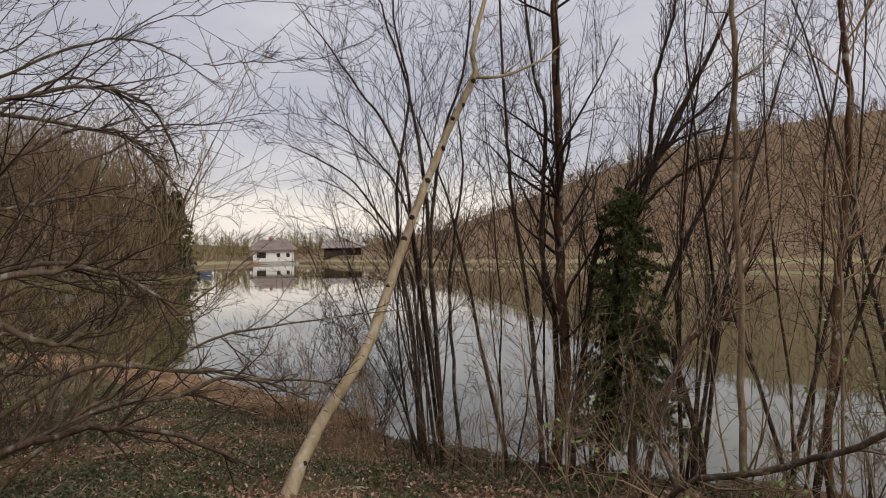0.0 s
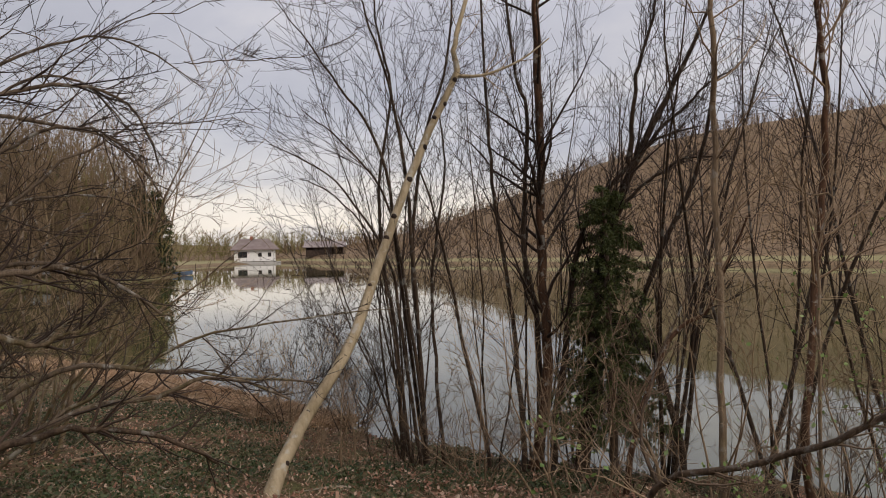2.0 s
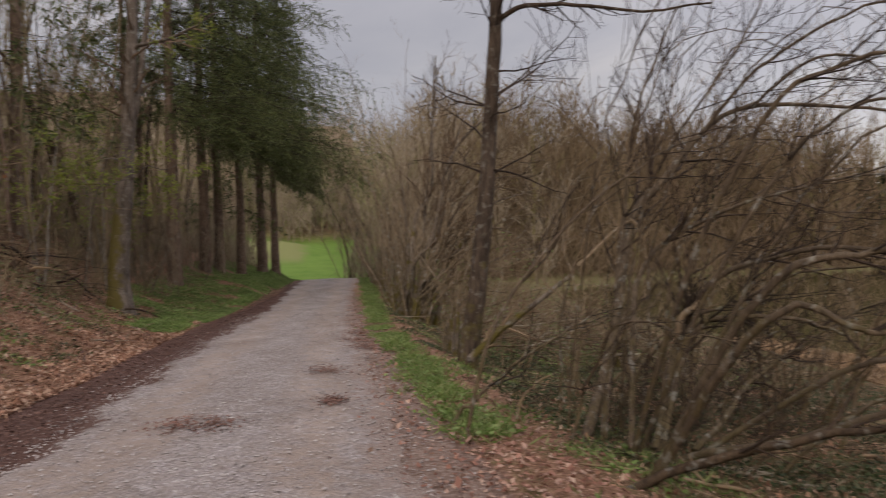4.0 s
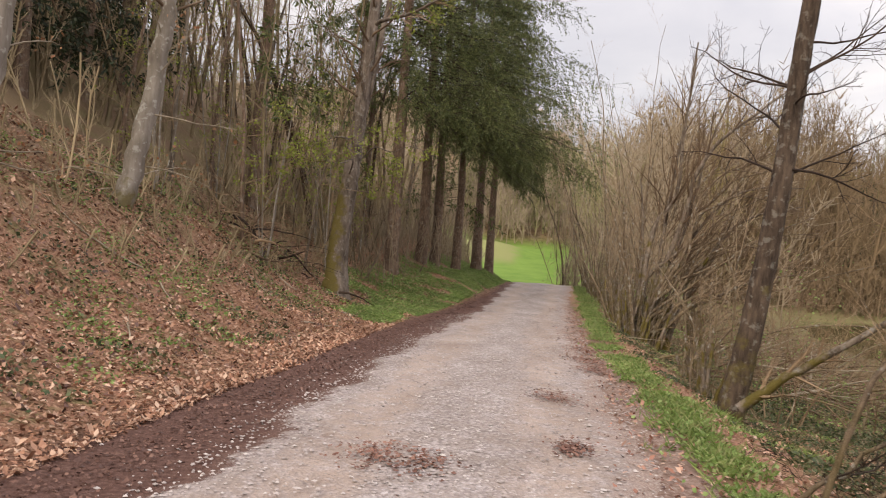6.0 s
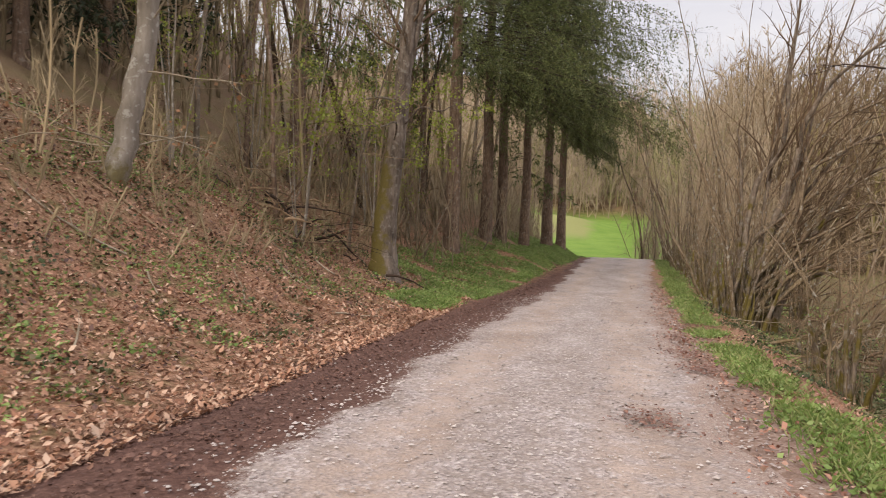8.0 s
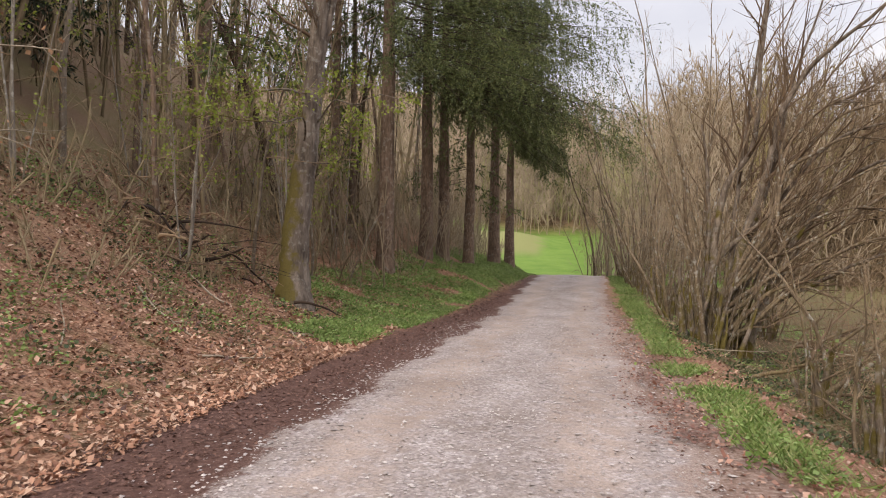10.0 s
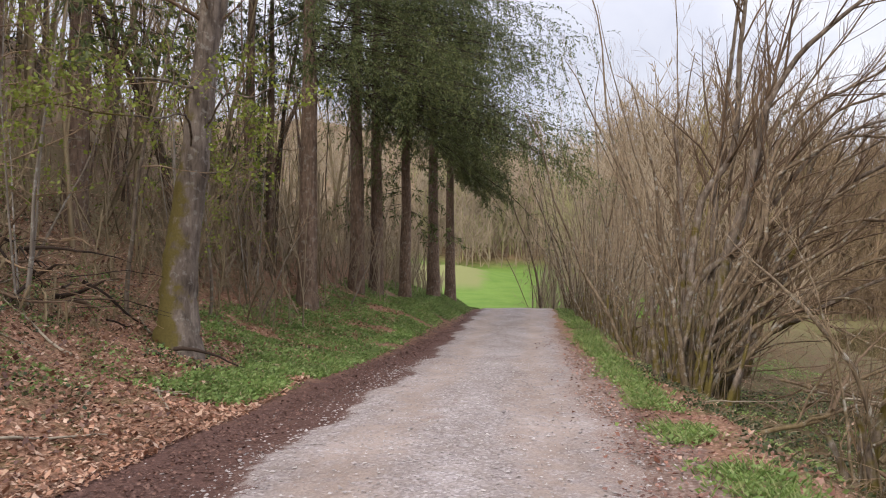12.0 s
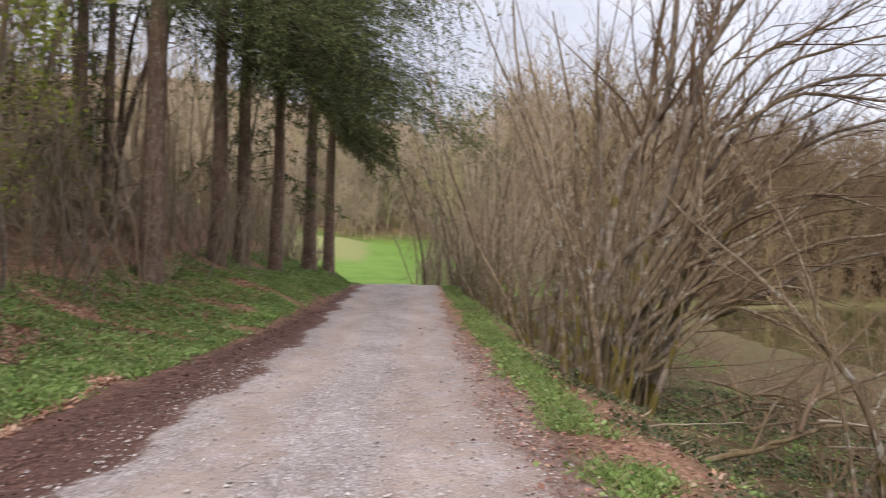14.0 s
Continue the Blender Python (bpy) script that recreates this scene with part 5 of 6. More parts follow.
# boughs that leave the stool low down and fan out over the ditch
FAN = [
    [(2.05, 23.75, -0.6), (2.4, 23.6, -0.1), (2.72, 23.51, -0.02), (3.12, 23.28, 0.54), (3.55, 23.06, 0.96), (4.01, 22.83, 0.85), (4.58, 22.54, 0.54), (5.04, 22.3, 0.62)],
    [(2.05, 23.75, -0.6), (2.35, 23.6, -0.1), (2.76, 23.46, 0.31), (3.11, 23.28, 0.75), (3.55, 23.06, 1.01), (3.92, 22.87, 1.35), (4.49, 22.58, 1.72), (5.2, 22.22, 1.87), (5.9, 21.9, 1.9)],
    [(2.0, 23.8, -0.5), (2.3, 23.65, 0.3), (3.07, 23.31, 1.01), (3.24, 23.22, 1.17), (3.84, 22.92, 1.76), (4.36, 22.65, 2.26), (4.9, 22.37, 2.7), (5.39, 22.13, 3.02), (6.0, 21.8, 3.3)],
    [(2.0, 23.75, -0.6), (2.3, 23.65, -0.25), (2.58, 23.56, -0.03), (2.99, 23.35, 0.22), (3.38, 23.15, 0.71), (3.97, 22.85, 1.15), (4.38, 22.64, 1.17), (4.58, 22.54, 0.98)],
    [(2.05, 23.7, -0.5), (2.3, 23.6, 0.2), (2.89, 23.4, 0.74), (3.32, 23.18, 1.59), (3.66, 23.01, 2.06), (4.48, 22.59, 2.41), (5.02, 22.31, 2.26), (5.6, 22.0, 2.0)],
    [(2.1, 23.8, -0.5), (2.3, 23.65, 0.4), (2.93, 23.38, 1.16), (3.1, 23.29, 1.38), (3.67, 23.0, 1.65), (4.16, 22.75, 2.01), (4.79, 22.43, 2.5), (5.39, 22.12, 2.64), (6.0, 21.8, 2.7)],
    [(2.15, 23.8, -0.5), (2.45, 23.6, 0.8), (3.13, 23.28, 1.83), (3.27, 23.2, 2.97), (3.76, 22.95, 3.43), (4.24, 22.71, 3.66), (4.81, 22.42, 3.55), (5.3, 22.17, 3.41), (5.8, 21.9, 3.1)],
    [(2.15, 23.8, -0.5), (2.45, 23.6, 0.8), (3.12, 23.28, 2.14), (3.33, 23.18, 3.5), (3.81, 22.93, 4.21), (4.23, 22.72, 4.46), (4.69, 22.48, 4.7), (5.29, 22.18, 5.05), (5.9, 21.9, 5.3)],
    [(2.1, 23.8, -0.5), (2.35, 23.6, 0.5), (2.85, 23.4, 1.2), (3.19, 23.25, 1.99), (3.59, 23.04, 2.51), (4.13, 22.77, 3.08), (4.7, 22.48, 3.41), (5.3, 22.17, 3.79), (5.9, 21.9, 4.0)],
    [(2.1, 23.8, -0.5), (2.35, 23.6, 0.5), (2.85, 23.4, 1.1), (3.19, 23.24, 1.76), (3.66, 23.01, 2.29), (4.42, 22.62, 2.85), (4.93, 22.36, 3.12), (5.46, 22.09, 3.16)],
    [(2.15, 23.8, -0.5), (2.45, 23.6, 0.8), (3.15, 23.26, 2.37), (3.4, 23.14, 3.8), (3.75, 22.96, 4.37), (4.34, 22.66, 5.18), (4.9, 22.4, 6.1)],
    [(2.15, 23.8, -0.5), (2.45, 23.6, 0.8), (3.19, 23.25, 2.29), (3.64, 23.02, 3.33), (4.12, 22.77, 3.96), (4.69, 22.48, 4.2), (5.35, 22.15, 4.35), (6.0, 21.8, 4.3)],
]
boughs(np.random.default_rng(128), big, FAN, [(0.05, 0.012), (0.06, 0.010), (0.055, 0.010), (0.045, 0.012), (0.05, 0.010), (0.05, 0.010)] + 6 * [(0.048, 0.008)], (13, 7), (0.34, 0.42), BARK_STEM, TWIG_MID, 26, 0.32, angle=28, sides=7, fine=0.0022)
# dense mossy foot of the stool with its curtain of shoots
rng = np.random.default_rng(127)
P, R = stems_at(rng, 22, 0.16, 1.9, 0.075, (0.10, -0.04), n=9, wobble=0.08, lift=0.04, foot=0.5)
P += np.stack([-0.1 + 0 * np.arange(22), np.linspace(-0.9, 0.5, 22), -0.15 + 0 * np.arange(22)], 1)[:, None]
for k in range(len(P)):
    obj("stub", Geo().tubes(P[k:k + 1], np.maximum(R[k:k + 1], 0.014), 7, 0.06, rng).mesh("stub"), BARK_MOSSY, big)
P, R = stems_at(rng, 40, 0.14, 2.9, 0.010, (0.06, -0.02), n=9, wobble=0.12, lift=0.02, foot=0.55)
P += np.stack([-0.05 + 0 * np.arange(40), np.linspace(-1.0, 0.6, 40), -0.15 + 0 * np.arange(40)], 1)[:, None]
obj("undergrowth", Geo().tubes(P, np.maximum(R, 0.004), 4).mesh("undergrowth"), BARK_STEM, big, "curtain of thin pale shoots", "stuff")
for n in range(4):
    x, y = (2.35, 2.5, 5.6, 5.0)[n], (34.6, 37.0, 33.0, 36.0)[n]
    hazel_stool(x, y, 130 + n, 8.5 + 0.7 * n, 9, 3, "dense leafless hazel shrub in the hedge along the track", 0.45, (-80, 60), 0.8, 30)
MODELS = [o for o in scene.objects if o.name.startswith("hazel_shrub") and o.parent is None]
rng = np.random.default_rng(140)
REST = [(2.45, 39.4), (2.5, 42.0), (2.45, 44.6), (6.4, 16.8), (2.6, 47.5), (4.2, 49.0)]
for n, (x, y) in enumerate(REST):
    model = MODELS[len(MODELS) - 1 - n % 4]
    ob = copy_thing(model, pose(x + rng.normal(0, 0.2), y + rng.normal(0, 0.3), float(soil(x, y)), 0, 0, rng.uniform(-25, 25)))
    grown = rng.uniform(0.6, 1.3)
    ob.scale = (grown, grown, grown * rng.uniform(0.95, 1.15))
    tagged(ob, label="dense leafless hazel shrub in the hedge along the track")

# ---- the wooded slope on the left ----


def grey_tree(seed, points, r0, r1, label):
    rng = np.random.default_rng(seed)
    x, y, _ = points[0]
    top = thing("beech_tree", (x, y, float(soil(x, y))), label, "tree", "grey trunks on the slope")
    P, R = bole(top, rel(top, points), r0, r1, BARK_GREY, rng, 28, 14, 0.4)
    crown(rng, top, P, R, 14, 0.55, TWIG_MID, 0.24, (5, 4), 60, -0.01, 0.25)
    g = Geo()
    P1, _ = sprout(rng, P, R, 9, lo=0.12, hi=0.5, angle=75, share=0.16, thick=0.2, n=6, lift=-0.02)
    P2, R2 = sprout(rng, P1, np.full(P1.shape[:2], 0.008), 6, angle=45, share=0.4, n=5)
    g.tubes(P1, np.linspace(0.016, 0.006, 6)[None].repeat(len(P1), 0), 4).tubes(P2, np.maximum(R2, 0.003), 3)
    limb = obj("branchwork", g.mesh("branchwork"), TWIG_PALE, top, kind="stuff")
    lg = Geo().blades(*leaves_on(rng, P2, 2, 0.075, 0.05, 0.6))
    obj("foliage", lg.mesh("foliage", False), BEECH_DRY, limb, "a few clinging rust-brown dry leaves", "stuff")


grey_tree(201, [(-8.33, 15.35, 1.79), (-8.17, 15.53, 2.58), (-8.00, 15.68, 3.87), (-7.85, 15.73, 5.36), (-7.77, 15.80, 6.59), (-7.56, 15.94, 9.75), (-7.45, 16.09, 13.07)], 0.20, 0.11, "grey beech tree leaning on the leaf-strewn slope")
grey_tree(202, [(-8.97, 12.11, 1.24), (-8.86, 12.31, 2.34), (-8.68, 12.44, 3.40), (-8.61, 12.55, 5.05), (-8.67, 12.85, 7.69), (-8.95, 13.34, 10.67)], 0.24, 0.14, "thick grey beech tree leaning on the leaf-strewn slope")


def mossy_tree():
    rng = np.random.default_rng(211)
    x, y = -6.25, 22.9
    top = thing("mossy_maple", (x, y, float(soil(x, y))), "old forked tree clad in moss, at the foot of the slope", "tree")
    P, R = bole(top, rel(top, [(-6.04, 22.44, 0.2), (-6.06, 22.5, 0.98), (-6.04, 22.59, 2.1), (-5.92, 22.7, 3.4), (-5.83, 22.77, 4.7), (-5.76, 22.82, 5.9), (-5.6, 22.95, 9.1), (-5.8, 23.5, 12.4)]), 0.315, 0.12, BARK_MAPLE, rng, 60, 20, 0.5, lumps=0.035, crook=0.008)
    P2, R2 = bole(top, rel(top, [(-5.82, 22.78, 4.8), (-5.72, 22.84, 5.4), (-5.55, 22.92, 6.3), (-5.17, 23.07, 9.31)]), 0.13, 0.07, BARK_MAPLE, rng, 30, 12, 0.0, "second_trunk", 0.03, 0.008)
    crown(rng, top, P, R, 12, 0.62, TWIG_MID, 0.28, (6, 5), 60, 0.0, 0.25)
    crown(rng, top, P2, R2, 8, 0.3, TWIG_MID, 0.26, (5, 4), 55, 0.0, 0.25, name="second_crown")
    lines = [[(-5.91, 22.69, 4.62), (-6.00, 22.00, 4.50), (-6.12, 21.06, 4.30), (-6.28, 20.13, 3.91), (-6.41, 19.16, 3.50)], [(-5.19, 21.36, 7.36), (-4.70, 20.74, 7.28), (-3.76, 20.04, 7.35), (-2.75, 19.03, 7.58)],
             [(-5.95, 22.6, 3.6), (-5.6, 21.5, 3.85), (-5.77, 20.88, 3.66), (-6.16, 20.4, 3.64), (-6.49, 19.91, 3.64), (-6.78, 19.45, 3.49)], [(-5.75, 22.75, 4.0), (-5.14, 21.8, 4.26), (-4.61, 21.47, 4.11), (-4.07, 21.33, 4.27), (-3.48, 21.29, 4.04)], [(-5.85, 22.7, 3.2), (-4.97, 21.9, 3.09), (-4.71, 21.5, 3.53), (-4.39, 21.26, 3.88)]]
    boughs(rng, top, lines, [(0.03, 0.008), (0.06, 0.02), (0.022, 0.006), (0.02, 0.006), (0.018, 0.006)], (12, 6), (0.3, 0.4), BARK_MAPLE, TWIG_BROWN, buds=6, bud_size=0.06, bud_material=BUDS, leaf_label="fresh yellow-green new leaves")


mossy_tree()


def leafing_sapling(seed, x, y, h, n=4, buds=4):
    clump("leafing_sapling", (x, y, float(soil(x, y))), seed, "slender young tree with sprays of yellow-green new leaves", "tree", n, h, 0.20, 0.028, (0.02, 0), (8, 6), (0.30, 0.42), lift=0.02, wobble=0.03,
          material=BARK_GREY, twig=TWIG_BROWN, group="leafing saplings on the slope", buds=buds, bud_size=0.055, bud_material=BUDS, lo=0.3, angle=70, leaf_label="fresh yellow-green new leaves")


for n, (x, y, h) in enumerate(((-7.4, 20.6, 5.0), (-6.9, 24.6, 5.0), (-9.5, 19.0, 5.5), (-8.0, 27.0, 6.0), (-10.0, 23.5, 6.0), (-7.2, 29.3, 4.5))):
    leafing_sapling(230 + n, x, y, h, 3 if n % 2 else 4)

# spruces beside the track
SPRUCES = [
    # x, y, height, trunk radius, lowest bough, reach
    (-6.18, 31.0, 21.0, 0.26, 6.6, 4.8), (-5.75, 35.6, 22.0, 0.23, 6.4, 5.2), (-3.85, 43.0, 20.0, 0.25, 6.4, 3.4),
]
spruce_models = []
for n, (x, y, h, r, low, reach) in enumerate(SPRUCES):
    top = thing("spruce_tree", (x, y, float(soil(x, y))), "tall dark green spruce with drooping boughs beside the track", "tree", "spruces beside the track")
    spruce_into(top, np.random.default_rng(250 + n), h, r, low, reach, 28, NEEDLES, (24, 20, 16)[n], per=7, fine=(40, 34, 28)[n], size=(1.15, 1.35, 1.6)[n], road=(0.40, 0.50, 0.05)[n], bald=8.0, bias=0.45, frond=(0.075, 0.09, 0.11)[n])
    spruce_models.append(top)
light_spruce = thing("spruce_tree", (-9.9, 26.0, float(soil(-9.9, 26.0))), "dark green spruce in the wood behind the track", "tree", "spruces beside the track")
spruce_into(light_spruce, np.random.default_rng(255), 20.0, 0.24, 4.0, 3.6, 18, NEEDLES, 7, per=5, fine=12, size=2.8, bald=9.0, frond=0.3)
for n, (x, y, s) in enumerate(((-5.3, 36.9, 0.95), (-3.33, 46.0, 0.9), (-4.46, 38.2, 0.85), (-7.85, 31.0, 0.72), (-7.55, 32.0, 0.6), (-16.0, 22.0, 1.0), (-20.0, 20.0, 1.0), (-17.5, 27.0, 1.0), (-21.0, 31.0, 1.1), (-24.0, 26.0, 1.1))):
    model = spruce_models[1 + n] if n < 2 else light_spruce
    ob = copy_thing(model, pose(x, y, float(soil(x, y)), 0, 0, 25 * n - 20 if n < 2 else 47 * n + 20))
    ob.scale = (s, s, s)

# spruces deeper in the hillside wood, its shade put into their dark needles
deep = None
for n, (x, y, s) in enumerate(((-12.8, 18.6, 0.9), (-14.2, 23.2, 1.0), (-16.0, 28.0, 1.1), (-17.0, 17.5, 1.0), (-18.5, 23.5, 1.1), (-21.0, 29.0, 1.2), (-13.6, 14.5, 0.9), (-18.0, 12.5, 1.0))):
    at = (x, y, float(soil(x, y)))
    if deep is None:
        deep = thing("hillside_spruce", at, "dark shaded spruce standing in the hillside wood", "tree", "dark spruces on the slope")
        spruce_into(deep, np.random.default_rng(258), 14.0, 0.15, 1.6, 2.6, 20, NEEDLES_SHADED, 8, per=5, fine=8, size=2.6, frond=0.22)
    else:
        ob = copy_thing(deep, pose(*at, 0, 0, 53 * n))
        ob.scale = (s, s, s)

# thin poles leaning among the spruces
rng = np.random.default_rng(262)
for n, (x, y, lean, h) in enumerate(((-7.3, 24.4, 0.35, 3.2), (-6.4, 27.6, 0.4, 3.0), (-8.6, 22.6, 0.3, 2.8), (-5.9, 29.3, -0.3, 3.4), (-7.6, 27.0, -0.45, 3.0), (-6.7, 25.4, 0.12, 5.5), (-9.3, 24.0, -0.2, 4.2), (-5.4, 32.6, 0.35, 3.0), (-7.0, 22.7, 0.06, 6.5), (-8.0, 29.4, 0.2, 5.0))):
    top = thing("leaning_pole", (x, y, float(soil(x, y))), "thin pale leafless young stem leaning among the spruces", "tree", "leaning stems among the spruces")
    P, R = grow(rng, np.array([[0, 0, -0.15]]), np.array([[lean, rng.normal(0, 0.15), 1.0]]), np.array([h]), 0.016 + 0.004 * h, 0.008, 14, 0.07, 0.01)
    dress(rng, top, P, R, (7, 4), (0.28, 0.4), BARK_POLE if n % 3 else BARK_HAZEL, TWIG_BROWN, lo=0.35, angle=45, sides=7, fine=0.003)

# young bare trees on the slope
pole_models = []
for n in range(7):
    rng = np.random.default_rng(270 + n)
    top = thing("slope_sapling", (-8.5 - 0.8 * n, 26.0 + n * 1.3, 0), "slim leafless young tree on the wooded slope", "tree", "young trees on the slope")
    top.location.z = float(soil(top.location.x, top.location.y))
    h = 7 + 1.3 * n
    P, R = grow(rng, np.array([[0, 0, -0.2]]), np.array([[rng.normal(0, 0.05), rng.normal(0, 0.05), 1]]), np.array([h]), 0.02 + 0.0028 * n * n, 0.01, 16, 0.05, 0.012)
    obj("trunk", Geo().tubes(P, R, 7).mesh("trunk"), (BARK_BROWN, BARK_SPRUCE, BARK_POLE)[n % 3], top)
    g = Geo()
    P1, R1 = sprout(rng, P, R, 20, lo=0.08, angle=64, share=0.2, thick=0.3, n=5, wobble=0.2, lift=0.02, tip=0.003)
    P2, R2 = sprout(rng, P1, R1, 6, angle=45, share=0.45, thick=0.6, n=2, tip=0.002)
    g.tubes(P1, R1, 3).cones(P2, np.maximum(R2[:, 0], 0.004))
    obj("crown", g.mesh("crown"), TWIG_BROWN, top, kind="stuff")
    if n % 2:
        lg = Geo().blades(*leaves_on(rng, P2, 2, 0.06, 0.08))
        obj("foliage", lg.mesh("foliage", False), BUDS, top, "sparse yellow-green new leaves", "stuff")
    pole_models.append(top)
rng = np.random.default_rng(280)
for n in range(110):
    y = rng.uniform(11, 60)
    x = -7.4 - 22 * rng.random() ** 1.4 if y > 20 else -10.5 - 20 * rng.random()
    if n >= 95:
        x, y = rng.uniform(0.9, 3.6), rng.uniform(51, 62)
    ob = copy_thing(pole_models[n % 7], pose(x, y, float(soil(x, y)), rng.normal(0, 3), rng.normal(0, 3), rng.uniform(0, 360)))
    s = rng.uniform(0.75, 1.25) if n < 95 else rng.uniform(0.4, 0.75)
    ob.scale = (s, s, s)
    if n >= 95:
        tagged(ob, label="slim leafless young tree beyond the crest of the track", group="young trees past the crest")
rng = np.random.default_rng(281)
spots = np.concatenate([scatter(rng, 290, -46, -11, 6, 75), scatter(rng, 40, -11.5, -7.6, 24, 66), scatter(rng, 150, -32, -12, 12, 36)])
spots = spots[(spots[:, 1] < 30) | (spots[:, 0] < -16) | (rng.random(len(spots)) < 0.4)]
far_wood("slope_wood", spots, 282, "dense leafless brown woodland climbing the slope", (6, 14), 27, 9, WOOD_NEAR, 0.013, lean=0.09, girth=0.0075)
rng = np.random.default_rng(283)
spots = np.concatenate([scatter(rng, 480, -10, -5.6, 14, 66), scatter(rng, 380, -22, -9, 10, 50)])
spots = spots[(spots[:, 0] < -8.5) | ((spots[:, 1] > 23) & (spots[:, 0] < -6.5)) | (spots[:, 1] > 44)]
far_wood("undergrowth", spots, 284, "brown leafless undergrowth at the foot of the wood", (0.8, 2.6), 30, 8, WOOD_NEAR, 0.006, 0.3)

rng = np.random.default_rng(289)
far_wood("slope_brush", np.concatenate([scatter(rng, 190, -11, -6.8, 9, 24), scatter(rng, 50, -8.4, -6.2, 17, 26)]), 290, "low grey-brown brushwood on the upper leaf slope", (0.25, 1.0), 30, 8, WOOD_NEAR, 0.0035, 0.45, girth=0.009)
rng = np.random.default_rng(285)
spots = np.concatenate([scatter(rng, 60, -7.4, -5.2, 26.5, 46), scatter(rng, 110, -9, -4.2, 46, 60)])
foot = np.concatenate([scatter(rng, 90, -9.5, -6.2, 25, 36), scatter(rng, 60, -8.0, -4.6, 34, 50)])
far_wood("crest_brush", np.concatenate([scatter(rng, 60, 2.2, 6.5, 47, 62), scatter(rng, 34, 0.7, 3.0, 51.5, 62)]), 287, "pale leafless brush beside the track past its crest", (1.2, 5.0), 36, 9, WOOD_PALE, 0.012, 0.12, girth=0.006)
far_wood("thicket", spots, 286, "thin pale leafless saplings between the spruces", (0.8, 4.2), 30, 8, WOOD_PALE, 0.0055, 0.22, girth=0.005)
far_wood("underwood", foot, 288, "thin brown brushwood under the spruces", (0.4, 3.6), 44, 11, WOOD_PALE, 0.005, 0.25, girth=0.0045)

# ---- far woods round the lake ----
rng = np.random.default_rng(300)
x = rng.uniform(12, 82, 950)
y = north_shore(x) + 3 + 58 * rng.random(950) ** 1.2
keep = (x < 73) | (rng.random(950) < 0.3)
far_wood("north_wood", np.stack([x, y], 1)[keep], 301, "bare brown wood above the lake's far shore", (11, 20), 52, 13, WOOD_SHADE, 0.036)
rng = np.random.default_rng(313)
x = rng.uniform(12, 74, 110)
far_wood("olive_wood", np.stack([x, north_shore(x) + 2 + 40 * rng.random(110) ** 1.3], 1), 314, "bare trees tinged olive by buds above the lake's far shore", (8, 17), 52, 13, WOOD_OLIVE, 0.04)
rng = np.random.default_rng(311)
x = rng.uniform(12, 76, 420)
far_wood("shore_brush", np.stack([x, north_shore(x) + 1.5 + 7 * rng.random(420)], 1), 312, "low brown brush along the lake's far shore", (2.5, 6), 40, 10, WOOD_SHADE, 0.05, low=0.02)
rng = np.random.default_rng(302)
y = rng.uniform(-70, 205, 2400)
x = east_shore(y) + 5 + 160 * rng.random(2400)
far_wood("east_wood", np.stack([x, y], 1), 303, "bare brown wood covering the hill across the lake", (2.8, 5.0), 21, 7, WOOD_FAR, 0.07)
rng = np.random.default_rng(304)
spots = np.concatenate([scatter(rng, 330, -60, 50, 124, 230), scatter(rng, 210, -26, 16, 118, 136), scatter(rng, 110, -75, -18, 80, 150), scatter(rng, 150, 5.5, 20, 60, 112)])
far_wood("valley_wood", spots, 305, "bare brown wood closing the valley behind the meadow", (10, 18), 36, 12, WOOD_PALE, 0.05, low=0.03, girth=0.005)
rng = np.random.default_rng(308)
far_wood("leafing_wood", np.concatenate([scatter(rng, 60, -14, 3, 124, 140), scatter(rng, 26, 5, 12, 78, 110)]), 309, "far trees hazy with yellow-green new leaves behind the meadow", (9, 15), 60, 12, WOOD_LEAFING, 0.045, low=0.1)
rng = np.random.default_rng(306)
spots = np.stack([rng.uniform(105, 235, 420), np.zeros(420)], 1)
spots[:, 1] = 165 + 45 * rng.random(420) + (spots[:, 0] - 150) * 0.05
far_wood("village_trees", spots, 307, "olive-brown bare trees behind the lakeside house", (4.5, 9), 40, 10, WOOD_OLIVE, 0.06, low=0.05)


def far_firs():
    rng = np.random.default_rng(310)
    model = None
    for n, (x, y, s) in enumerate(((70.5, 86.5, 1.0), (68.6, 87.8, 1.05), (66.9, 90.0, 0.95), (62.0, 96.0, 1.1), (50.0, 93.0, 0.95), (41.0, 104.0, 1.15), (33.0, 112.0, 1.1), (26.0, 115.0, 1.2), (20.0, 118.0, 1.1), (14.0, 110.0, 1.15), (46.0, 108.0, 1.1), (37.0, 118.0, 1.0), (55.0, 104.0, 1.0), (152.0, 182.0, 0.7), (9.0, 120.0, 1.2), (29.0, 122.0, 1.1))):
        if model is None:
            model = thing("fir_tree", (x, y, float(soil(x, y))), "dark green fir among the bare trees across the lake", "tree", "firs across the lake")
            spruce_into(model, rng, 11.5, 0.16, 0.8, 2.7, 22, NEEDLES_SHORE, 9, 0.7, per=7, fine=5, size=4.0)
        else:
            ob = copy_thing(model, pose(x, y, float(soil(x, y)), 0, 0, 61 * n))
            ob.scale = (s, s, s)


far_firs()

# ---- buildings across the lake ----


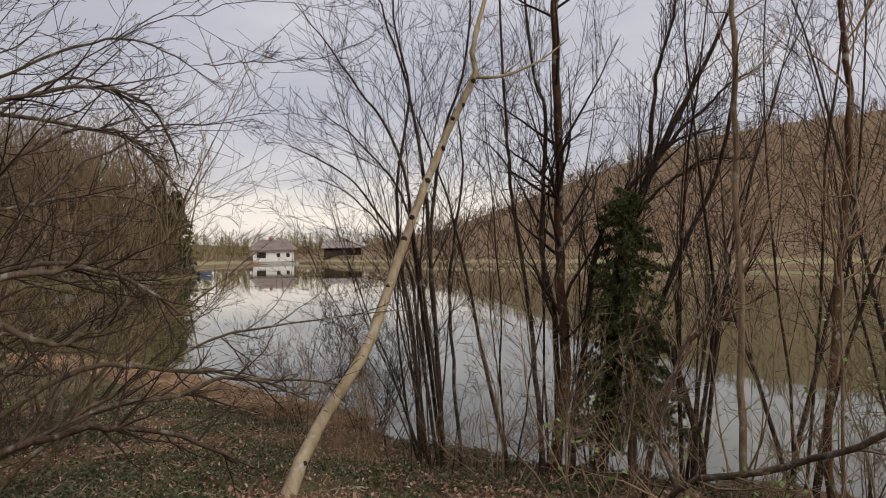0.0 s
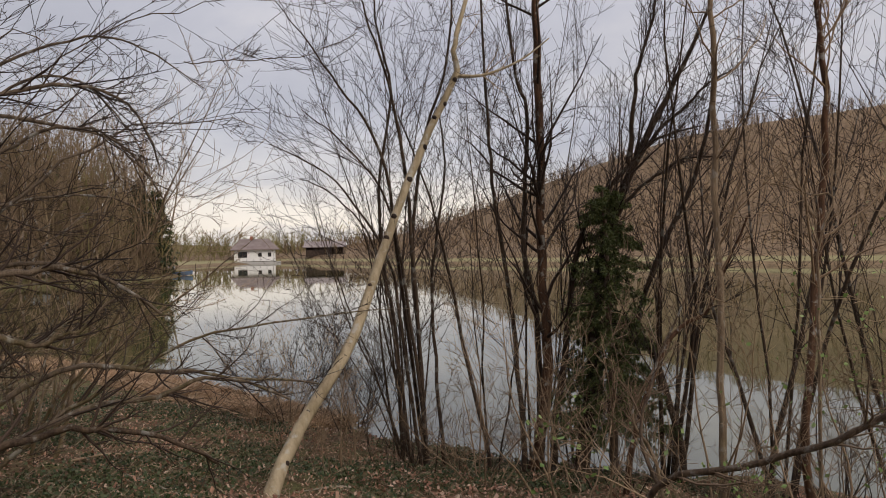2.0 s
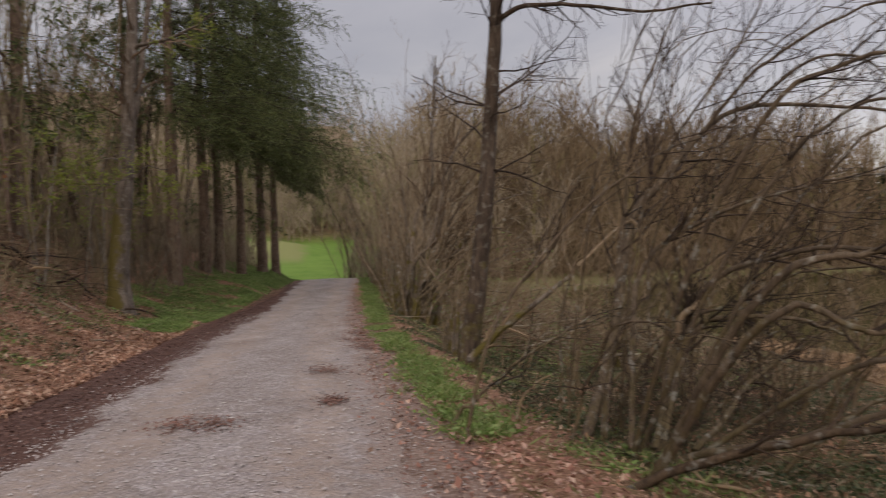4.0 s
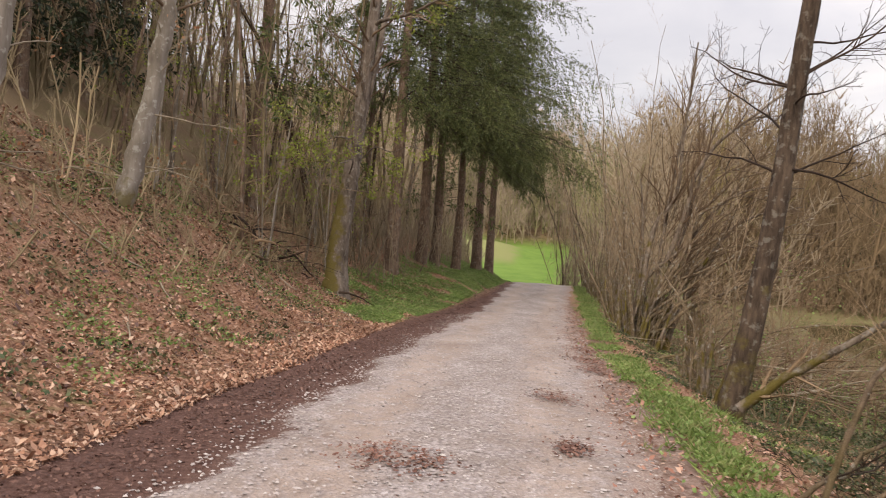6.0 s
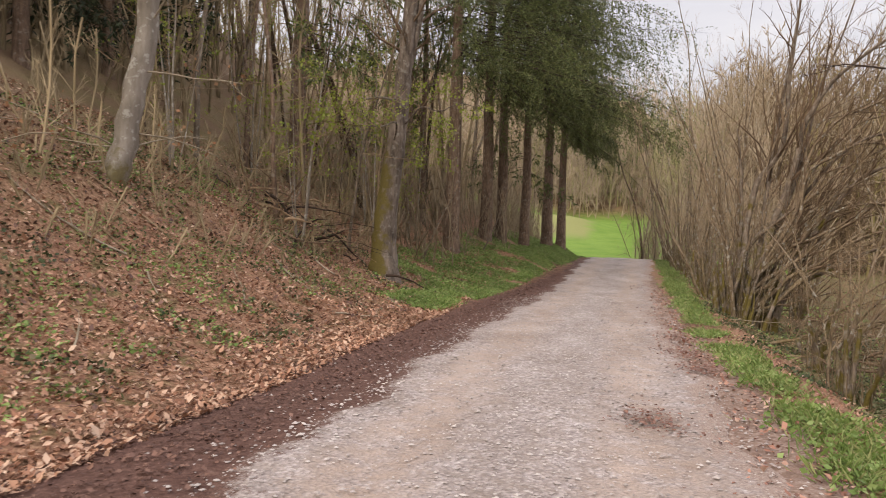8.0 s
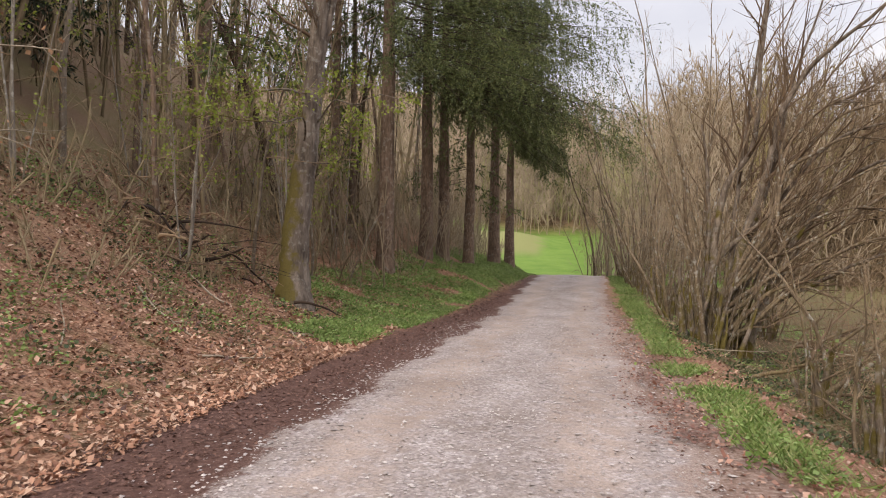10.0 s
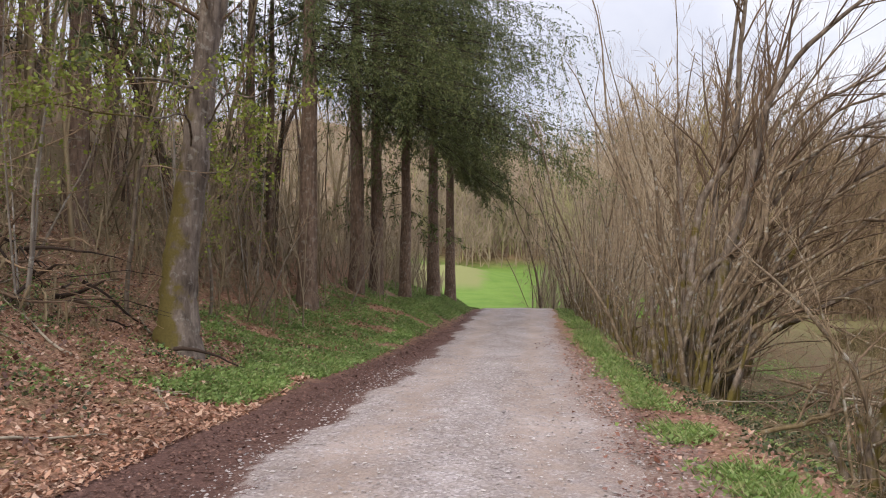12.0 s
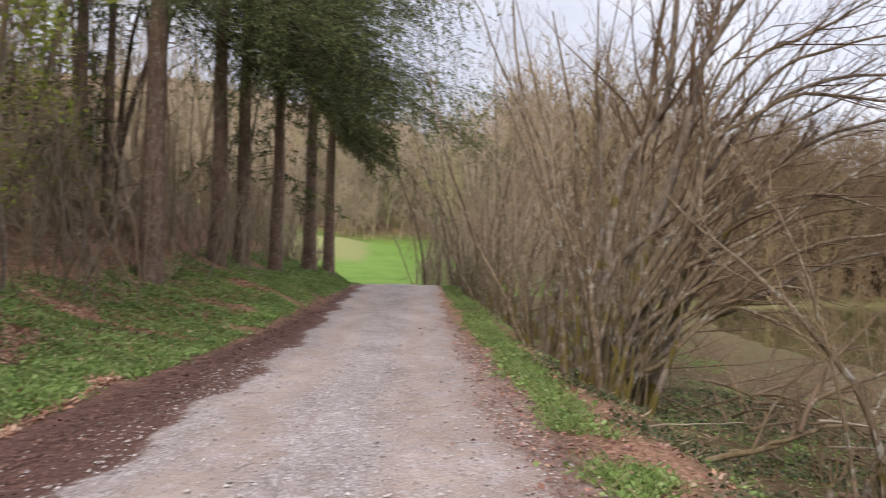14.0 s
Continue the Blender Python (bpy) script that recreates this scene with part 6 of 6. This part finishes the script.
def box(bm, x0, x1, y0, y1, z0, z1):
    v = [bm.verts.new(p) for p in ((x0, y0, z0), (x1, y0, z0), (x1, y1, z0), (x0, y1, z0), (x0, y0, z1), (x1, y0, z1), (x1, y1, z1), (x0, y1, z1))]
    for f in ((3, 2, 1, 0), (4, 5, 6, 7), (0, 1, 5, 4), (1, 2, 6, 5), (2, 3, 7, 6), (3, 0, 4, 7)):
        bm.faces.new([v[k] for k in f])


def box_part(name, parent, material, x0, x1, y0, y1, z0, z1, label=""):
    bm = bmesh.new()
    box(bm, x0, x1, y0, y1, z0, z1)
    bmesh.ops.bevel(bm, geom=bm.edges[:], offset=min(x1 - x0, y1 - y0, z1 - z0) * 0.06, segments=1)
    return part(name, bm, material, parent, label)


def window_part(parent, x, z, w, h, y=0.0):
    win = box_part("window", parent, DARK_WOOD, x - w / 2, x + w / 2, y - 0.05, y + 0.06, z, z + h, "dark brown window frame")
    half = w / 2
    for k in range(2):
        box_part("pane", win, WINDOW_GLASS, x - half + 0.07 + k * half, x - 0.05 + k * half, y - 0.07, y - 0.045, z + 0.08, z + h - 0.08)


def hip_roof(parent, x0, x1, y0, y1, z, rise, hip, material, lip=0.18, name="roof"):
    bm = bmesh.new()
    mid_y = (y0 + y1) / 2
    eave = [bm.verts.new(p) for p in ((x0, y0, z), (x1, y0, z), (x1, y1, z), (x0, y1, z))]
    under = [bm.verts.new((v.co.x, v.co.y, z - lip)) for v in eave]
    r0, r1 = bm.verts.new((x0 + hip, mid_y, z + rise)), bm.verts.new((x1 - hip, mid_y, z + rise))
    bm.faces.new((eave[0], eave[1], r1, r0))
    bm.faces.new((eave[2], eave[3], r0, r1))
    bm.faces.new((eave[1], eave[2], r1))
    bm.faces.new((eave[3], eave[0], r0))
    for k in range(4):
        bm.faces.new((under[k], under[(k + 1) % 4], eave[(k + 1) % 4], eave[k]))
    bm.faces.new(under[::-1])
    return part(name, bm, material, parent)


def house():
    top = thing("house", (160.4, 155.1, float(soil(160.4, 155.1)) + 0.25), "white two-storey lakeside house under a grey-brown hipped roof", "house")
    top.rotation_euler, top.scale = (0, 0, radians(-44)), (1.28, 1.28, 1.2)
    box_part("wall", top, PLASTER, -4.5, 4.5, 0, 8, -0.5, 3.3)
    box_part("plinth", top, DARK_WOOD, -4.6, 4.6, -0.12, 8.1, -0.5, 0.25, "dark stone plinth")
    hip_roof(top, -5.4, 5.4, -0.9, 8.9, 3.1, 2.6, 2.2, ROOF_TILE)
    box_part("chimney", top, BRICK_RED, -0.9, -0.3, 3.4, 4.0, 4.6, 6.3)
    window_part(top, -2.7, 1.15, 2.0, 1.4)
    window_part(top, 1.1, 1.3, 0.75, 1.0)
    window_part(top, 3.2, 1.3, 0.75, 1.0)
    terrace = box_part("terrace", top, mottled("pale_concrete", (0.38, 0.36, 0.33), (0.46, 0.44, 0.41), 1.0), -6.5, 5.5, -3.0, -0.12, -0.6, 0.12)
    for k in range(9):
        box_part("rail_post", terrace, DARK_WOOD, -6.3 + 1.45 * k, -6.22 + 1.45 * k, -2.95, -2.87, 0.1, 0.75)


def boathouse():
    top = thing("boathouse", (166.0, 134.0, float(soil(166.0, 134.0))), "low open-fronted wooden shed with a grey roof by the lake", "shed")
    top.rotation_euler, top.scale = (0, 0, radians(-50)), (1.15, 1.1, 0.92)
    box_part("back_wall", top, DARK_WOOD, -4.6, 4.6, 3.4, 3.6, -0.6, 2.6)
    box_part("side_wall", top, DARK_WOOD, -4.6, -4.4, 0.0, 3.4, -0.6, 2.4)
    box_part("front_wall", top, DARK_WOOD, -4.4, 1.2, 0.15, 0.3, -0.6, 1.5)
    for k in range(5):
        box_part("post", top, DARK_WOOD, -4.5 + 2.2 * k, -4.3 + 2.2 * k, -0.1, 0.1, -0.6, 2.35)
    hip_roof(top, -5.2, 5.2, -0.7, 4.2, 2.35, 1.7, 0.3, mottled("weathered_grey_roof", (0.24, 0.20, 0.19), (0.33, 0.28, 0.265), 0.8, 0.85, 0.15))


def boat():
    top = thing("rowing_boat", (76.2, 88.6, WATER + 0.02), "small blue boat lying at the wooded shore", "boat")
    top.rotation_euler, top.scale = (0, 0, radians(-52)), (0.85, 0.85, 0.85)
    n, m = 13, 9
    u, v = np.meshgrid(np.linspace(-1, 1, n), np.linspace(-1, 1, m), indexing="ij")
    wide = 0.75 * (1 - 0.75 * np.clip(u, 0, 1) ** 2.2) * (1 - 0.2 * np.clip(-u, 0, 1))
    shape = np.stack([u * 2.1, v * wide, 0.62 * np.abs(v) ** 2.2 + 0.22 * np.clip(u, 0, 1) ** 2 - 0.05], -1)
    inner = shape * np.array([0.95, 0.9, 1]) + [0, 0, 0.06]
    i, j = np.meshgrid(np.arange(n - 1), np.arange(m - 1), indexing="ij")
    q = np.stack([i * m + j, (i + 1) * m + j, (i + 1) * m + j + 1, i * m + j + 1], -1).reshape(-1, 4)
    obj("hull", Geo().put(shape, q).put(inner, q[:, ::-1]).mesh("hull"), BLUE_PAINT, top)
    for k in (-0.9, 0.3):
        box_part("thwart", top, DARK_WOOD, k, k + 0.28, -0.62, 0.62, 0.36, 0.42)


def car(x, y, turn, label):
    top = thing("parked_car", (x, y, float(soil(x, y))), label, "car", "cars by the far shore")
    top.rotation_euler = (0, 0, radians(turn))
    bm = bmesh.new()
    side = ((-2.1, 0.35), (-2.1, 0.85), (-1.75, 0.98), (-1.25, 1.45), (0.45, 1.47), (1.05, 1.0), (1.95, 0.85), (2.1, 0.6), (2.1, 0.35))
    a = [bm.verts.new((px, -0.85 if pz < 1.1 else -0.68, pz)) for px, pz in side]
    b = [bm.verts.new((px, 0.85 if pz < 1.1 else 0.68, pz)) for px, pz in side]
    bm.faces.new(a)
    bm.faces.new(b[::-1])
    for k in range(len(side)):
        l = (k + 1) % len(side)
        bm.faces.new((a[l], a[k], b[k], b[l]))
    body = part("body", bm, WHITE_PAINT, top)
    for s in (-1, 1):
        box_part("side_window", body, WINDOW_GLASS, -1.1, 0.5, s * 0.74 - 0.03, s * 0.74 + 0.03, 1.05, 1.36)
        for px in (-1.3, 1.3):
            bm = bmesh.new()
            bmesh.ops.create_cone(bm, cap_ends=True, segments=16, radius1=0.32, radius2=0.32, depth=0.22, matrix=pose(px, s * 0.78, 0.32, 90))
            part("wheel", bm, RUBBER, top)


house()
boathouse()
boat()
car(72.5, 88.0, 20, "silver car parked under the trees across the lake")
car(52.0, 83.0, -30, "pale car parked among the trees across the lake")
car(61.5, 84.0, 10, "silver car parked under the trees across the lake")

# ---- leaf litter, herbs, gravel: too many to count ----


def lay(rng, X, Y, size, wide, tilt, lift=0.012):
    """Leaves lying about on the ground."""
    N = len(X)
    at = np.stack([X, Y, soil(X, Y) + lift + 0.02 * rng.random(N)], 1)
    a = 2 * np.pi * rng.random(N)
    D = np.stack([np.cos(a), np.sin(a), rng.normal(0, tilt, N)], 1) * (size * (0.55 + 0.8 * rng.random(N)))[:, None]
    W = np.stack([-np.sin(a), np.cos(a), rng.normal(0, tilt, N)], 1) * (np.linalg.norm(D, axis=1) * wide)[:, None]
    return at, D, W, size * rng.normal(0.05, 0.12, N)


def carpet(name, label, category, material, clouds):
    g = Geo()
    for args in clouds:
        g.blades(*args)
    return tagged(obj(name, g.mesh(name, False), material, kind="stuff"), label=label, category=category)


rng = np.random.default_rng(400)


def patchy(X, Y, scale, level, seed):
    keep = np.array([noise.noise((x * scale + seed, y * scale, seed * 0.7)) for x, y in zip(X, Y)]) > level
    return X[keep], Y[keep]


X1 = -3.95 - 7.5 * rng.random(80000) ** 1.45
Y1 = 3 + 31 * rng.random(80000) ** 1.1
X1 = np.where(Y1 > 21, np.minimum(X1, lerp(Y1, (21, 28, 34), (-3.4, -2.95, -2.75)) - 0.7 * rng.random(80000)), X1)
XS, YS = rng.normal(1.0, 0.45, 11000).clip(-0.1, 3), 1 + 29 * rng.random(11000) ** 2.2
X3, Y3 = 1.4 + 8.7 * rng.random(52000) ** 0.8, np.where(rng.random(52000) < 0.85, rng.uniform(-2.5, 14, 52000), rng.uniform(14, 32, 52000))
carpet("leaf_litter", "carpet of fallen tan and rust-brown beech leaves", "leaves", LITTER, [lay(rng, X1, Y1, 0.058, 0.27, 0.42), lay(rng, X3, Y3, 0.034, 0.28, 0.6)])
Y1 = rng.uniform(2, 44, 14000)
X1 = rng.normal(-2.02, 0.26, 14000) + gravel_mid(Y1) + 1.5 - gravel_half(Y1)
X2, Y2 = rng.normal(0.45, 0.35, 2200), rng.uniform(2, 34, 2200)
blots = [(-0.46, 11.7, 0.16), (-1.9, 8.3, 0.14), (-1.5, 8.2, 0.12), (0.23, 15.75, 0.18), (0.3, 14.6, 0.16), (-0.35, 9.2, 0.10), (0.35, 17.6, 0.2), (0.55, 19.5, 0.25)]
X4 = np.concatenate([rng.normal(x, s, 260) for x, y, s in blots])
Y4 = np.concatenate([rng.normal(y, s * 1.6, 260) for x, y, s in blots])
# the lay on the slope paints shaded gaps in the litter as dark leaves
carpet("leaf_crumbs", "dark damp crumbs of rotted leaves beside the gravel, shaded gaps in the slope litter", "leaves", LITTER_DARK, [lay(rng, X1, Y1, 0.032, 0.45, 0.3, 0.006), lay(rng, X2, Y2, 0.032, 0.45, 0.3, 0.012), lay(rng, -4.4 - 6 * rng.random(9000), rng.uniform(4, 26, 9000), 0.06, 0.3, 0.5, 0.014)])
XB, YB = patchy(4.3 + 3.4 * rng.random(3600), rng.uniform(-1, 5, 3600), 0.7, -0.02, 31.0)
carpet("bank_leaves", "pale pinkish-tan fallen leaves among the ivy", "leaves", LITTER, [lay(rng, XB, YB, 0.055, 0.34, 0.4, 0.03)])
carpet("shoulder_leaves", "reddish fallen leaves along the track's shoulder", "leaves", LITTER_SHOULDER, [lay(rng, XS, YS, 0.05, 0.3, 0.4)])
carpet("leaf_blots", "reddish patches of trodden leaves on the gravel", "leaves", LITTER_RED, [lay(rng, X4, Y4, 0.038, 0.45, 0.2, 0.046)])


def tufts(rng, X, Y, per, spread, high, size, wide, lean=0.9):
    """Low herbs: leaves that rise and bend from many small centres."""
    x = np.repeat(X, per) + rng.normal(0, spread, len(X) * per)
    y = np.repeat(Y, per) + rng.normal(0, spread, len(X) * per)
    N = len(x)
    at = np.stack([x, y, soil(x, y) + high * rng.random(N) * 0.7], 1)
    a = 2 * np.pi * rng.random(N)
    D = unit(np.stack([np.cos(a) * lean, np.sin(a) * lean, 0.2 + 0.6 * rng.random(N)], 1)) * (size * (0.5 + 0.9 * rng.random(N)))[:, None]
    W = unit(np.cross(D, rng.standard_normal((N, 3)))) * (np.linalg.norm(D, axis=1) * wide)[:, None]
    return at, D, W, 0.1 * size * rng.random(N)


rng = np.random.default_rng(410)
Ya = rng.uniform(7.0, 46, 2200)
Xa, Ya = patchy(0.98 + lerp(Ya, (0, 20, 28, 45), (0.02, -0.08, 0.25, 0.95)) + rng.normal(0, 0.14, 2200), Ya, 1.1, np.where((Ya > 16.4) & (Ya < 20.4), 0.05, -0.28), 3.0)
Yb = 20 + 32 * rng.random(6500) ** 0.9
Xb, Yb = patchy(lerp(Yb, (18, 25, 32, 40, 50), (-4.5, -3.75, -3.25, -2.75, -2.3)) - (1.0 + 2.3 * sstep(Yb, 22.5, 25.5)) * rng.random(6500) ** 1.3, Yb, 0.7, -0.32, 7.0)
Xc, Yc = patchy(-4.9 - 6 * rng.random(6200), rng.uniform(4, 24, 6200), 1.1, 0.02, 11.0)
Xd, Yd = patchy(1.2 + 1.4 * rng.random(260), rng.uniform(3, 13, 260), 0.8, 0.05, 13.0)
Xe, Ye = patchy(1.9 + 6 * rng.random(2400), rng.uniform(14, 36, 2400), 0.5, -0.12, 15.0)
carpet("herbs", "fresh green woodland herbs along the verge", "herbs", HERB,
       [tufts(rng, Xa, Ya, 10, 0.09, 0.09, 0.05, 0.36, 1.5), tufts(rng, Xb, Yb, 14, 0.11, 0.09, 0.06, 0.34, 1.5), tufts(rng, Xc, Yc, 6, 0.09, 0.05, 0.05, 0.36, 1.5), tufts(rng, Xd, Yd, 9, 0.08, 0.06, 0.055, 0.3, 1.5), tufts(rng, Xe, Ye, 12, 0.13, 0.07, 0.045, 0.3, 1.5)])
carpet("grass", "short green grass blades along the track's edge", "grass", GRASS,
       [tufts(rng, Xa, Ya, 9, 0.09, 0.02, 0.13, 0.05, 0.6), tufts(rng, Xb, Yb, 5, 0.1, 0.02, 0.13, 0.05, 0.6), tufts(rng, Xd, Yd, 10, 0.1, 0.02, 0.12, 0.05, 0.6)])
Xf, Yf = patchy(1.8 + 8.2 * rng.random(17000), rng.uniform(-2, 16, 17000), 0.8, -0.16, 21.0)
Xg, Yg = patchy(-4.8 - 6 * rng.random(2200), rng.uniform(5, 24, 2200), 0.9, 0.0, 23.0)
Xh, Yh = patchy(1.35 + 5 * rng.random(3600), rng.uniform(15, 27, 3600), 0.7, -0.1, 27.0)
carpet("ivy", "dark green ivy creeping over the bank", "ivy", IVY, [tufts(rng, Xf, Yf, 8, 0.14, 0.07, 0.036, 0.45), tufts(rng, Xg, Yg, 7, 0.12, 0.06, 0.05, 0.42), tufts(rng, Xh, Yh, 8, 0.13, 0.08, 0.045, 0.42)])
Xs, Ys = 1.8 + 8.0 * rng.random(3600), rng.uniform(-1.5, 30, 3600)
carpet("dead_stalks", "thin dry grass stalks and twiglets over the bank", "stalks", STALK, [tufts(rng, Xs, Ys, 5, 0.16, 0.03, 0.17, 0.018, 1.3)])
ry = rng.uniform(8.0, 22, 5200)
rx = west_shore(ry) - 0.2 - 1.3 * rng.random(5200) ** 1.5 * np.interp(ry, (8, 11), (0.3, 1))
carpet("dry_reeds", "flattened straw-coloured reeds along the waterline", "reeds", REED, [tufts(rng, rx, ry, 5, 0.12, 0.05, 0.32, 0.03, 1.4)])


def gravel():
    rng = np.random.default_rng(420)
    N = 15000
    y = 2.5 + 24 * rng.random(N) ** 1.2
    u = np.where(rng.random(N) < 0.4, rng.beta(0.7, 0.7, N), rng.normal(0.5, 0.16, N).clip(0, 1))
    x = gravel_mid(y) - 1.7 + 3.45 * u + np.where(rng.random(N) < 0.06, rng.normal(-0.5, 0.4, N), 0)
    stray = rng.random(N) < 0.24
    x = np.where(stray, gravel_mid(y) + np.where(rng.random(N) < 0.6, -1.6, 1.6) + rng.normal(0, 0.26, N), x)
    s = (0.007 + 0.014 * rng.random(N) ** 2.2) * np.where(stray, 1.15, 1.0) + np.where(rng.random(N) < 0.06, 0.014 * rng.random(N), 0)
    base = np.array([(1, 0, 0), (-1, 0, 0), (0, 1, 0), (0, -1, 0), (0, 0, 0.45), (0, 0, -0.5)], float)
    faces = np.array([(0, 2, 4), (2, 1, 4), (1, 3, 4), (3, 0, 4), (2, 0, 5), (1, 2, 5), (3, 1, 5), (0, 3, 5)])
    a = rng.random(N) * 6.3
    rot = np.stack([np.stack([np.cos(a), -np.sin(a), 0 * a], -1), np.stack([np.sin(a), np.cos(a), 0 * a], -1), np.stack([0 * a, 0 * a, 1 + 0 * a], -1)], 1)
    shape = base[None] * (0.6 + 0.7 * rng.random((N, 6, 1)))
    verts = np.einsum("nij,nkj->nki", rot, shape) * s[:, None, None]
    U = ((x - gravel_mid(y)) / gravel_half(y) + 1) / 2
    z = ground_z(x, y) + np.where((U > 0) & (U < 1), 0.02 + 0.035 * (1 - (2 * U - 1) ** 2), 0.0) + s * 0.25
    verts += np.stack([x, y, z], -1)[:, None]
    tris = (faces[None] + 6 * np.arange(N)[:, None, None]).reshape(-1, 3)
    g = Geo().put(verts.reshape(-1, 3), None, tris)
    tagged(obj("gravel_stones", g.mesh("gravel_stones", False), STONES, kind="stuff"), label="loose pale limestone chippings on the track", category="gravel")


gravel()


def sticks():
    rng = np.random.default_rng(430)
    for n in range(46):
        if n < 26:
            x, y, long = -5.0 - 3.5 * rng.random(), rng.uniform(9, 24), rng.uniform(0.4, 2.0)
        else:
            x, y, long = rng.uniform(1.5, 6.5), rng.uniform(1.5, 12), rng.uniform(0.4, 1.6)
        a = rng.uniform(0, 2 * np.pi)
        d = np.array([np.cos(a), np.sin(a)])
        s = np.linspace(0, long, 9)
        px, py = x + d[0] * s, y + d[1] * s + 0.04 * np.sin(s * 4 + n)
        P = np.stack([px, py, soil(px, py) + 0.02 + 0.015 * rng.random(9)], 1)[None]
        R = np.linspace(0.016, 0.006, 9)[None] * rng.uniform(0.6, 1.4)
        g = Geo().tubes(P, R, 6)
        P1, R1 = sprout(rng, P, R, 3, angle=40, share=0.3, n=4, lift=0.02)
        g.tubes(P1, np.maximum(R1, 0.002), 4)
        ob = obj("fallen_stick", g.mesh("fallen_stick"), TWIG_PALE if n % 3 else TWIG_BROWN)
        tagged(ob, "dead fallen stick lying on the leaf litter", "stick", "fallen sticks")


sticks()


def brush_pile():
    rng = np.random.default_rng(440)
    x, y = -7.8, 21.2
    top = thing("brush_pile", (x, y, float(soil(x, y))), "heap of dead cut branches at the foot of the slope", "branches")
    B = 76
    start = np.stack([rng.normal(-0.3, 0.7, B), rng.normal(0, 0.9, B), 0.05 + 0.5 * rng.random(B)], 1)
    start[:, 2] += soil(x + start[:, 0], y + start[:, 1]) - top.location.z
    way = np.stack([0.5 + rng.normal(0, 0.8, B), rng.normal(0, 0.9, B), rng.normal(-0.05, 0.22, B)], 1)
    P, R = grow(rng, start, way, rng.uniform(0.5, 1.9, B), 0.006 + 0.04 * rng.random(B) ** 2.5, 0.004, 9, 0.15, -0.02)
    for b in range(B):
        obj("branch", Geo().tubes(P[b:b + 1], R[b:b + 1], 6).mesh("branch"), (TWIG_MID, TWIG_DARK, TWIG_BROWN)[b % 3], top)


brush_pile()


def dead_wood(seed, x, y, B, label):
    """A low tangle of dead grey branches below the track."""
    rng = np.random.default_rng(seed)
    top = thing("dead_branches", (x, y, float(soil(x, y))), label, "branches", "dead wood below the track")
    start = np.stack([rng.normal(0, 0.9, B), rng.normal(0, 1.4, B), 0.05 + 0.7 * rng.random(B)], 1)
    start[:, 2] += soil(x + start[:, 0], y + start[:, 1]) - top.location.z
    way = np.stack([0.9 + rng.normal(0, 0.5, B), rng.normal(0, 0.8, B), rng.normal(0.08, 0.3, B)], 1)
    P, R = grow(rng, start, way, rng.uniform(0.9, 2.8, B), rng.uniform(0.008, 0.028, B), 0.005, 9, 0.09, -0.02)
    P[:, :, 2] = np.maximum(P[:, :, 2], soil(x + P[:, :, 0], y + P[:, :, 1]) - top.location.z + 0.02)
    for b in range(B):
        stem = obj("branch", Geo().tubes(P[b:b + 1], R[b:b + 1], 6).mesh("branch"), (TWIG_PALE, TWIG_MID, BARK_HAZEL_OLD)[b % 3], top)
        P1, R1 = sprout(rng, P[b:b + 1], R[b:b + 1], 7, angle=45, share=0.3, n=4)
        obj("spray", Geo().tubes(P1, np.maximum(R1, 0.003), 3).mesh("spray"), TWIG_MID, stem, kind="stuff")


top = thing("fallen_bough", (2.15, 20.39, float(soil(2.15, 20.39))), "grey-brown dead bough lying across the ditch below the track", "branch")
boughs(np.random.default_rng(458), top, [[(2.15, 20.39, -0.41), (2.84, 20.25, -0.22), (3.04, 20.21, 0.03), (3.27, 20.16, 0.22), (3.72, 20.06, 0.4), (4.02, 20.0, 0.51)], [(2.67, 20.29, -0.27), (3.21, 20.17, -0.05), (3.73, 20.06, 0.03), (4.03, 20.0, 0.08)], [(2.57, 20.31, -0.32), (2.83, 20.25, 0.31), (3.03, 20.21, 0.53), (3.33, 20.15, 0.95)]], [(0.032, 0.014), (0.022, 0.012), (0.014, 0.008)], (7, 4), (0.25, 0.4), BARK_HAZEL_OLD, TWIG_MID, 18, sides=7)
for seed, x, y, B in ((450, 3.4, 19.0, 28), (451, 4.4, 20.8, 28), (452, 3.5, 16.6, 14), (453, 5.8, 19.6, 22), (454, 3.9, 22.4, 16), (455, 6.6, 22.6, 18)):
    dead_wood(seed, x, y, B, "tangle of dead grey branches lying below the track")
